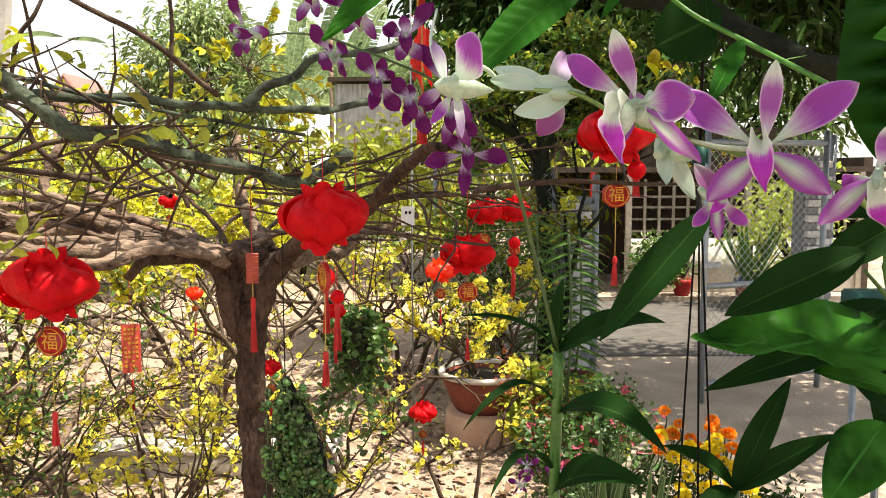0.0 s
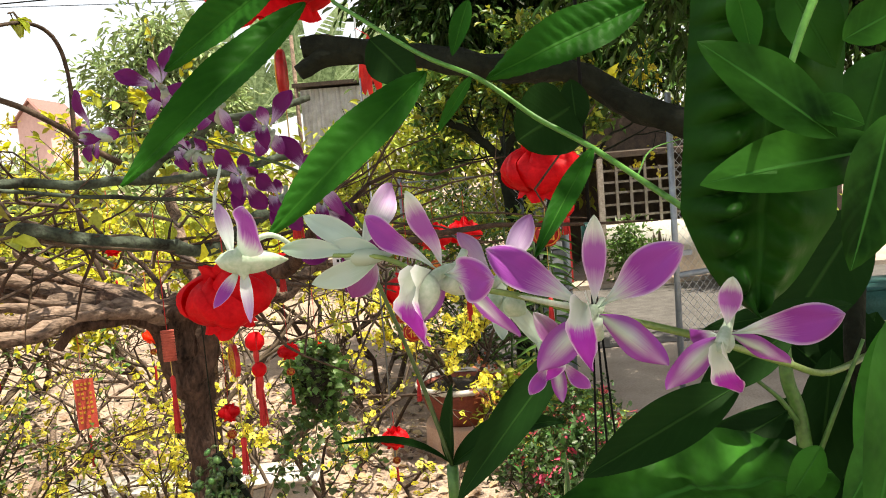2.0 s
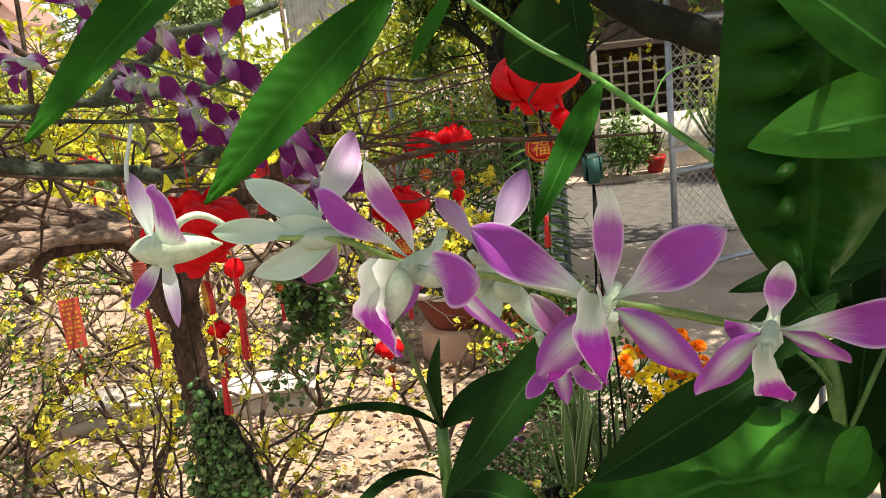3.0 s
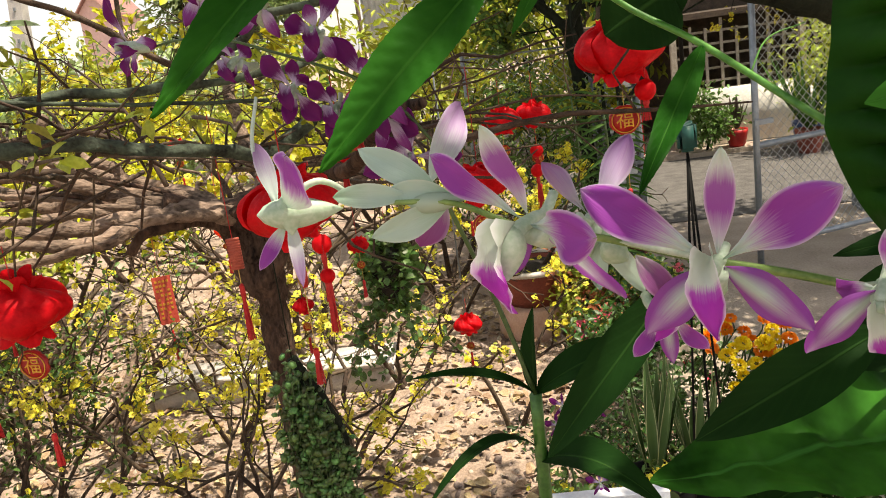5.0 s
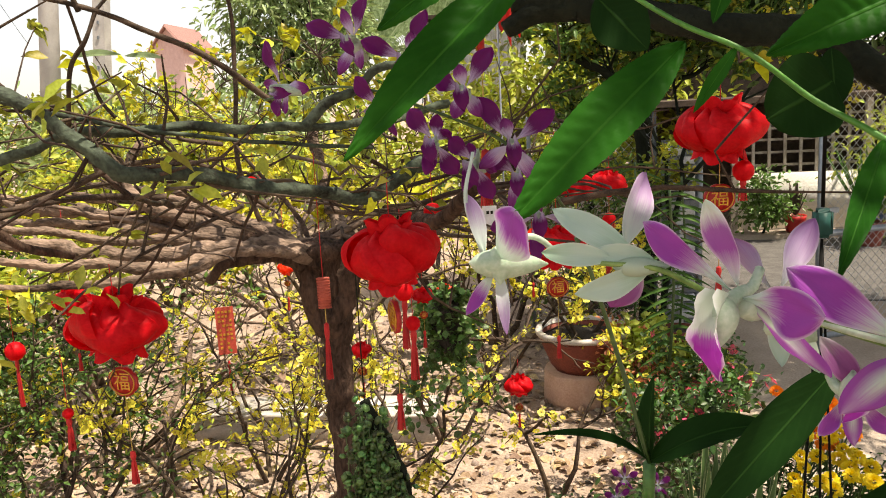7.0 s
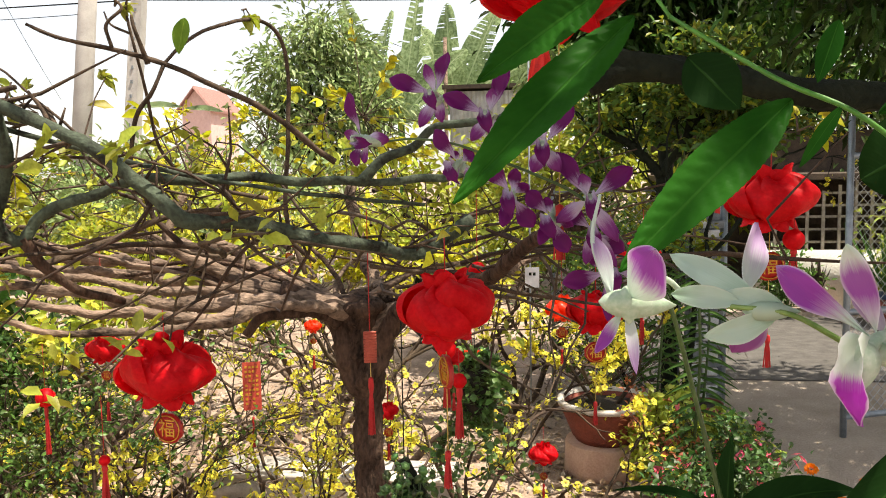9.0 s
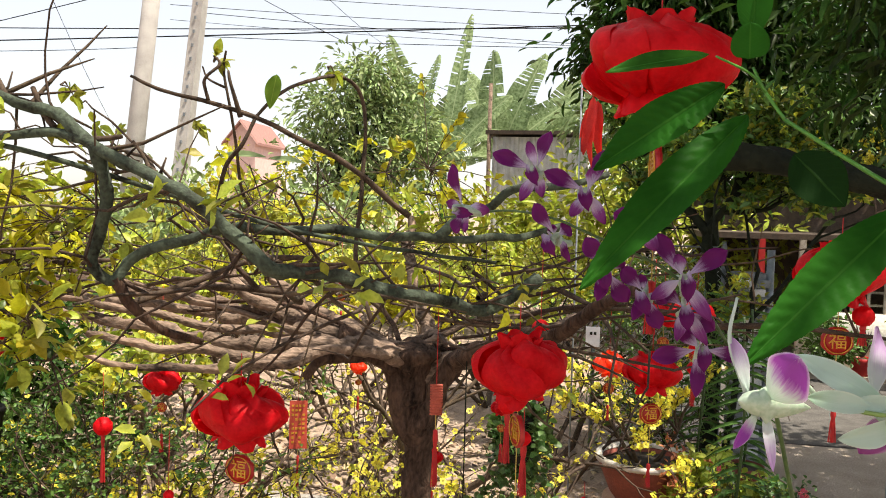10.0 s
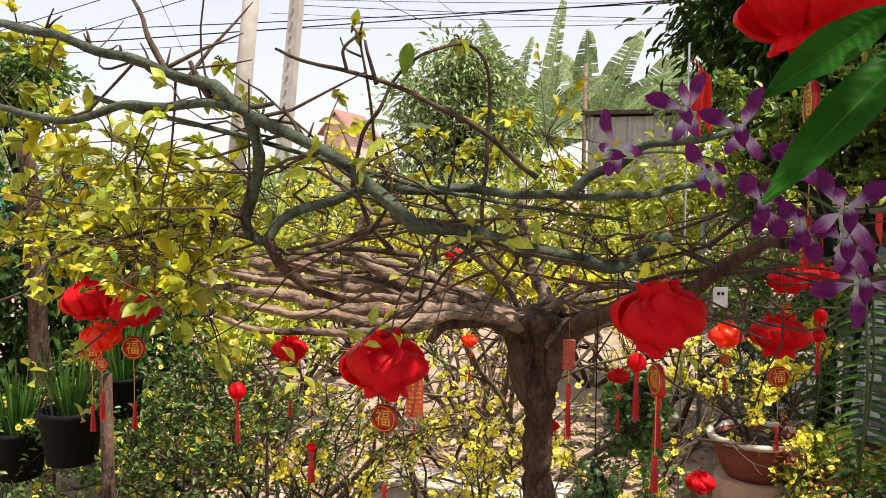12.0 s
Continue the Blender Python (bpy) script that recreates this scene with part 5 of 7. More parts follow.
# broad glossy leaves at the foot of the spray
broad = thing("broad_leaf_plant", "broad glossy green leaves on a dark stem beside the orchid", "plant")
strand(broad, [(0.382, 0.645, 1.143), (0.377, 0.658, 1.332), (0.366, 0.658, 1.384), (0.366, 0.663, 1.416)], 0.006, 0.005, CANE)
strand(broad, [(0.447, 0.660, 1.122), (0.445, 0.698, 1.335), (0.443, 0.708, 1.395), (0.471, 0.747, 1.501)], 0.010, 0.008, DARK_BARK)
strand(broad, [(0.380, 0.655, 1.300), (0.379, 0.63, 1.318), (0.369, 0.606, 1.333)], 0.003, 0.002, VINE_STEM, "leaf_stalk")
strand(broad, [(0.376, 0.658, 1.345), (0.356, 0.648, 1.372), (0.335, 0.640, 1.392)], 0.0022, 0.0014, CANE, "leaf_stalk")
strand(broad, [(0.380, 0.655, 1.310), (0.398, 0.650, 1.362), (0.418, 0.648, 1.412)], 0.0022, 0.0014, CANE, "leaf_stalk")
bm = bmesh.new()
sheet(bm, (0.370, 0.603, 1.333), (0.161, 0.518, 1.362), 0.075, (0.12, -0.46, 0.88), 0.04, 0.16, 0.0, 0.78, 60, 24, 0.0, 0.0, 0.8)
for v in bm.verts:  # uneven blade: soft bulges between the veins
    v.co += Vector((0.12, -0.46, 0.88)) * (0.0075 * noise.noise(v.co * 34) + 0.0028 * noise.noise(v.co * 95))
part("leaf", bm, BIG_LEAF, broad, "large glossy bright green leaf")
blade(broad, (0.352, 0.580, 1.362), (0.318, 0.556, 1.338), 0.022, (0.1, -0.8, 0.5), BIG_LEAF, 0.08)
blade(broad, (0.385, 0.560, 1.378), (0.335, 0.520, 1.345), 0.030, (0.1, -0.9, 0.4), BIG_LEAF, 0.08)
blade(broad, (0.351, 0.594, 1.304), (0.260, 0.557, 1.332), 0.034, (0.0, -0.5, 0.8), BIG_LEAF, 0.08)
blade(broad, (0.304, 0.545, 1.299), (0.245, 0.500, 1.260), 0.040, (-0.3, -0.8, 0.4), BIG_LEAF, 0.1)
blade(broad, (0.409, 0.646, 1.439), (0.291, 0.618, 1.437), 0.020, (0.1, -0.7, 0.6), ORCHID_LEAF, 0.1)
blade(broad, (0.484, 0.798, 1.322), (0.240, 0.727, 1.271), 0.038, (-0.1, -0.75, 0.65), ORCHID_LEAF, 0.14, 0.15)
blade(broad, (0.313, 0.649, 1.333), (0.367, 0.601, 1.260), 0.036, (0.4, -0.8, 0.3), ORCHID_LEAF, 0.10)

blade(broad, (0.415, 0.689, 1.395), (0.373, 0.639, 1.282), 0.040, (-0.3, -1, 0.2), ORCHID_LEAF, 0.1)
blade(broad, (0.456, 0.672, 1.420), (0.401, 0.609, 1.286), 0.050, (-0.2, -1, 0.3), BIG_LEAF, 0.1)
blade(broad, (0.359, 0.644, 1.365), (0.260, 0.610, 1.332), 0.030, (-0.1, -0.8, 0.6), ORCHID_LEAF, 0.2)
blade(broad, (0.445, 0.683, 1.367), (0.444, 0.641, 1.246), 0.060, (0.2, -1, 0.2), ORCHID_LEAF, 0.1)

for base, tip, w, n in (((0.455, 0.754, 1.424), (0.441, 0.698, 1.336), 0.05, (-0.2, -1, 0.2)), ((0.485, 0.750, 1.407), (0.420, 0.710, 1.287), 0.055, (-0.4, -1, 0.1)), ((0.481, 0.721, 1.359), (0.425, 0.681, 1.239), 0.06, (0.1, -1, 0.2)), ((0.428, 0.716, 1.321), (0.378, 0.683, 1.244), 0.05, (-0.3, -0.8, 0.5)), ((0.440, 0.674, 1.318), (0.368, 0.632, 1.299), 0.045, (0.0, -0.7, 0.7)), ((0.418, 0.768, 1.382), (0.446, 0.741, 1.348), 0.04, (0.3, -0.8, 0.5))):
    blade(broad, base, tip, w, n, ORCHID_LEAF, 0.12)

for base, tip, w, n in (((0.292, 0.556, 1.416), (0.188, 0.532, 1.376), 0.032, (-0.1, -0.85, 0.50)), ((0.46, 0.72, 1.50), (0.37, 0.69, 1.40), 0.06, (-0.1, -0.9, 0.3))):
    blade(broad, base, tip, w, n, ORCHID_LEAF, 0.08, 0.16)
blade(broad, (0.346, 0.6, 1.436), (0.279, 0.6, 1.397), 0.030, (-0.1, -0.85, 0.5), ORCHID_LEAF, 0.08, 0.16)

# the dark hanging broad leaf with puckered edge
dark = thing("dark_hanging_leaf", "large dark green puckered leaf hanging down in shade", "plant")


def quilted_leaf(parent, base, tip, width, out, mat, lobes, label):
    """A hanging leaf whose blade bulges between the side veins, with a scalloped edge."""
    base, tip, out = Vector(base), Vector(tip), Vector(out).normalized()
    side = (tip - base).normalized().cross(out).normalized()
    bm = bmesh.new()
    uvl = bm.loops.layers.uv.verify()
    rows = []
    n, m = 110, 16
    for i in range(n + 1):
        u = i / n
        row = []
        for k in range(m + 1):
            v = 2 * k / m - 1
            half = width * 0.5 * min(1, (u / 0.12) ** 0.5 if u < 0.12 else 1, (max(0, 1 - u) / 0.26) ** 0.55 if u > 0.74 else 1) * (1 + 0.015 * noise.noise((u * 5, v * 0.6, 3)))
            ph = math.pi * lobes * (u - 0.07 * abs(v) + 0.045 * noise.noise((u * 5, v, 7)))
            puff = abs(math.sin(ph)) ** 0.85
            where = math.exp(-((v - 0.50) / 0.24) ** 2) + 0.4 * math.exp(-((v + 0.35) / 0.25) ** 2)
            lift = 0.027 * puff * where - 0.010 * v * v + 0.004 * noise.noise((u * 9, v * 2, 1))
            row.append((bm.verts.new(base.lerp(tip, u) + side * v * half + out * lift), u, (v + 1) / 2))
        rows.append(row)
    for a, b in zip(rows, rows[1:]):
        for k in range(m):
            q = (a[k], a[k + 1], b[k + 1], b[k])
            f = bm.faces.new([c[0] for c in q])
            for loop, c in zip(f.loops, q):
                loop[uvl].uv = (c[1], c[2])
    return part("leaf", bm, mat, parent, label)


quilted_leaf(dark, (0.306, 0.515, 1.668), (0.281, 0.5, 1.472), 0.082, (-0.15, -1, -0.05), DEEP_LEAF, 11, "large dark puckered leaf")
blade(dark, (0.300, 0.447, 1.562), (0.243, 0.462, 1.612), 0.032, (0.1, -1, 0.35), BIG_LEAF, 0.05)
blade(dark, (0.334, 0.458, 1.555), (0.241, 0.462, 1.545), 0.034, (0.0, -0.85, 0.55), BIG_LEAF, 0.08)
blade(dark, (0.328, 0.452, 1.571), (0.301, 0.44, 1.501), 0.034, (0.1, -1, 0.15), BIG_LEAF, 0.06)
blade(dark, (0.289, 0.455, 1.579), (0.312, 0.445, 1.567), 0.019, (0.1, -0.9, 0.4), BIG_LEAF, 0.08)
blade(dark, (0.325, 0.43, 1.49), (0.269, 0.37, 1.408), 0.04, (0.2, -1, 0.3), BIG_LEAF, 0.08)
blade(dark, (0.267, 0.475, 1.639), (0.27, 0.465, 1.603), 0.016, (-0.1, -1, 0.2), VINE_LEAF, 0.06)
blade(dark, (0.317, 0.472, 1.608), (0.343, 0.46, 1.621), 0.022, (0.1, -0.9, 0.4), BIG_LEAF, 0.08)
blade(dark, (0.297, 0.49, 1.643), (0.32, 0.485, 1.596), 0.03, (-0.1, -1, 0.1), DEEP_LEAF, 0.08)
blade(dark, (0.372, 0.53, 1.606), (0.343, 0.52, 1.534), 0.05, (0.0, -1, 0.1), DEEP_LEAF, 0.06)
strand(dark, [(0.302, 0.462, 1.634), (0.29, 0.458, 1.611), (0.28, 0.455, 1.587)], 0.0022, 0.0016, VINE_STEM)
strand(dark, [(0.318, 0.53, 1.674), (0.308, 0.52, 1.655), (0.303, 0.512, 1.636)], 0.004, 0.003, DARK_STEM, "leaf_stalk")

# ---- the green vine with long leaves ----
vine = thing("climbing_vine", "bright green climbing vine with long pointed serrated leaves", "vine")
strand(vine, [(0.055, 0.7, 1.689), (0.114, 0.66, 1.642), (0.154, 0.64, 1.619), (0.19, 0.63, 1.589), (0.222, 0.61, 1.566), (0.262, 0.55, 1.526), (0.292, 0.53, 1.502)], 0.0015, 0.0021, VINE_STEM)
strand(vine, [(0.055, 0.7, 1.689), (0.043, 0.71, 1.71), (0.035, 0.72, 1.73)], 0.0015, 0.0012, VINE_STEM)
veined_blade(vine, (0.118, 0.635, 1.626), (0.012, 0.576, 1.529), 0.034, (-0.25, -1, 0.25), VINE_LEAF, label="long pointed green leaf")
veined_blade(vine, (0.032, 0.715, 1.693), (-0.086, 0.612, 1.567), 0.036, (-0.25, -1, 0.25), VINE_LEAF, label="long pointed green leaf")
veined_blade(vine, (0.222, 0.61, 1.566), (0.166, 0.512, 1.51), 0.0145, (-0.3, -1, 0.1), VINE_LEAF, 13, label="long pointed green leaf")
blade(vine, (0.149, 0.642, 1.622), (0.122, 0.63, 1.585), 0.009, (-0.2, -1, 0.2), VINE_LEAF, 0.05, 0.2)
blade(vine, (0.23, 0.72, 1.599), (0.185, 0.71, 1.576), 0.058, (-0.1, -1, 0.0), ORCHID_LEAF, 0.05, 0.1, 0.02, 0.7, blunt=0.5, label="round dark leaf")
blade(vine, (0.235, 0.74, 1.622), (0.236, 0.73, 1.579), 0.024, (-0.1, -1, 0.0), ORCHID_LEAF, 0.05, 0.1)
blade(vine, (0.076, 0.76, 1.669), (0.11, 0.74, 1.628), 0.040, (-0.1, -1, 0.0), ORCHID_LEAF, 0.05, 0.1)
veined_blade(vine, (0.264, 0.62, 1.657), (0.155, 0.6, 1.615), 0.034, (-0.2, -1, 0.3), VINE_LEAF, label="long pointed green leaf")
blade(vine, (0.152, 0.66, 1.676), (0.137, 0.65, 1.637), 0.014, (-0.2, -1, 0.3), VINE_LEAF, 0.06, 0.2)
veined_blade(vine, (0.016, 0.725, 1.718), (-0.080, 0.715, 1.651), 0.036, (-0.2, -1, 0.3), VINE_LEAF, label="long pointed green leaf")
blade(vine, (-0.001, 0.69, 1.734), (-0.074, 0.66, 1.717), 0.015, (-0.2, -1, 0.4), BIG_LEAF, 0.06, 0.2, 0.06)
blade(vine, (0.027, 0.69, 1.731), (0.026, 0.686, 1.756), 0.026, (-0.1, -1, 0.1), VINE_LEAF, 0.03, 0.1, 0.02, 0.7, blunt=0.5, label="small round pale green leaf")
blade(vine, (0.030, 0.70, 1.748), (0.031, 0.70, 1.800), 0.024, (-0.1, -1, 0.1), VINE_LEAF, 0.05, 0.15)
strand(vine, [(0.043, 0.71, 1.71), (0.030, 0.70, 1.722), (0.004, 0.69, 1.733)], 0.0012, 0.0008, VINE_STEM)
for line in (((0.269, 0.685, 1.540), (0.284, 0.697, 1.560), (0.309, 0.700, 1.567)),):
    strand(vine, line, 0.0007, 0.0004, VINE_STEM, "tendril")

# ---- cane orchid without flowers ----
cane = thing("orchid_cane", "dark green orchid cane with arching strap leaves", "orchid")
F0 = (0.114, 0.778, 1.295)
strand(cane, [(0.09, 0.82, -0.03), (0.10, 0.80, 0.75), (0.108, 0.79, 1.00), (0.112, 0.785, 1.15), F0], 0.0078, 0.0052, CANE, "cane")
strand(cane, [F0, (0.092, 0.77, 1.379), (0.067, 0.74, 1.466), (0.056, 0.73, 1.495)], 0.0022, 0.0015, DARK_STEM, "flower_stem")
for base, tip, w, sag, n in (
    (F0, (0.018, 0.730, 1.340), 0.017, 0.16, (-0.3, -0.5, 0.9)),
    (F0, (0.120, 0.793, 1.366), 0.016, 0.03, (-0.9, -0.6, 0.1)),
    (F0, (0.220, 0.788, 1.322), 0.022, 0.22, (0.2, -0.5, 0.9)),
    ((0.113, 0.785, 1.24), (0.019, 0.700, 1.243), 0.020, 0.34, (-0.5, -0.6, 0.7)),
    ((0.113, 0.785, 1.23), (0.205, 0.717, 1.215), 0.024, 0.34, (0.4, -0.7, 0.7)),
    ((0.112, 0.785, 1.17), (0.043, 0.694, 1.184), 0.022, 0.34, (-0.5, -0.6, 0.7)),
    ((0.112, 0.785, 1.15), (0.187, 0.714, 1.188), 0.028, 0.25, (0.2, -0.7, 0.8)),
):
    blade(cane, base, tip, w * (0.65 if tip[0] < base[0] else 1.35), n, ORCHID_LEAF, sag * 3.0, 0.22, 0.015, 0.75)
blade(cane, (0.197, 0.590, 1.444), (0.114, 0.575, 1.350), 0.027, (-0.6, -0.9, 0.2), ORCHID_LEAF, 0.05, 0.2, 0.01, 0.85, label="long hanging strap leaf")

cane_two = thing("orchid_cane", "short dark green orchid cane with pointed leaves", "orchid")
C0 = (0.305, 0.820, 1.139)
strand(cane_two, [(0.33, 0.9, -0.03), (0.307, 0.806, 0.910), (0.307, 0.821, 1.058), C0], 0.006, 0.005, DARK_STEM, "cane")
for tip, w, sag, n in (((0.364, 0.832, 1.255), 0.026, 0.06, (-0.6, -0.8, 0.3)), ((0.395, 0.796, 1.206), 0.026, 0.10, (0.2, -0.6, 0.8)), ((0.227, 0.815, 1.189), 0.020, 0.25, (-0.2, -0.5, 0.9)), ((0.241, 0.767, 1.115), 0.022, 0.3, (-0.3, -0.6, 0.8))):
    blade(cane_two, C0, tip, w * 1.1, n, ORCHID_LEAF, sag * 2.0, 0.22, 0.01, 0.8)

# ---- the dark bough overhead, and an unseen crown added for shade ----
bough = thing("bough_and_shade_crown", "rough dark bough, with an unseen trunk and crown added for shade", "tree")
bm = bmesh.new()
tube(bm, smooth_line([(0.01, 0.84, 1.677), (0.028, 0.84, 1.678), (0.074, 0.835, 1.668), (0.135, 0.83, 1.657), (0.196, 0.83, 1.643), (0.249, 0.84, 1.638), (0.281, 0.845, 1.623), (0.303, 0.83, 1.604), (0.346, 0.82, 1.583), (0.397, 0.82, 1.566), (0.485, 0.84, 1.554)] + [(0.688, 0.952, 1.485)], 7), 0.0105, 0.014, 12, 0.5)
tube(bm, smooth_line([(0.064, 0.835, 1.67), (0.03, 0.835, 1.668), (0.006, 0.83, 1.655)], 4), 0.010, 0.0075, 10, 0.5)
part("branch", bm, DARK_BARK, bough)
# trunk out of view, added only to carry the crown
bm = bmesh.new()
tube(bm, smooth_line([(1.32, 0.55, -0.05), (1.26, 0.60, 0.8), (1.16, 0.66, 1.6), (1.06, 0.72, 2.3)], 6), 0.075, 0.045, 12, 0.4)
part("trunk", bm, DARK_BARK, bough, "unseen trunk added out of view to carry the crown")
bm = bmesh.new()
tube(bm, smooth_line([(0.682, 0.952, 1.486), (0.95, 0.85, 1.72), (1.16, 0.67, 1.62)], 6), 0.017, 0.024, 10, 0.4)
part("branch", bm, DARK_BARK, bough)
# unseen crown, added to put the near plants in dappled shade
rng = random.Random(31)
leaves = []
bm = bmesh.new()
for k in range(246):
    q = Vector((1.05 + rng.uniform(-1.2, 1.8), 0.8 + rng.uniform(-1.5, 1.7), 2.8 + rng.uniform(-0.2, 0.45)))
    if k >= 230:  # extra unseen clumps that shade the large lantern
        q = Vector((rng.uniform(0.28, 0.58), rng.uniform(0.72, 1.02), rng.uniform(2.7, 2.95)))
    if k % 2 == 0:
        tube(bm, smooth_line([(1.08, 0.71, 2.2), (1.05, 0.75, 2.45), q], 4), 0.009, 0.003, 5, cap=False)
    for _ in range(42):
        p = q + Vector((rng.gauss(0, 0.13), rng.gauss(0, 0.13), rng.gauss(0, 0.09)))
        leaves.append(turned(rng, p, 0.12 * rng.uniform(0.6, 1.3), 0.2, 0.3, (p - q).normalized() + Vector((0, 0, -0.5))))
part("branchwork", bm, DARK_BARK, bough)["kind"] = "stuff"
many("crown", LEAF_V, LEAF_F, leaves, DARK_LEAF, bough, "unseen leaves added overhead to shade the foreground")["kind"] = "stuff"

# ---- blossom shrubs and trees ----


def shrub(name, label, at, height, spread, seed, stems=3, depth=3, leaf=None, n_leaf=4, leaf_size=0.03, blossom=0, blossom_size=0.024, radius=0.016, bark=None, lean=0.5, leaf_w=0.5, level=None, fork=(2, 3), category="bush", blossom_mat=None, group="", scatter=0.014, low=-1.0):
    """A twiggy bush: stems that fork to thin ends with leaves and blossoms along them."""
    rng = random.Random(seed)
    ob = thing(name, label, category, at, group)
    bm, tips, nodes = bmesh.new(), [], []
    for k in range(stems):
        a = 2 * math.pi * k / stems + rng.uniform(-0.4, 0.4)
        d = Vector((math.cos(a) * lean, math.sin(a) * lean, 1))
        grow(bm, rng, (0.02 * math.cos(a), 0.02 * math.sin(a), -0.04), d, height * 0.42, radius * rng.uniform(0.8, 1.1), depth, tips, 0.32, fork, 0.66, 0.10 * (1 if spread < 1.2 else 0.4), 5, nodes, level)
    part("branchwork", bm, bark or TWIG, ob)["kind"] = "stuff"
    leaves, blooms = [], []
    for p, d in nodes + tips:
        if p.z < low:
            continue
        for _ in range(n_leaf if rng.random() < 0.85 else 0):
            leaves.append(turned(rng, p + Vector((rng.gauss(0, scatter), rng.gauss(0, scatter), rng.gauss(0, scatter))), leaf_size * rng.uniform(0.6, 1.25), 0.2, leaf_w))
        if rng.random() < blossom:
            for _ in range(rng.randint(1, 4)):
                blooms.append(turned(rng, p + Vector((rng.gauss(0, 0.016), rng.gauss(0, 0.016), rng.gauss(0, 0.014))), blossom_size * rng.uniform(0.7, 1.2)))
    if leaves:
        many("foliage", LEAF_V, LEAF_F, leaves, leaf or GREEN_LEAF, ob)["kind"] = "stuff"
    if blooms:
        many("blossom", BLOSSOM_V, BLOSSOM_F, blooms, blossom_mat or BLOSSOM, ob)["kind"] = "stuff"
    return ob


def crown_tree(name, label, foot, centre, radii, clumps, per, leaf, size, seed, leaf_w=0.35, hang=0.0, trunk_r=0.06, category="tree", spread=0.16, bark=None):
    """Trunk, limbs to the clumps, and a crown of leaves in uneven clumps with gaps."""
    rng = random.Random(seed)
    ob = thing(name, label, category, foot)
    f, c = Vector(foot), Vector(centre)
    bm = bmesh.new()
    fork = (c - f) * 0.62
    tube(bm, smooth_line([(0, 0, -0.05), fork * 0.5 + Vector((0.06, 0.04, 0)), fork], 4), trunk_r, trunk_r * 0.7, 8, 0.3)
    part("trunk", bm, bark or DARK_BARK, ob)
    bm, leaves = bmesh.new(), []
    for k in range(clumps):
        while True:
            q = Vector((rng.uniform(-1, 1), rng.uniform(-1, 1), rng.uniform(-1, 1)))
            if 0.25 < q.length < 1:
                break
        q = Vector((q.x * radii[0], q.y * radii[1], q.z * radii[2])) + c - f
        if k % 3 == 0:
            tube(bm, smooth_line([fork, fork.lerp(q, 0.5) + Vector((rng.gauss(0, 0.08), rng.gauss(0, 0.08), 0.05)), q], 3), trunk_r * 0.28, trunk_r * 0.07, 5, cap=False)
        s = spread * rng.uniform(0.7, 1.4)
        for _ in range(per):
            p = q + Vector((rng.gauss(0, s), rng.gauss(0, s), rng.gauss(0, s * 0.8)))
            d = Vector((p - q)).normalized() + Vector((0, 0, -hang))
            leaves.append(turned(rng, p, size * rng.uniform(0.6, 1.3), 0.2, leaf_w, d))
    part("branchwork", bm, bark or DARK_BARK, ob)["kind"] = "stuff"
    many("crown", LEAF_V, LEAF_F, leaves, leaf, ob)["kind"] = "stuff"
    return ob


MAI = "young apricot bush with bare twigs and yellow blossoms"
for i, (x, y, h, st) in enumerate(((-0.66, 2.45, 1.0, 3), (-1.0, 2.75, 1.05, 3), (-1.55, 2.7, 1.0, 3), (0.05, 3.25, 0.8, 2), (-0.62, 3.1, 0.95, 3), (-1.2, 3.4, 1.15, 3), (-1.95, 3.3, 1.15, 3), (-0.45, 3.8, 1.15, 3), (-2.5, 4.0, 1.25, 3), (-0.25, 4.6, 1.25, 3), (-1.4, 4.4, 1.3, 3))):
    shrub("apricot_bush", MAI, (x, y, 0), h, 1.0, 100 + i, st, 3, YOUNG_LEAF, 1, 0.024, 0.29, 0.028, 0.013, group="apricot bushes")

BACK = "spreading apricot tree with yellow-green foliage"
for i, (x, y, h, lf, n) in enumerate(((-2.7, 4.7, 1.9, YOUNG_LEAF, 7), (-1.4, 5.0, 1.8, GOLD_LEAF, 7), (-0.3, 5.4, 1.75, YOUNG_LEAF, 7), (-3.7, 5.2, 2.1, YOUNG_LEAF, 7), (-2.0, 6.0, 2.1, YOUNG_LEAF, 7), (-4.9, 6.0, 2.3, GREEN_LEAF, 6), (-3.1, 6.6, 2.3, GOLD_LEAF, 5), (0.35, 5.9, 1.6, GREEN_LEAF, 5), (-0.9, 6.8, 2.1, YOUNG_LEAF, 5), (-1.9, 3.6, 1.7, YOUNG_LEAF, 4), (-0.9, 4.1, 1.65, GOLD_LEAF, 4))):
    shrub("apricot_tree", BACK, (x, y, 0), h, 1.6, 200 + i, 4, 4, lf, n, 0.05, 0.3, 0.034, 0.024, lean=0.9, group="apricot trees", category="tree", bark=PALE_BARK if i % 2 else None, scatter=0.03, low=0.95)

# the blossoming tree beside the gate, with dark knotty twigs
shrub("apricot_tree", "dark-twigged apricot tree with golden leaves beside the gate", (0.74, 5.15, 0), 2.6, 1.6, 301, 1, 5, GOLD_LEAF, 1, 0.036, 0.22, 0.034, 0.024, DARK_BARK, 0.12, level=2.2, category="tree", scatter=0.025, low=1.3)

for i, (x, y, h) in enumerate(((-1.62, 2.2, 0.8), (-1.95, 2.35, 1.0), (-2.35, 2.7, 1.1))):
    shrub("garden_bush", "twiggy green bush with small leaves", (x, y, 0), h, 1.0, 370 + i, 4, 4, GREEN_LEAF, 2, 0.026, 0.06, 0.024, 0.010, lean=0.45, scatter=0.02, group="twiggy bushes")

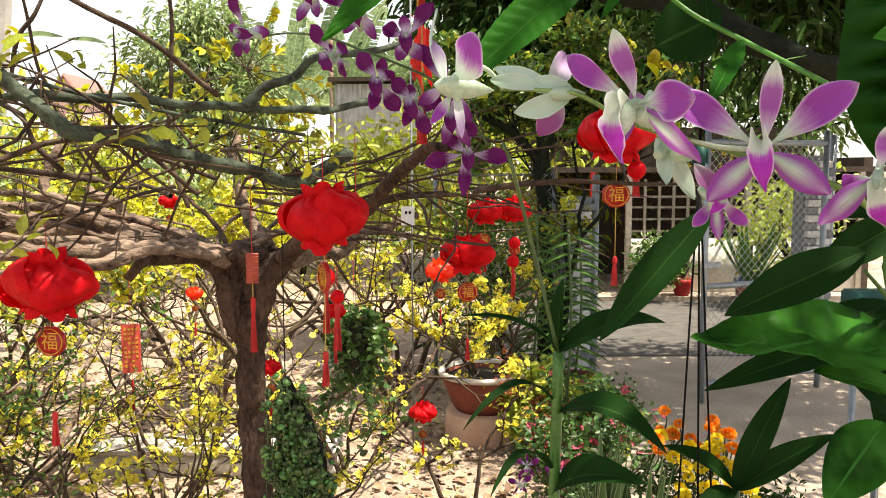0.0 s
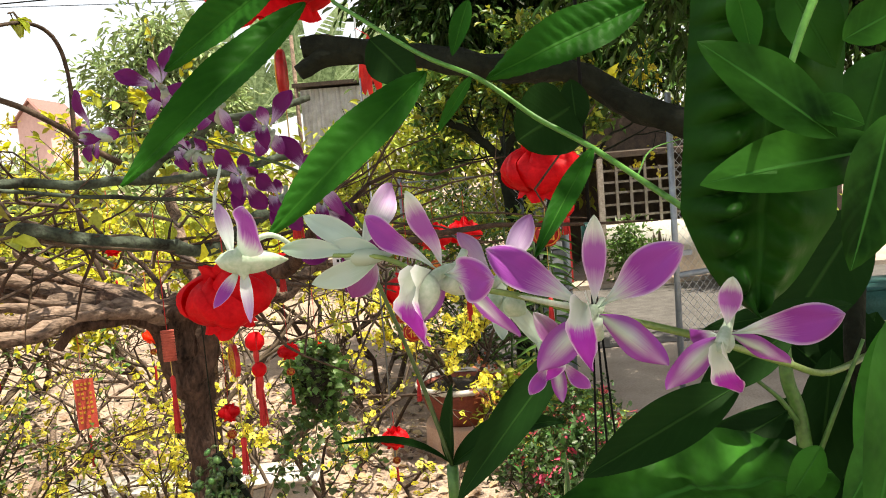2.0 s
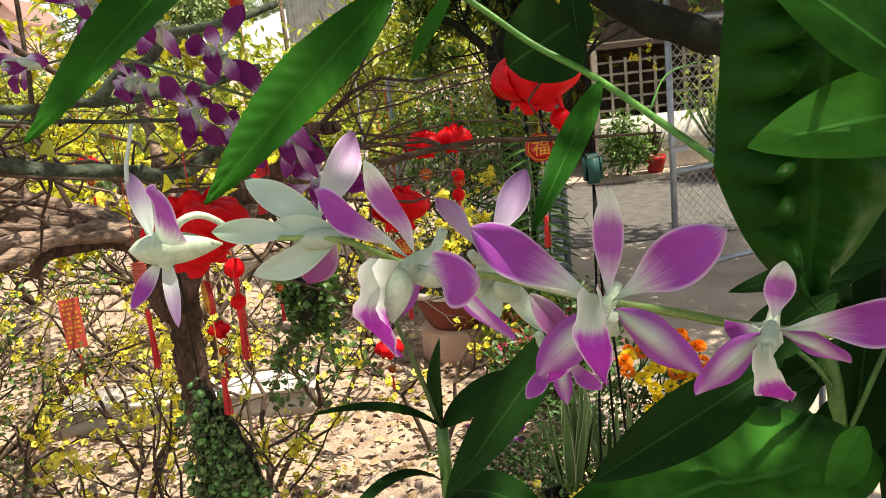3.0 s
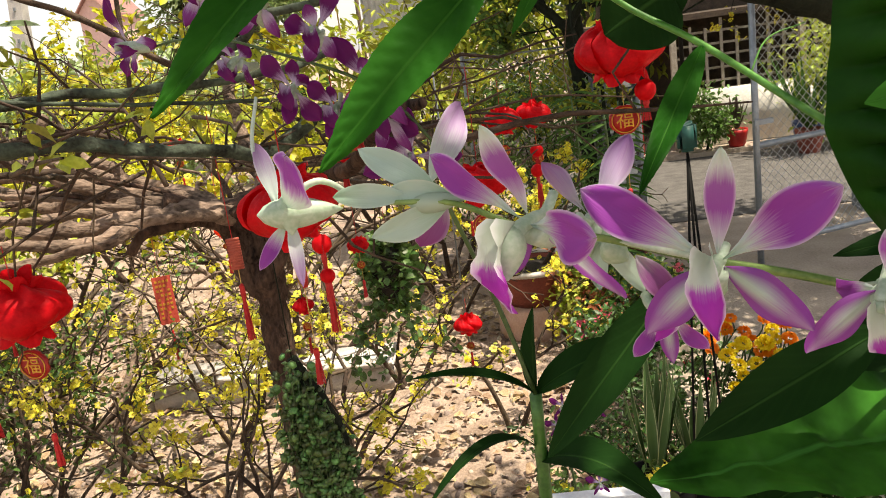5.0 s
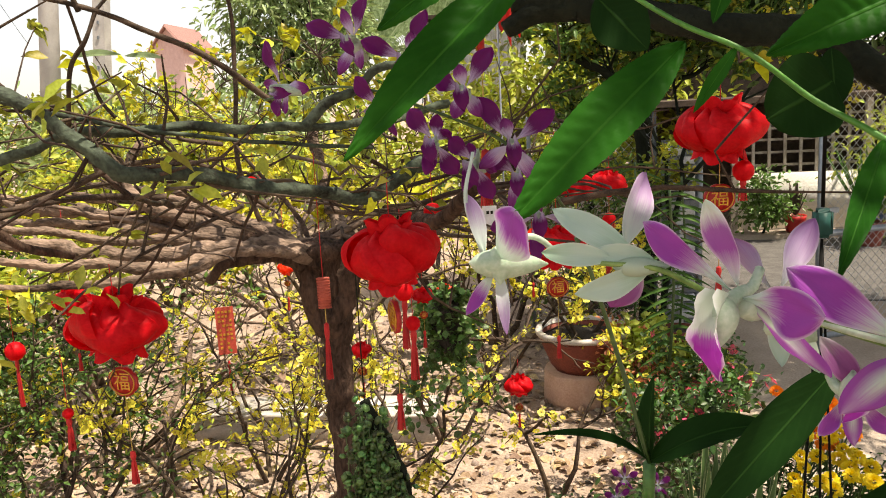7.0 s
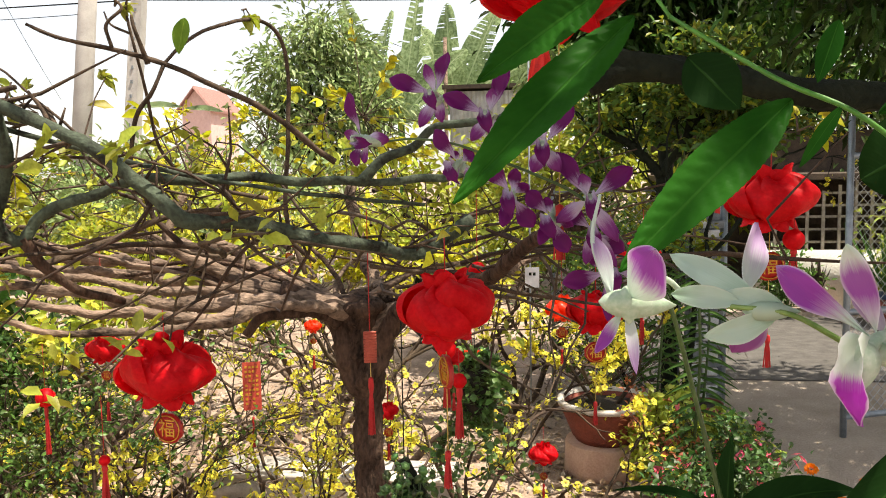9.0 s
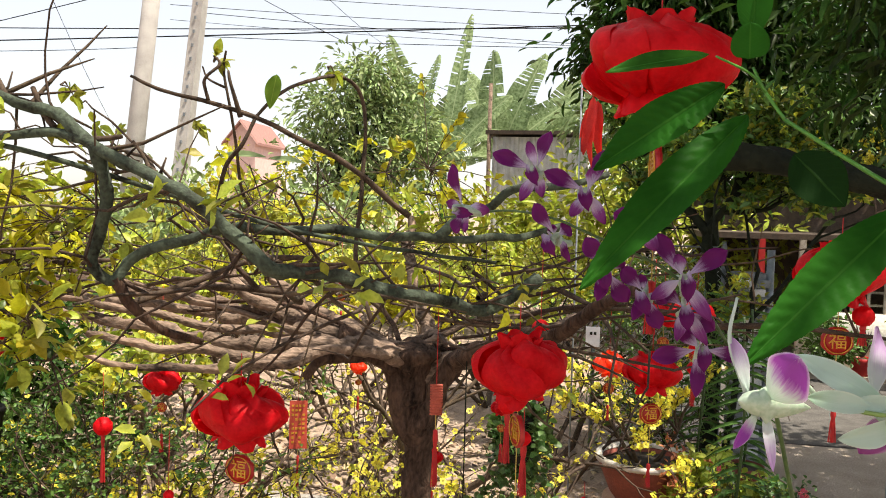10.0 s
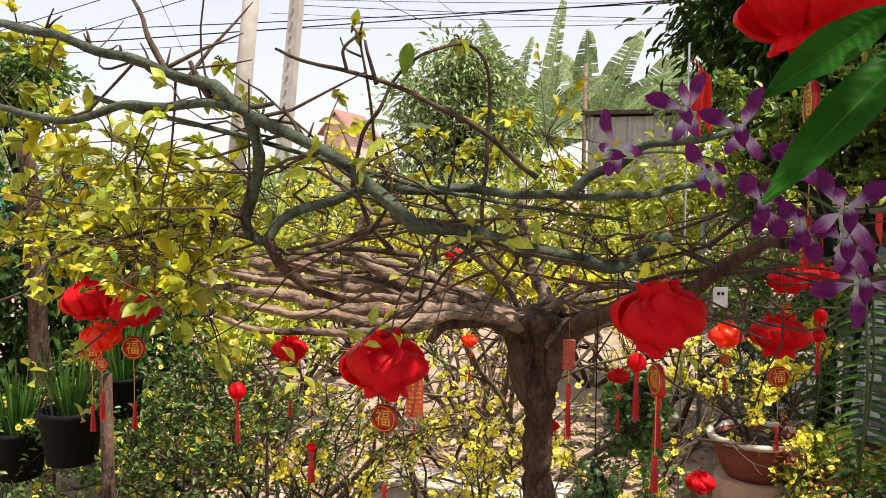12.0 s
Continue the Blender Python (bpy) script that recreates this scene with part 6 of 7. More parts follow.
# ---- the big dark tree over the yard, and greenery behind the lane ----
crown_tree("shade_tree", "large dark shade tree with dense drooping leaves over the gate", (2.9, 4.2, 0), (3.0, 4.8, 3.05), (2.0, 1.4, 1.1), 165, 90, DARK_LEAF, 0.13, 41, 0.28, 0.6, 0.14, spread=0.20)
crown_tree("shade_tree", "dark leafy tree with hanging leaves behind the apricot trees", (0.87, 6.75, 0), (0.74, 6.65, 2.98), (0.95, 0.5, 0.90), 105, 80, DARK_LEAF, 0.13, 48, 0.26, 0.8, 0.07, spread=0.13)
crown_tree("lane_tree", "leafy green tree behind the lane hut", (4.5, 11.5, 0), (3.6, 11.2, 2.5), (3.2, 1.2, 1.0), 90, 60, GREEN_LEAF, 0.16, 42, 0.35, 0.4, 0.1, spread=0.25)
crown_tree("lane_tree", "tall dark leafy tree standing behind the lane hut", (3.2, 12.2, 0), (2.8, 11.9, 4.4), (3.2, 1.2, 2.4), 180, 70, DARK_LEAF, 0.20, 45, 0.3, 0.5, 0.16, spread=0.28)
crown_tree("lane_tree", "leafy green tree at the end of the lane", (1.6, 12.9, 0), (1.3, 12.9, 3.0), (1.7, 0.8, 1.5), 80, 60, MANGO_LEAF, 0.19, 46, 0.28, 0.6, 0.1, spread=0.22)
crown_tree("mango_tree", "rounded mango tree with hanging green leaves", (-4.2, 13.6, 0), (-4.0, 13.6, 2.75), (1.1, 0.9, 1.3), 95, 80, MANGO_LEAF, 0.15, 43, 0.34, 0.45, 0.1, spread=0.20)
for i, (x, y, z, rx, rz) in enumerate(((-9.5, 13, 1.2, 2.6, 0.9), (-6.6, 12, 1.15, 1.9, 0.8), (-2.0, 11.5, 1.1, 1.8, 0.85), (-12.5, 12, 1.5, 2.4, 1.2), (0.6, 10.5, 1.3, 1.5, 1.0), (-4.4, 10.0, 1.0, 1.8, 0.75))):
    crown_tree("hedge_bush", "rounded green bush behind the garden", (x, y, 0), (x, y, z), (rx, 0.9, rz), 60, 55, MANGO_LEAF if i % 2 else YOUNG_LEAF, 0.15, 50 + i, 0.4, 0.1, 0.05, "bush", 0.2)
crown_tree("garden_bush", "dense green bush with small round leaves", (-2.3, 3.0, 0), (-2.35, 3.1, 0.55), (0.40, 0.35, 0.45), 30, 36, DARK_LEAF, 0.045, 61, 0.6, 0.1, 0.02, "bush", 0.07)
shrub("garden_bush", "tall twiggy green bush by the hanging planters", (-1.72, 2.6, 0), 1.25, 1.0, 62, 5, 4, GREEN_LEAF, 2, 0.026, 0.05, 0.024, 0.012, lean=0.35, scatter=0.02)
crown_tree("garden_bush", "tall dark green bush behind the planters", (-3.3, 3.3, 0), (-3.3, 3.3, 0.95), (0.6, 0.3, 0.7), 60, 50, DARK_LEAF, 0.09, 67, 0.4, 0.3, 0.03, "bush", 0.12)
crown_tree("garden_bush", "low dark green bush", (-2.9, 3.6, 0), (-2.9, 3.6, 0.7), (0.5, 0.4, 0.6), 60, 50, DARK_LEAF, 0.06, 63, 0.5, 0.1, 0.02, "bush", 0.09)

crown_tree("garden_tree", "small dark green tree behind the planters", (-7.02, 7.05, 0), (-6.97, 7.0, 2.70), (0.50, 0.35, 0.42), 60, 60, GREEN_LEAF, 0.09, 69, 0.4, 0.3, 0.04, "tree", 0.10)


# ---- hanging fleshy-leaved plants ----
BEAD = ([(0, 0, 0.25), (0, 0, -0.25), (0.5, 0, 0), (0.25, 0.43, 0), (-0.25, 0.43, 0), (-0.5, 0, 0), (-0.25, -0.43, 0), (0.25, -0.43, 0)], [(0, 2 + k, 2 + (k + 1) % 6) for k in range(6)] + [(1, 2 + (k + 1) % 6, 2 + k) for k in range(6)])


def trailing_plant(at, seed):
    """A slanting slab of dark tree fern with strings of round leaves that spill over one side and hang down."""
    rng = random.Random(seed)
    ob = thing("hanging_plant", "hanging plant with trailing strings of fleshy round leaves on dark fibre", "plant", at)
    bm = bmesh.new()
    tube(bm, smooth_line([(-0.012, 0, 0.012), (0.018, 0.0, -0.06), (0.045, 0.0, -0.13), (0.058, 0.0, -0.19)], 5), 0.02, 0.02, 12, 0.5, widths=lambda u: 0.005 + 0.008 * math.sin(math.pi * min(1, 0.15 + 0.8 * u)))
    part("core", bm, DARK_BARK, ob, "dark fibre slab")
    bm, leaves = bmesh.new(), []
    for k in range(105):
        f = rng.random() ** 0.85
        start = Vector((-0.012 + 0.070 * f, rng.uniform(-0.030, 0.012), 0.014 - 0.185 * f + rng.uniform(-0.008, 0.014)))
        side = rng.uniform(-0.050, 0.028) * (1 - 0.5 * f)
        down = rng.uniform(0.07, 0.46) * (1 - 0.45 * f)
        line = [start]
        n = max(4, int(down / 0.030))
        for i in range(n):
            g = (i + 1) / n
            p = start + Vector((side * min(1, 3.5 * g) + rng.gauss(0, 0.004), -0.020 * min(1, 3 * g) + rng.gauss(0, 0.004), 0.010 * math.sin(3.1 * min(1, 3 * g)) - down * g ** 1.2))
            line.append(p)
            for _ in range(3 if g < 0.35 else 2):
                leaves.append(turned(rng, p + Vector((rng.gauss(0, 0.006), rng.gauss(0, 0.006), rng.gauss(0, 0.006))), 0.0185 * rng.uniform(0.55, 1.15), 0.2, 0.85))
        tube(bm, line, 0.0011, 0.0007, 4, cap=False)
    part("trailing_growth", bm, DARK_STEM, ob)["kind"] = "stuff"
    many("foliage", BEAD[0], BEAD[1], leaves, ROUND_LEAF, ob)["kind"] = "stuff"


def clump_plant(at, seed):
    """A dense dark head of round leaves with a few straggling stems under it."""
    rng = random.Random(seed)
    ob = thing("hanging_plant", "hanging bushy plant with small round dark green leaves", "plant", at)
    bm = bmesh.new()
    lathe(bm, [(0.001, 0.01), (0.045, -0.02), (0.060, -0.09), (0.040, -0.16), (0.001, -0.19)], 14, 0.4)
    part("core", bm, SOIL, ob, "dark fibre core")
    bm, leaves = bmesh.new(), []
    for k in range(150):
        d = Vector((rng.gauss(0, 1), rng.gauss(0, 1), rng.gauss(0, 1))).normalized()
        q = Vector((d.x * 0.095, d.y * 0.08, -0.085 + d.z * 0.115)) * rng.uniform(0.75, 1.12)
        for _ in range(6):
            leaves.append(turned(rng, q + Vector((rng.gauss(0, 0.012), rng.gauss(0, 0.012), rng.gauss(0, 0.012))), 0.027 * rng.uniform(0.6, 1.2), 0.2, 0.8))
    for k in range(16):
        a = rng.uniform(0, 2 * math.pi)
        p, line = Vector((0.05 * math.cos(a), 0.05 * math.sin(a), -0.15)), []
        for i in range(8):
            line.append(p.copy())
            p = p + Vector((rng.gauss(0.012 * math.cos(a), 0.012), rng.gauss(0.012 * math.sin(a), 0.012), -rng.uniform(0.02, 0.05)))
            leaves += [turned(rng, p + Vector((rng.gauss(0, 0.010), rng.gauss(0, 0.010), rng.gauss(0, 0.010))), 0.030 * rng.uniform(0.6, 1.2), 0.2, 0.8) for _ in range(2)]
        tube(bm, line, 0.0016, 0.0010, 4, cap=False)
    part("trailing_growth", bm, DARK_STEM, ob)["kind"] = "stuff"
    many("foliage", FINE_LEAF_V, FINE_LEAF_F, leaves, CLUMP_LEAF, ob)["kind"] = "stuff"


trailing_plant((-0.272, 1.44, 1.085), 1)
clump_plant((-0.290, 2.70, 0.965), 2)
for at, z in (((-0.283, 1.44, 1.09), 1.36), ((-0.290, 2.70, 0.96), 1.45)):
    w = thing("plant_wire", "thin dark wire holding a hanging plant", "wire", at)
    rod("wire", (0, 0, 0), (0, 0, z - at[2]), 0.0012, DARK_BARK, w)


# ---- pots ----
def bowl_pot(at, r, h, label, mat=None, rim=True):
    ob = thing("flower_pot", label, "pot", at)
    bm = bmesh.new()
    lathe(bm, [(0.001, 0), (r * 0.62, 0), (r * 0.72, h * 0.15), (r * 0.92, h * 0.7), (r * 0.96, h * 0.9), (r * 0.88, h * 0.9), (r * 0.82, h * 0.7)], 32)
    part("bowl", bm, mat or TERRACOTTA, ob)
    if rim:
        bm = bmesh.new()
        lathe(bm, [(r * 0.90, h * 0.88), (r * 1.02, h * 0.88), (r * 1.04, h * 0.94), (r * 1.02, h), (r * 0.92, h), (r * 0.88, h * 0.92)], 32)
        part("rim", bm, RIM_CEMENT, ob, "pale cement rim")
    bm = bmesh.new()
    lathe(bm, [(0.001, h * 0.84), (r * 0.5, h * 0.83), (r * 0.90, h * 0.80)], 24)
    part("soil", bm, SOIL, ob, "dark soil")
    return ob


bowl_pot((0.225, 4.40, 0.15), 0.245, 0.22, "wide terracotta bowl pot with pale cement rim")
bm = bmesh.new()
lathe(bm, [(0.001, -0.03), (0.215, -0.03), (0.215, 0.01), (0.21, 0.14), (0.205, 0.15), (0.001, 0.15)], 28)
base = part("plinth", bm, PINK_PLASTER)
base.location = (0.225, 4.40, 0)
tagged(base, "round pinkish plaster plinth under the bowl pot", "plinth")
shrub("apricot_bush", "potted apricot bush full of yellow blossoms", (0.225, 4.40, 0.33), 0.85, 1.0, 331, 3, 3, YOUNG_LEAF, 2, 0.028, 0.75, 0.034, 0.016, group="apricot bushes", lean=0.8)
ledge = thing("planter_ledge", "low pale cement planter ledge among the bushes", "ledge", (-1.75, 3.78, 0))
for name, lo, hi in (("body", (0.02, 0.02, -0.03), (1.23, 0.22, 0.10)), ("cap", (0, 0, 0.101), (1.25, 0.24, 0.14))):
    bm = bmesh.new()
    box(bm, lo, hi)
    bmesh.ops.bevel(bm, geom=bm.edges, offset=0.010, segments=2, affect="EDGES")
    part(name, bm, RIM_CEMENT, ledge)

# ---- flower bed by the yard ----
shrub("rose_bush", "dense green bush with pink flowers", (0.60, 3.25, 0), 0.62, 1.0, 341, 6, 3, ROSE_LEAF, 4, 0.035, 0.05, 0.042, 0.008, blossom_mat=ROSE_PINK, lean=0.7, leaf_w=0.6, scatter=0.03)
shrub("rose_bush", "green bush with rose-pink flowers by the path", (0.70, 3.85, 0), 0.55, 1.0, 342, 6, 3, ROSE_LEAF, 4, 0.035, 0.08, 0.045, 0.008, blossom_mat=ROSE_PINK, lean=0.7, leaf_w=0.6, scatter=0.03)
shrub("lime_bush", "lime-green leafy bush beside the terracotta pot", (0.62, 4.25, 0), 0.50, 1.0, 343, 6, 3, LIME_LEAF, 5, 0.045, 0, 0.03, 0.008, lean=0.6, leaf_w=0.6, scatter=0.03)
shrub("rusty_bush", "slim bush with rusty red leaves", (0.47, 4.1, 0), 0.62, 1.0, 344, 3, 2, RUST_LEAF, 4, 0.035, 0, 0.03, 0.006, lean=0.3, leaf_w=0.5, scatter=0.02)
shrub("green_bush", "low dark green bush under the marigolds", (0.48, 2.5, 0), 0.55, 1.0, 345, 6, 3, ROSE_LEAF, 4, 0.03, 0, 0.03, 0.006, lean=0.7, leaf_w=0.4, scatter=0.03)


MARI = (0.8, 2.3, 0.629)


def marigold(at, r, mat, lean):
    ob = thing("marigold", "round %s marigold bloom on a green stalk" % ("yellow" if mat is MARIGOLD_Y else "orange"), "flower", at, "marigolds")
    rng = random.Random(int(at[0] * 3000 + at[2] * 900))
    places = []
    for ring, n in ((0.12, 6), (0.4, 12), (0.7, 18), (0.95, 22), (1.1, 20)):
        for k in range(n):
            a = 2 * math.pi * k / n + rng.random()
            d = Vector((math.cos(a) * ring, math.sin(a) * ring, 1.15 - ring))
            m = d.to_track_quat("Y", "Z").to_matrix().to_4x4() @ Matrix.Diagonal((r * 0.42, r * 0.72, r * 0.6, 1))
            m.translation = d * r * 0.35
            places.append(m)
    many("bloom", LEAF_V, LEAF_F, places, mat, ob)
    bm = bmesh.new()
    tube(bm, smooth_line([(0, 0, 0), (0.01, 0.01, -0.08), (lean, 0.03, -0.22)], 3), 0.0022, 0.003, 5)
    part("stalk", bm, DARK_STEM, ob)
    ob.rotation_euler = (0.5, 0.2 * rng.uniform(-1, 1), 0)
    return ob


rng = random.Random(77)
for k in range(52):
    f = rng.random()
    x, y = MARI[0] - 0.17 + 0.25 * rng.random(), MARI[1] - 0.18 + 0.42 * f
    z = MARI[2] - 0.07 + 0.13 * f + rng.uniform(-0.03, 0.03)
    marigold((x, y, z), rng.uniform(0.017, 0.025), MARIGOLD_O if f > 0.55 and rng.random() < 0.85 else MARIGOLD_Y, rng.uniform(-0.05, 0.05))
shrub("marigold_bush", "feathery dark green marigold plants", (MARI[0] - 0.03, MARI[1], 0), 0.66, 1.0, 346, 12, 3, DARK_LEAF, 8, 0.030, 0, 0.03, 0.005, lean=0.6, leaf_w=0.3, scatter=0.03)


def strap_plant(name, label, at, n, length, width, mat, upright, seed, group=""):
    """A tuft of sword-shaped leaves."""
    rng = random.Random(seed)
    ob = thing(name, label, "plant", at, group)
    for k in range(n):
        a = rng.uniform(0, 2 * math.pi)
        s = length * rng.uniform(0.6, 1.1)
        out = (1 - upright) * rng.uniform(0.5, 1.2)
        tip = Vector((math.cos(a) * out, math.sin(a) * out, 1)).normalized() * s
        bm = bmesh.new()
        sheet(bm, (0.02 * math.cos(a), 0.02 * math.sin(a), 0), tip, width, (-math.cos(a), -math.sin(a), 0.4), -0.12, 0.25, 0.02, 0.7, 10, 4, rng.uniform(-0.4, 0.4))
        part("leaf", bm, mat, ob)
    return ob


strap_plant("snake_plant", "snake plant with pale-edged upright leaves", (0.40, 1.98, 0.50), 16, 0.30, 0.026, PALE_EDGE_LEAF, 0.72, 1)
strap_plant("snake_plant", "snake plant with pale-edged upright leaves", (0.52, 2.05, 0.46), 12, 0.28, 0.026, PALE_EDGE_LEAF, 0.7, 2)
for x, y, r, h in ((0.40, 1.98, 0.10, 0.52), (0.52, 2.05, 0.09, 0.48)):
    bowl_pot((x, y, 0), r, h, "dark plastic pot under a snake plant", BLACK, False)
small = thing("small_orchid", "small purple orchid in the flower bed", "orchid", (0, 0, 0))
strand(small, [(0.19, 1.62, 0.40), (0.185, 1.62, 0.65), (0.172, 1.652, 0.815)], 0.004, 0.002, DARK_STEM)
for p, o in (((0.175, 1.643, 0.856), (-0.3, -1, 0.2)), ((0.160, 1.633, 0.820), (0.3, -1, 0.0)), ((0.245, 1.686, 0.821), (0.1, -1, 0.3)), ((0.223, 1.513, 0.757), (0.1, -1, 0.3))):
    orchid_flower(small, p, o, (0, 0, 1), 0.5, DEEP_PURPLE, LIP_PURPLE, 0.85)
shrub("yellow_bush", "low plant with small yellow flowers in the bed", (0.28, 1.75, 0.45), 0.28, 1.0, 347, 6, 2, GREEN_LEAF, 4, 0.025, 0.6, 0.018, 0.004, lean=0.8, scatter=0.02)
stand = thing("plant_stand", "low white slatted plant stand in the flower bed", "plant stand", (0.13, 1.36, 0))
for k in range(3):
    bm = bmesh.new()
    box(bm, (0, 0.08 * k, 0.705), (0.22, 0.08 * k + 0.03, 0.722))
    part("slat", bm, WHITE_PLASTIC, stand, smooth=False)
for x in (0.01, 0.19):
    bm = bmesh.new()
    box(bm, (x, 0.0, 0.685), (x + 0.02, 0.19, 0.7045))
    part("rail", bm, WHITE_PLASTIC, stand, smooth=False)
    for y in (0.005, 0.165):
        bm = bmesh.new()
        box(bm, (x, y, -0.01), (x + 0.02, y + 0.02, 0.6845))
        part("leg", bm, WHITE_PLASTIC, stand, smooth=False)


def ladder_orchid(at, height, seed):
    """Climbing orchid: one stem with two ranks of curved strap leaves."""
    rng = random.Random(seed)
    ob = thing("ladder_orchid", "tall climbing orchid with two ranks of curved strap leaves", "orchid", at, "ladder orchids")
    bm = bmesh.new()
    tube(bm, smooth_line([(0, 0, 0), (0.03, 0, height * 0.5), (0.01, 0, height)], 5), 0.008, 0.006, 7)
    part("stem", bm, DARK_STEM, ob)
    n = int(height / 0.026)
    for k in range(n):
        z = height * (k + 0.5) / n
        s = 1 if k % 2 else -1
        bm = bmesh.new()
        L = rng.uniform(0.14, 0.19)
        sheet(bm, (0.02, 0, z), (0.02 + s * L, rng.uniform(-0.05, 0.03), z - 0.075), 0.017, (0.25 * s, -0.75, 0.75), 0.5, 0.3, 0.0, 0.5, 8, 4, 0.5 * s)
        part("leaf", bm, STRAP_LEAF, ob)
    return ob


ladder_orchid((0.60, 3.95, 0.20), 0.97, 1)
ladder_orchid((0.55, 4.9, 0.25), 0.95, 2)
ladder_orchid((0.82, 4.95, 0.2), 0.9, 3)
for x, y, h in ((0.60, 3.95, 0.22), (0.55, 4.9, 0.26), (0.82, 4.95, 0.22)):
    bowl_pot((x, y, 0), 0.12, h, "dark clay pot holding a climbing orchid", TERRACOTTA, False)
crown_tree("garden_bush", "twiggy grey-green bush before the fence", (0.35, 5.1, 0), (0.30, 5.1, 0.75), (0.45, 0.25, 0.65), 60, 45, GREEN_LEAF, 0.045, 64, 0.3, 0.3, 0.015, "bush", 0.09)

# the gnarled apricot tree behind the pots
gnarled = thing("apricot_tree", "gnarled old apricot tree with twisted dark limbs and young leaves", "tree", (0.711, 5.6, 0), "apricot bushes")
rng = random.Random(91)
tips, nodes = [], []
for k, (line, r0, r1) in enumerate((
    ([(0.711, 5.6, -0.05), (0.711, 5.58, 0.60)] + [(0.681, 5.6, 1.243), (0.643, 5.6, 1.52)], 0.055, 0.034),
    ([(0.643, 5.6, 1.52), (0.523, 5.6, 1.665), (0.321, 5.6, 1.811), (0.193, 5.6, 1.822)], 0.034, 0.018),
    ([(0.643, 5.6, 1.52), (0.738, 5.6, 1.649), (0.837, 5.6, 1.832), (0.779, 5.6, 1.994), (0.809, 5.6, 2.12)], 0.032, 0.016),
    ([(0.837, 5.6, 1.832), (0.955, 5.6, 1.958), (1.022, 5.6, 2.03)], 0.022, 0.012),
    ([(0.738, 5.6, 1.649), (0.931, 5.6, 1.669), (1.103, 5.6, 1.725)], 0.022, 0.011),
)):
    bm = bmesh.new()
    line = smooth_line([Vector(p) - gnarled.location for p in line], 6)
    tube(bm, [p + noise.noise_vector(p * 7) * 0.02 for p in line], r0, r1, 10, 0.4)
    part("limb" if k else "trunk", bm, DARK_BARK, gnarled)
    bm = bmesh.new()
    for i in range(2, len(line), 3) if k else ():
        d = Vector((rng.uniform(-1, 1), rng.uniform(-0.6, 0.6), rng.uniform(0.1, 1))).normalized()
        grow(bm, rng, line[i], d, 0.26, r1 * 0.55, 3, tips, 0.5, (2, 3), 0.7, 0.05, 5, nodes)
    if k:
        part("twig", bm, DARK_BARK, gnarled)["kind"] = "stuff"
leaves, gold = [], []
for p, d in nodes + tips:
    for _ in range(4):
        (gold if rng.random() < 0.25 else leaves).append(turned(rng, p + Vector((rng.gauss(0, 0.035), rng.gauss(0, 0.035), rng.gauss(0, 0.03))), rng.uniform(0.05, 0.085), 0.2, 0.45))
many("foliage", LEAF_V, LEAF_F, leaves, GREEN_LEAF, gnarled)["kind"] = "stuff"
many("foliage", LEAF_V, LEAF_F, gold, YOUNG_LEAF, gnarled)["kind"] = "stuff"

# ---- gate, fence and the hut across the lane ----


def chain_link(parent, w, h, pitch=0.055, r=0.0016, z0=0.0):
    """Diamond wire mesh in the xz plane, w wide and h high."""
    bm = bmesh.new()
    k = -h
    while k < w:
        for s in (1, -1):
            a, b = (k, 0.0), (k + h, h)
            lo, hi = max(0.0, -k), min(h, w - k)
            if hi > lo:
                p, q = (k + lo, lo), (k + hi, hi)
                if s < 0:
                    p, q = (w - p[0], p[1]), (w - q[0], q[1])
                tube(bm, [(p[0], 0.002 * s, z0 + p[1]), (q[0], 0.002 * s, z0 + q[1])], r, r, 4, cap=False)
        k += pitch
    m = part("wire_mesh", bm, WIRE, parent, "diamond wire mesh")
    m["kind"] = "stuff"
    return m


def bar(parent, a, b, r, mat, name="bar"):
    bm = bmesh.new()
    tube(bm, [a, b], r, r, 8)
    return part(name, bm, mat, parent)


def gate_leaf(at, turn, w, h):
    g = thing("gate", "open grey steel gate leaf filled with diamond wire mesh", "gate", at)
    g.rotation_euler = (0, 0, turn)
    for a, b in (((0, 0, 0.0), (0, 0, h + 0.12)), ((w, 0, 0.0), (w, 0, h - 0.02)), ((0, 0, 0.13), (w, 0, 0.13)), ((0, 0, h - 0.1), (w, 0, h - 0.1)), ((0, 0, h * 0.43), (w, 0, h * 0.43))):
        bar(g, a, b, 0.019, STEEL)
    chain_link(g, w, h - 0.23, z0=0.13)
    bm = bmesh.new()
    box(bm, (-0.03, -0.03, h * 0.5), (0.10, -0.01, h * 0.5 + 0.03))
    part("latch", bm, STEEL, g, "grey steel latch", smooth=False)
    return g


gate_leaf((1.60, 4.95, 0.0), radians(22), 0.95, 1.72)

BLOCK = {}
for name, mat in (("pale", PALE_BLOCK), ("grey", GREY_BLOCK)):
    bm = bmesh.new()
    box(bm, (-0.048, -0.05, -0.024), (0.048, 0.05, 0.024))
    bmesh.ops.bevel(bm, geom=bm.edges, offset=0.004, segments=1, affect="EDGES")
    me = bpy.data.meshes.new("block")
    bm.to_mesh(me)
    me.materials.append(mat)
    BLOCK[name] = me


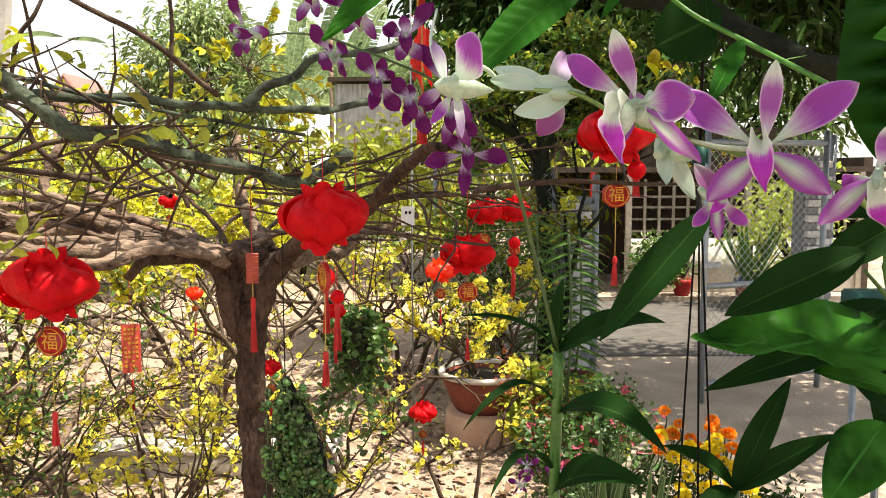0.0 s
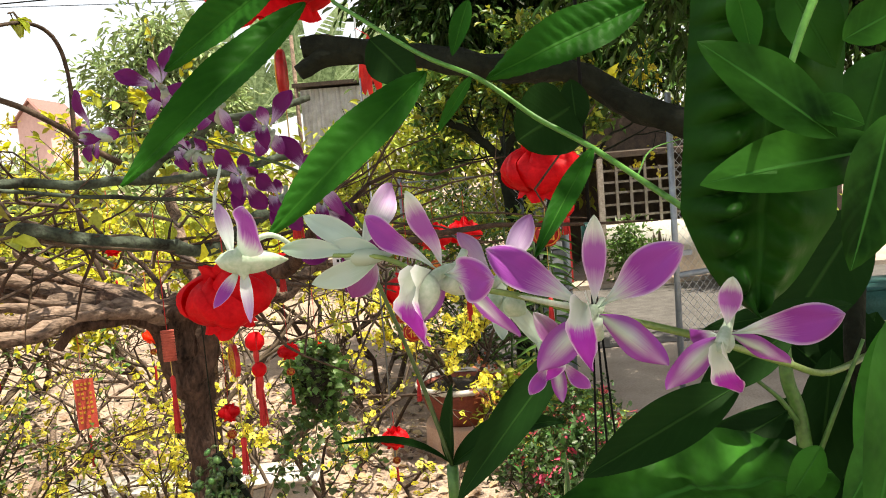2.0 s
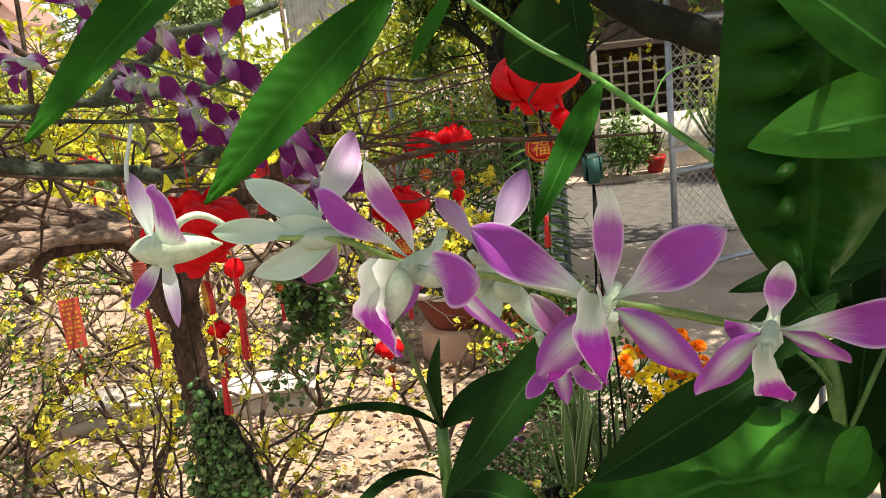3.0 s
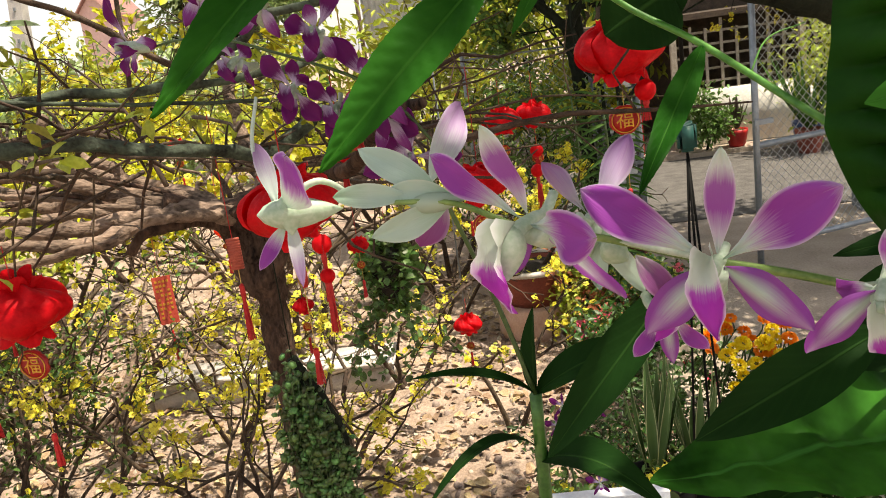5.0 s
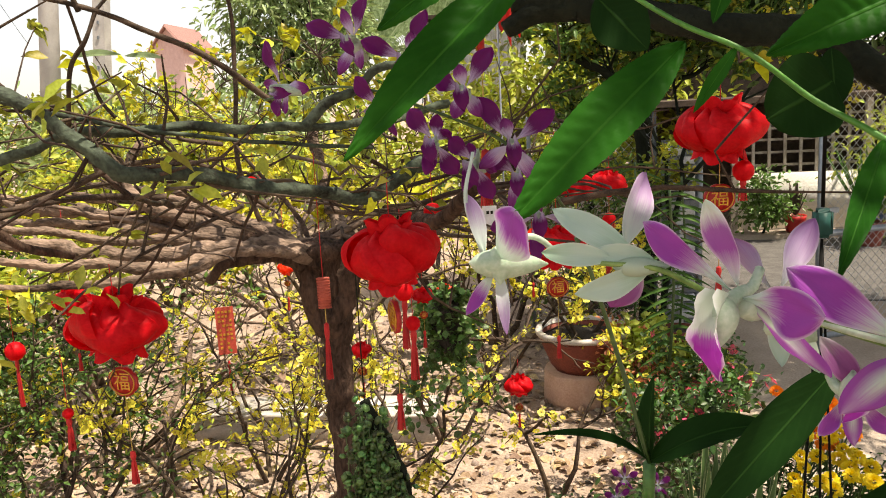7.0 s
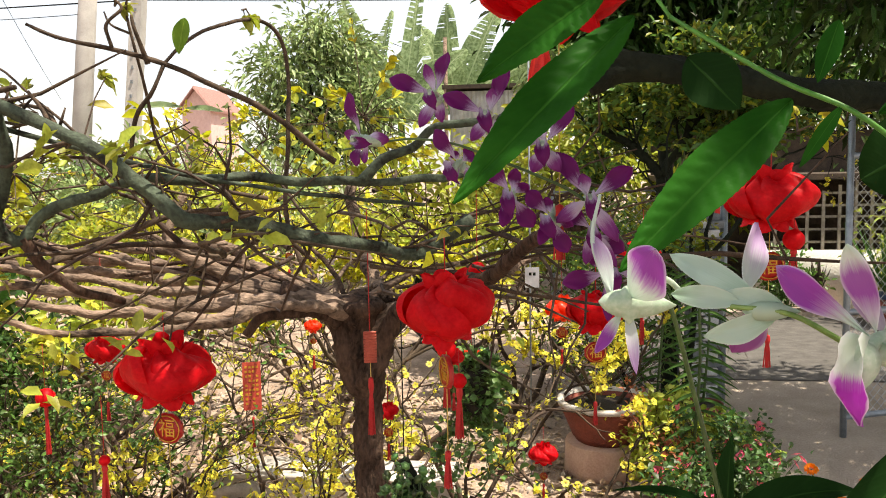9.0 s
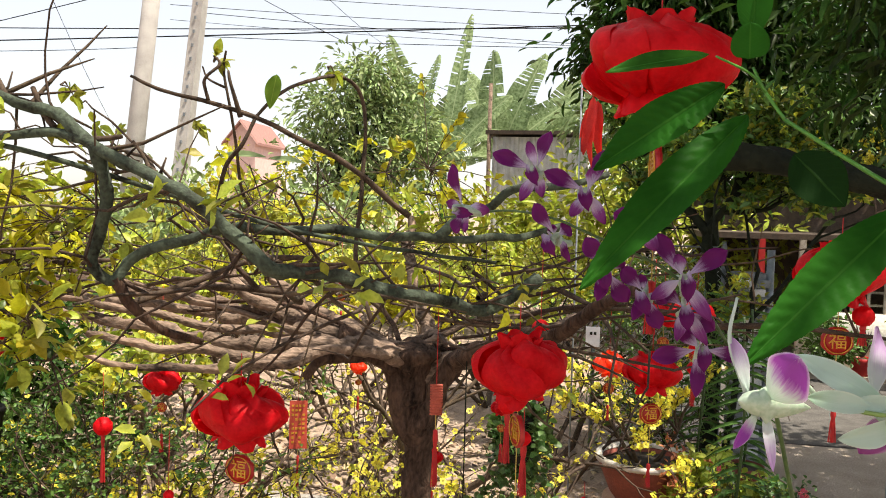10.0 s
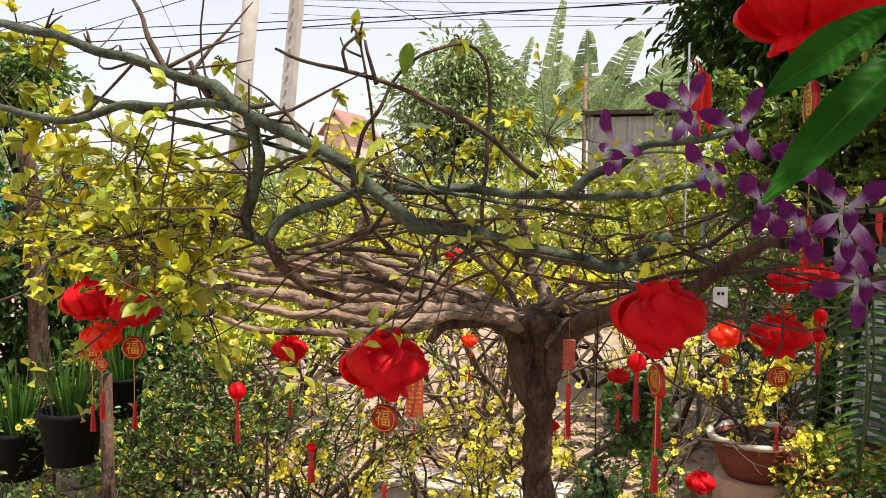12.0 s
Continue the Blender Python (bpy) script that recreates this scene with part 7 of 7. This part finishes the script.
def block_column(x, y, h, seed):
    c = thing("gate_column", "gate column faced with pale and grey blocks, steel post at its edge", "column", (x, y, 0), "gate columns")
    bm = bmesh.new()
    box(bm, (-0.095, -0.04, -0.05), (0.095, 0.14, h))
    part("core", bm, GREY_BLOCK, c, smooth=False)
    n = int(h / 0.056)
    for k in range(n):
        for j in range(2):
            off = 0.025 if k % 2 else -0.025
            b = new("block", BLOCK["pale" if (k + j) % 2 else "grey"])
            b.parent = c
            b.location = (-0.05 + 0.1 * j + off * 0.6, -0.045 if (k + j) % 2 else -0.036, 0.03 + k * 0.056)
    bar(c, (0.125, 0, -0.02), (0.125, 0, h + 0.15), 0.024, STEEL, "post")
    return c


block_column(0.915, 5.55, 1.27, 1)
block_column(2.72, 5.98, 1.55, 2)
fence = thing("wire_fence", "blue-grey wire mesh fence beside the gate column", "fence", (-0.05, 5.72, 0))
chain_link(fence, 0.85, 1.42, 0.06, 0.0022)
for k in range(2):
    bar(fence, (0.83 * k, 0, -0.03), (0.83 * k, 0, 1.46), 0.014, GREY_BLOCK, "post")
bar(fence, (0, 0, 1.42), (0.85, 0, 1.42), 0.006, GREY_BLOCK, "rail")

hut = thing("lane_hut", "low hut with white plaster wall, wooden lattice and brown roof", "hut", (2.05, 9.05, 0.07))
bm = bmesh.new()
box(bm, (0, 0, 0), (2.6, 0.14, 0.60))
bmesh.ops.bevel(bm, geom=bm.edges, offset=0.012, segments=2, affect="EDGES")
part("wall", bm, PLASTER, hut, "stained white plaster wall")
# added dark sheet that stands for the shade inside the hut
bm = bmesh.new()
box(bm, (-0.9, 1.6, 0), (2.6, 1.7, 1.9))
part("dark_interior_wall", bm, DARK_WOOD, hut, "added wall coloured dark for the shaded interior", smooth=False)
bm = bmesh.new()
box(bm, (2.6, 0, 0), (2.7, 1.7, 1.5))
part("side_wall", bm, DARK_WOOD, hut, smooth=False)
rng = random.Random(9)
for k in range(17):
    bm = bmesh.new()
    x = 0.03 + 0.16 * k
    box(bm, (x, 0.04, 0.60), (x + 0.028, 0.065, 1.22 + rng.uniform(0, 0.12)))
    part("slat", bm, LATTICE, hut, smooth=False)
for k in range(5):
    bm = bmesh.new()
    z = 0.68 + 0.125 * k + rng.uniform(-0.01, 0.01)
    box(bm, (0, 0.066, z), (2.6, 0.086, z + 0.024))
    part("slat", bm, LATTICE, hut, smooth=False)
bm = bmesh.new()
box(bm, (-1.0, -0.02, 1.34), (2.9, 1.9, 1.40))
part("roof", bm, DARK_WOOD, hut, "dark brown roof edge", smooth=False)
for x in (-0.42, -0.02, 1.3, 2.55):
    bm = bmesh.new()
    box(bm, (x, -0.03, -0.05), (x + 0.06, 0.03, 1.34))
    part("post", bm, DEEP_RED if x < -0.3 else LATTICE, hut, "faded red post" if x < -0.3 else "", smooth=False)

bowl_pot((2.62, 8.86, 0.07), 0.12, 0.2, "red plastic pot by the plaster wall", DEEP_RED, False)
strap_plant("dark_plant", "dark purple-leaved plant in a red pot", (2.62, 8.86, 0.25), 18, 0.34, 0.05, DARK_WOOD, 0.6, 5)
crown_tree("wall_shrub", "light green leafy shrub by the plaster wall", (2.28, 8.84, 0.07), (2.28, 8.8, 0.40), (0.25, 0.12, 0.28), 30, 40, GREEN_LEAF, 0.06, 65, 0.5, 0.1, 0.015, "bush", 0.07)
bowl_pot((3.25, 8.6, 0.02), 0.16, 0.3, "dark blue plastic pot by the lane", BLUE_POT, False)
strap_plant("palm_plant", "bushy palm with narrow arching leaves", (3.15, 8.3, 0.25), 40, 0.85, 0.04, STRAP_LEAF, 0.35, 6)
bowl_pot((3.15, 8.3, 0.0), 0.14, 0.28, "clay pot holding a palm", TERRACOTTA, False)
crown_tree("lane_bush", "yellow-green bush by the lane", (3.6, 8.5, 0), (3.6, 8.5, 0.85), (0.5, 0.3, 0.6), 40, 45, LIME_LEAF, 0.08, 66, 0.4, 0.3, 0.05, "bush", 0.12)

trough = thing("metal_trough", "dark teal metal trough on thin grey legs in the yard", "trough", (1.29, 2.40, 0))
for name, lo, hi, mat in (("tray", (0, 0, 0.985), (0.55, 0.22, 1.08), TEAL_POT), ("leg", (0.03, 0.02, -0.01), (0.05, 0.04, 0.983), STEEL), ("leg", (0.50, 0.02, -0.01), (0.52, 0.04, 0.983), STEEL), ("leg", (0.03, 0.18, -0.01), (0.05, 0.20, 0.983), STEEL), ("leg", (0.50, 0.18, -0.01), (0.52, 0.20, 0.983), STEEL)):
    bm = bmesh.new()
    box(bm, lo, hi)
    bmesh.ops.bevel(bm, geom=bm.edges, offset=0.006, segments=2, affect="EDGES")
    part(name, bm, mat, trough)

# green hook box with three wires in front of the yard
hook = thing("planter_hanger", "dark green hanger with three black wires", "hanger", (0.258, 0.817, 1.487))
bm = bmesh.new()
box(bm, (-0.0075, -0.006, -0.013), (0.0075, 0.006, 0.011))
bmesh.ops.bevel(bm, geom=bm.edges, offset=0.003, segments=2, affect="EDGES")
part("cap", bm, TEAL_POT, hook)
bar(hook, (0, 0, 0.012), (0, 0, 0.26), 0.0016, BLACK, "rod")
for x, y in ((-0.012, 0.0), (0.004, -0.012), (0.024, 0.008)):
    bar(hook, (0, 0, -0.014), (x * 1.6, y * 1.6, -0.55), 0.0011, BLACK, "wire")
bm = bmesh.new()
lathe(bm, [(0.001, -0.72), (0.045, -0.72), (0.06, -0.55), (0.056, -0.55), (0.042, -0.70), (0.001, -0.70)], 20)
part("pot", bm, BLACK, hook, "black hanging pot")

# ---- hanging planters beside the path of bushes ----
post = thing("wooden_post", "thin dark wooden post beside the black planters", "post", (-1.84, 2.08, 0))
bm = bmesh.new()
tube(bm, [(0, 0, -0.03), (0.005, 0, 0.5), (0, 0, 1.02)], 0.022, 0.019, 8, 0.25)
part("stake", bm, BARK, post)
for at, w, h, label in (((-1.998, 2.111, 0.803), 0.19, 0.17, "black plastic planter full of grassy orchid leaves"), ((-2.243, 2.136, 0.716), 0.19, 0.16, "black plastic planter with thin leaves"), ((-2.044, 2.415, 0.855), 0.14, 0.14, "small black hanging planter")):
    pl = thing("black_planter", label, "planter", at, "black planters")
    bm = bmesh.new()
    lathe(bm, [(0.001, -h / 2), (w * 0.40, -h / 2), (w * 0.5, h * 0.38), (w * 0.53, h * 0.40), (w * 0.53, h / 2), (w * 0.47, h / 2), (w * 0.44, h * 0.3), (0.001, h * 0.3)], 22)
    part("pot", bm, BLACK, pl)
    for k in range(3):
        a = 2 * math.pi * k / 3
        bar(pl, (w * 0.5 * math.cos(a), w * 0.5 * math.sin(a), h / 2), (0, 0, h / 2 + 0.55), 0.001, BLACK, "wire")
    strap_plant("grass_orchid", "grassy green orchid leaves growing from a black planter", Vector(at) + Vector((0, 0, h * 0.3)), 70, 0.27, 0.0085, GRASS_LEAF, 0.5, int(w * 1000) + int(at[0] * 100))
bm = bmesh.new()
tube(bm, smooth_line([(-2.50, 2.5, -0.05), (-2.48, 2.5, 0.6), (-2.47, 2.48, 1.27), (-2.52, 2.5, 1.75)], 5), 0.045, 0.030, 12, 0.5)
tagged(part("old_trunk", bm, BARK), "old brown tree trunk standing at the planters", "trunk")
bm = bmesh.new()
rows = []
for i in range(9):
    rows.append([bm.verts.new((-4.4 + 0.11 * i, 4.2 + 0.04 * math.sin(i * 1.3) + 0.03 * math.sin(j * 2), 1.25 + 0.075 * j - 0.02 * math.sin(i))) for j in range(6)])
for a, b in zip(rows, rows[1:]):
    for k in range(5):
        bm.faces.new((a[k], a[k + 1], b[k + 1], b[k]))
tagged(part("shade_net", bm, TEAL_NET), "patch of teal green shade netting behind leaves", "netting")

# small white card on a twig
card = thing("white_card", "small white plastic card charm hanging in the tree", "charm", (-0.072, 1.72, 1.372))
bm = bmesh.new()
box(bm, (-0.014, -0.001, -0.02), (0.014, 0.001, 0.02))
part("card", bm, WHITE_PLASTIC, card, smooth=False)
rod("cord", (0, 0, 0.02), (0, 0, 0.09), 0.0006, DARK_BARK, card)
bm = bmesh.new()
box(bm, (-0.006, -0.002, 0.004), (-0.001, -0.001, 0.010))
box(bm, (0.002, -0.002, 0.004), (0.007, -0.001, 0.010))
part("print", bm, DARK_BARK, card, smooth=False)

# ---- far: banana plants, shed, house, poles, cables ----


def banana_plant(at, height, fan, seed):
    """Stout stalk and a fan of broad torn leaves; fan: (lean to the side in degrees, length, width)."""
    rng = random.Random(seed)
    ob = thing("banana_plant", "tall banana plant with broad torn pale green leaves", "plant", (at[0], at[1], 0), "banana plants")
    bm = bmesh.new()
    tube(bm, smooth_line([(0, 0, -0.05), (0.03, 0, height * 0.5), (0, 0, height)], 4), 0.11, 0.07, 9)
    part("stalk", bm, VINE_STEM, ob)
    base = Vector((0, 0, height - 0.05))
    for lean, length, width in fan:
        a = radians(lean)
        d = Vector((math.sin(a), rng.uniform(-0.25, 0.25), math.cos(a))).normalized()
        bm = bmesh.new()
        sheet(bm, base, base + d * length, width * 1.35, (rng.gauss(0, 0.5), -1, 0.3 + 0.9 * abs(math.sin(a))), 0.16, 0.10, 0.08, 0.75, 120, 8, rng.uniform(-0.3, 0.3), blunt=0.5)
        # wind tears: whole cross strips drop out on either side of the midrib
        faces = list(bm.faces)
        for i in range(10, 119):
            if rng.random() < 0.34:
                half = range(0, 3) if rng.random() < 0.5 else range(5, 8)
                for k in half:
                    bm.faces.remove(faces[i * 8 + k])
        part("leaf", bm, BANANA_LEAF, ob)
        bm = bmesh.new()
        tube(bm, [base, base + d * length * 0.5, base + d * length * 0.95], 0.025, 0.008, 5)
        part("midrib", bm, VINE_STEM, ob)
    return ob


banana_plant((-3.756, 17.182, 0.926), 2.7, ((-14, 2.7, 0.42), (6, 2.4, 0.36), (-30, 2.3, 0.45), (30, 2.2, 0.5), (-48, 1.9, 0.5), (68, 1.9, 0.5)), 1)
banana_plant((-3.201, 16.826, 0.947), 2.6, ((7, 3.4, 0.27), (-26, 2.2, 0.5), (44, 2.0, 0.55), (80, 1.8, 0.5)), 2)
banana_plant((-2.188, 18.175, 0.917), 2.9, ((-4, 2.3, 0.50), (22, 2.5, 0.55), (-24, 2.2, 0.5), (-50, 1.9, 0.5), (52, 2.3, 0.55), (82, 1.9, 0.5)), 3)
banana_plant((-1.447, 18.919, 0.904), 3.0, ((48, 3.0, 0.62), (28, 2.3, 0.55), (-16, 1.7, 0.5), (74, 2.4, 0.55), (-44, 2.0, 0.5), (-68, 2.0, 0.5)), 4)

shed = thing("metal_shed", "small shed of grey corrugated sheet metal with flat roof", "shed", (-2.0, 15.4, 0))
bm = bmesh.new()
n = 60
top = [bm.verts.new((0.03 * k, 0.015 * math.sin(k * 1.9), 3.02)) for k in range(n)]
low = [bm.verts.new((0.03 * k, 0.015 * math.sin(k * 1.9), 0)) for k in range(n)]
for k in range(n - 1):
    bm.faces.new((low[k], low[k + 1], top[k + 1], top[k]))
part("wall", bm, CORRUGATED, shed, "corrugated metal wall", smooth=False)
bm = bmesh.new()
box(bm, (0, 0.05, 0), (1.78, 2.2, 3.0))
part("body", bm, CORRUGATED, shed, smooth=False)
bm = bmesh.new()
box(bm, (-0.12, -0.15, 3.06), (1.95, 2.4, 3.13))
part("roof", bm, DARK_WOOD, shed, "dark roof edge", smooth=False)
bm = bmesh.new()
tube(bm, [(-0.06, -0.1, -0.05), (-0.05, -0.1, 4.0)], 0.042, 0.036, 8)
part("post", bm, PALE_BARK, shed, "tan bamboo post")

house = thing("far_house", "distant pink house with red gable roof", "house", (-16.706, 36.740, -0.508))
house.location.z, house.scale = 0, (0.66, 0.66, 1.0)
bm = bmesh.new()
v = [bm.verts.new(p) for p in ((-1.05, 0, 0), (1.05, 0, 0), (1.05, 0, 4.7), (0, 0, 5.5), (-1.05, 0, 4.7), (-1.05, 5, 0), (1.05, 5, 0), (1.05, 5, 4.7), (0, 5, 5.5), (-1.05, 5, 4.7))]
for f in ((0, 1, 2, 3, 4), (9, 8, 7, 6, 5), (1, 6, 7, 2), (5, 0, 4, 9)):
    bm.faces.new([v[i] for i in f])
part("wall", bm, HOUSE_PINK, house, "pink painted wall", smooth=False)
for s in (-1, 1):
    bm = bmesh.new()
    a, b = (0, -0.3, 5.66), (1.4 * s, -0.3, 4.55)
    vs = [bm.verts.new(p) for p in (a, b, (b[0], 5.3, b[2]), (0, 5.3, a[2]), (0, -0.4, a[2] - 0.12), (b[0], -0.4, b[2] - 0.12), (b[0], 5.3, b[2] - 0.12), (0, 5.3, a[2] - 0.12))]
    for f in ((0, 1, 2, 3), (7, 6, 5, 4), (0, 4, 5, 1), (1, 5, 6, 2), (2, 6, 7, 3)):
        bm.faces.new([vs[i] for i in f])
    part("roof", bm, ROOF_RED, house, "red tiled roof slope", smooth=False)


def utility_pole(foot, top, r0, r1, label, square=False):
    p = thing("utility_pole", label, "pole", foot, "utility poles")
    d = Vector(top) - Vector(foot)
    bm = bmesh.new()
    tube(bm, [(0, 0, -0.1), d * 0.5, d], r0, r1, 4 if square else 16)
    part("shaft", bm, POLE, p, smooth=not square)
    if square:
        # darker boxes on the face paint the shade inside the pole's holes
        for k in range(22):
            q = d * (0.30 + 0.032 * k)
            bm = bmesh.new()
            box(bm, (q.x - 0.016, q.y - r0 * 0.78, q.z - 0.026), (q.x + 0.016, q.y - r0 * 0.66, q.z + 0.026))
            part("recess_shade", bm, GREY_BLOCK, p, smooth=False)
    for h in (0.86, 0.92):
        q = d * h
        bm = bmesh.new()
        box(bm, (q.x - 0.7, q.y - 0.05, q.z - 0.05), (q.x + 0.7, q.y + 0.05, q.z + 0.05))
        part("crossarm", bm, STEEL, p, smooth=False)
    return p


utility_pole((-7.75, 12.26, 0.00), (-7.30, 12.89, 7.20), 0.165, 0.13, "tall round concrete utility pole")
utility_pole((-7.00, 12.48, 0.00), (-6.54, 13.12, 7.20), 0.155, 0.12, "tall square concrete utility pole with recesses", True)


def cable(a, b, sag, r=0.008):
    c = thing("overhead_cable", "black overhead cable strung between the poles", "cable", a, "overhead cables")
    d = Vector(b) - Vector(a)
    bm = bmesh.new()
    tube(bm, [d * (k / 14) + Vector((0, 0, -sag * 4 * (k / 14) * (1 - k / 14))) for k in range(15)], r, r, 5)
    part("wire", bm, BLACK, c)
    return c


for a, b, sag, r in (
    ((-15.483, 10.965, 3.914), (7.146, 16.235, 5.398), 0.05, 0.011), ((-15.498, 10.975, 4.301), (7.153, 16.230, 5.205), 0.10, 0.009),
    ((-7.228, 12.927, 5.578), (7.155, 16.229, 5.156), 0.05, 0.014), ((-6.091, 13.186, 5.517), (7.150, 16.233, 5.301), 0.1, 0.008),
    ((-14.516, 11.167, 3.314), (-6.847, 13.011, 5.493), 0.05, 0.008), ((-14.530, 11.177, 3.701), (-7.239, 12.934, 5.869), 0.05, 0.008),
    ((-15.269, 10.812, 4.024), (-7.541, 12.600, 4.170), 0.12, 0.006), ((-6.950, 13.202, 5.745), (-3.151, 19.984, 4.316), 0.1, 0.006),
    ((-6.712, 13.005, 4.431), (8.206, 18.529, 5.275), 0.15, 0.006), ((-6.632, 13.037, 4.821), (9.260, 20.827, 5.297), 0.15, 0.006),
    ((-7.228, 12.927, 5.650), (7.155, 16.229, 5.215), 0.08, 0.010), ((-7.228, 12.927, 5.740), (7.155, 16.229, 5.240), 0.14, 0.008), ((-7.228, 12.927, 5.500), (7.155, 16.229, 5.120), 0.03, 0.008),
    ((-7.228, 12.927, 5.200), (7.155, 16.229, 5.080), 0.10, 0.005), ((-7.228, 12.927, 4.950), (7.155, 16.229, 5.000), 0.16, 0.005), ((-7.228, 12.927, 4.700), (7.155, 16.229, 4.720), 0.20, 0.004),
    ((-5.223, 13.599, 5.701), (-5.086, 19.579, 5.502), 0.1, 0.005), ((-9.336, 12.338, 5.579), (-11.487, 18.028, 3.362), 0.1, 0.005)):
    cable(a, b, sag, r)

# long red banner hung by the shed
ban = thing("red_streamer", "long narrow red festive streamer hanging in the trees", "streamer", (-0.100, 4.241, 2.203))
for k, (x, z, L) in enumerate(((0, 0, 0.36), (0.02, -0.02, 0.30), (-0.02, -0.05, 0.24))):
    bm = bmesh.new()
    sheet(bm, (x, 0.01 * k, z), (x * 2.2, 0.01 * k, z - L), 0.055, (0.3 * (k - 1), -1, 0), 0.05, 0.3, 0.12, 0.8, 14, 4, 0.8, blunt=0.5)
    part("ribbon", bm, CLOTH_RED, ban)
rod("cord", (0, 0, 0), (-0.06, 0, 0.04), 0.002, THREAD, ban)
rod("pole", (-0.06, 0.01, -ban.location.z - 0.03), (-0.06, 0.01, 0.12), 0.005, GREY_BLOCK, ban, "thin grey pole")


# ---- larger bright leaves at the limb ends ----
def leaf_cluster(centre, n, size, mat, seed, spread=0.05, label="spray of fresh yellow-green leaves on the limb end"):
    rng, size = random.Random(seed), min(size, 0.046)
    ob = thing("leaf_spray", label, "leaves", centre, "leaf sprays")
    bm = bmesh.new()
    leaves = []
    for k in range(max(2, n // 5)):
        d = Vector((rng.gauss(0, 1), rng.gauss(0, 1), rng.gauss(0, 0.8))).normalized()
        e = d * spread * rng.uniform(0.5, 1.6)
        tube(bm, [(0, 0, 0), e * 0.5 + Vector((0, 0, 0.008)), e], 0.0016, 0.0009, 4, cap=False)
        for _ in range(5):
            leaves.append(turned(rng, e * rng.uniform(0.7, 1.05), size * rng.uniform(0.6, 1.2), 0.2, 0.55, d))
    part("twig", bm, TWIG, ob)
    many("foliage", FINE_LEAF_V, FINE_LEAF_F, leaves, mat, ob)["kind"] = "stuff"
    return ob


rng = random.Random(405)
for k in range(24):  # over the limb ends by the planters
    x = -0.9 - 0.78 * (k + rng.random()) / 24
    at = (x, 1.13 + (-0.9 - x) * 0.5 + rng.uniform(0, 0.22), 1.42 + 0.24 * rng.random())
    leaf_cluster(at, rng.randint(40, 95), rng.uniform(0.026, 0.034), GOLD_LEAF if k % 2 else YOUNG_LEAF, 410 + k, rng.uniform(0.07, 0.12))
for k in range(15):  # on the far side of the trained tree
    at = (-1.5 + 1.15 * (k + rng.random()) / 15, rng.uniform(2.0, 2.85), rng.uniform(1.36, 1.72))
    leaf_cluster(at, rng.randint(40, 80), 0.034, GOLD_LEAF if k % 2 else YOUNG_LEAF, 440 + k, rng.uniform(0.10, 0.16))
for k, (at, n, size, mat, reach) in enumerate((
    ((-0.865, 1.169, 1.787), 14, 0.030, YOUNG_LEAF, 0.03), ((-0.910, 1.140, 1.718), 20, 0.030, YOUNG_LEAF, 0.04), ((-0.923, 1.169, 1.434), 45, 0.024, GOLD_LEAF, 0.06), ((-0.956, 1.055, 1.435), 30, 0.020, GREEN_LEAF, 0.06),
    ((-0.572, 1.524, 1.874), 16, 0.030, YOUNG_LEAF, 0.03), ((-0.686, 1.300, 1.843), 8, 0.025, YOUNG_LEAF, 0.02), ((0.436, 1.512, 1.653), 14, 0.034, GOLD_LEAF, 0.03), ((0.284, 1.222, 1.628), 12, 0.030, GOLD_LEAF, 0.025))):
    leaf_cluster(at, n, size, mat, 460 + k, reach)

for k, at in enumerate(((-1.43, 1.35, 1.91), (-1.40, 1.35, 1.86), (-1.498, 1.4, 1.796), (-1.35, 1.35, 1.70), (-1.491, 1.45, 1.67), (-1.167, 1.3, 1.668), (-1.318, 1.4, 1.585), (-1.131, 1.35, 1.617), (-1.574, 1.5, 1.534), (-1.047, 1.3, 1.533), (-1.408, 1.45, 1.464), (-1.212, 1.4, 1.483), (-0.9, 1.15, 1.428), (-0.921, 1.12, 1.404), (-0.902, 1.2, 1.366), (-1.11, 1.3, 1.427))):  # fresh growth over the far limb end
    leaf_cluster(at, 30 + 7 * (k % 4), 0.040, (GOLD_LEAF, YOUNG_LEAF, YOUNG_LEAF)[k % 3], 480 + k, 0.055)

# single broad pale leaves on the bare twig
lone = thing("lone_leaf", "single broad pale green leaf hanging from a bare twig", "leaf", (0, 0, 0))
blade(lone, (-0.605, 1.365, 1.834), (-0.606, 1.340, 1.774), 0.026, (0.2, -1, 0.0), FRESH_LEAF, 0.1, 0.2)
lone = thing("lone_leaf", "pair of broad pale green leaves on a twig", "leaf", (0, 0, 0))
blade(lone, (-0.758, 1.468, 1.704), (-0.661, 1.461, 1.703), 0.020, (0.0, -0.6, 0.8), BANANA_LEAF, 0.1, 0.2)
blade(lone, (-0.666, 1.481, 1.702), (-0.590, 1.471, 1.693), 0.016, (0.0, -0.6, 0.8), BANANA_LEAF, 0.1, 0.2)
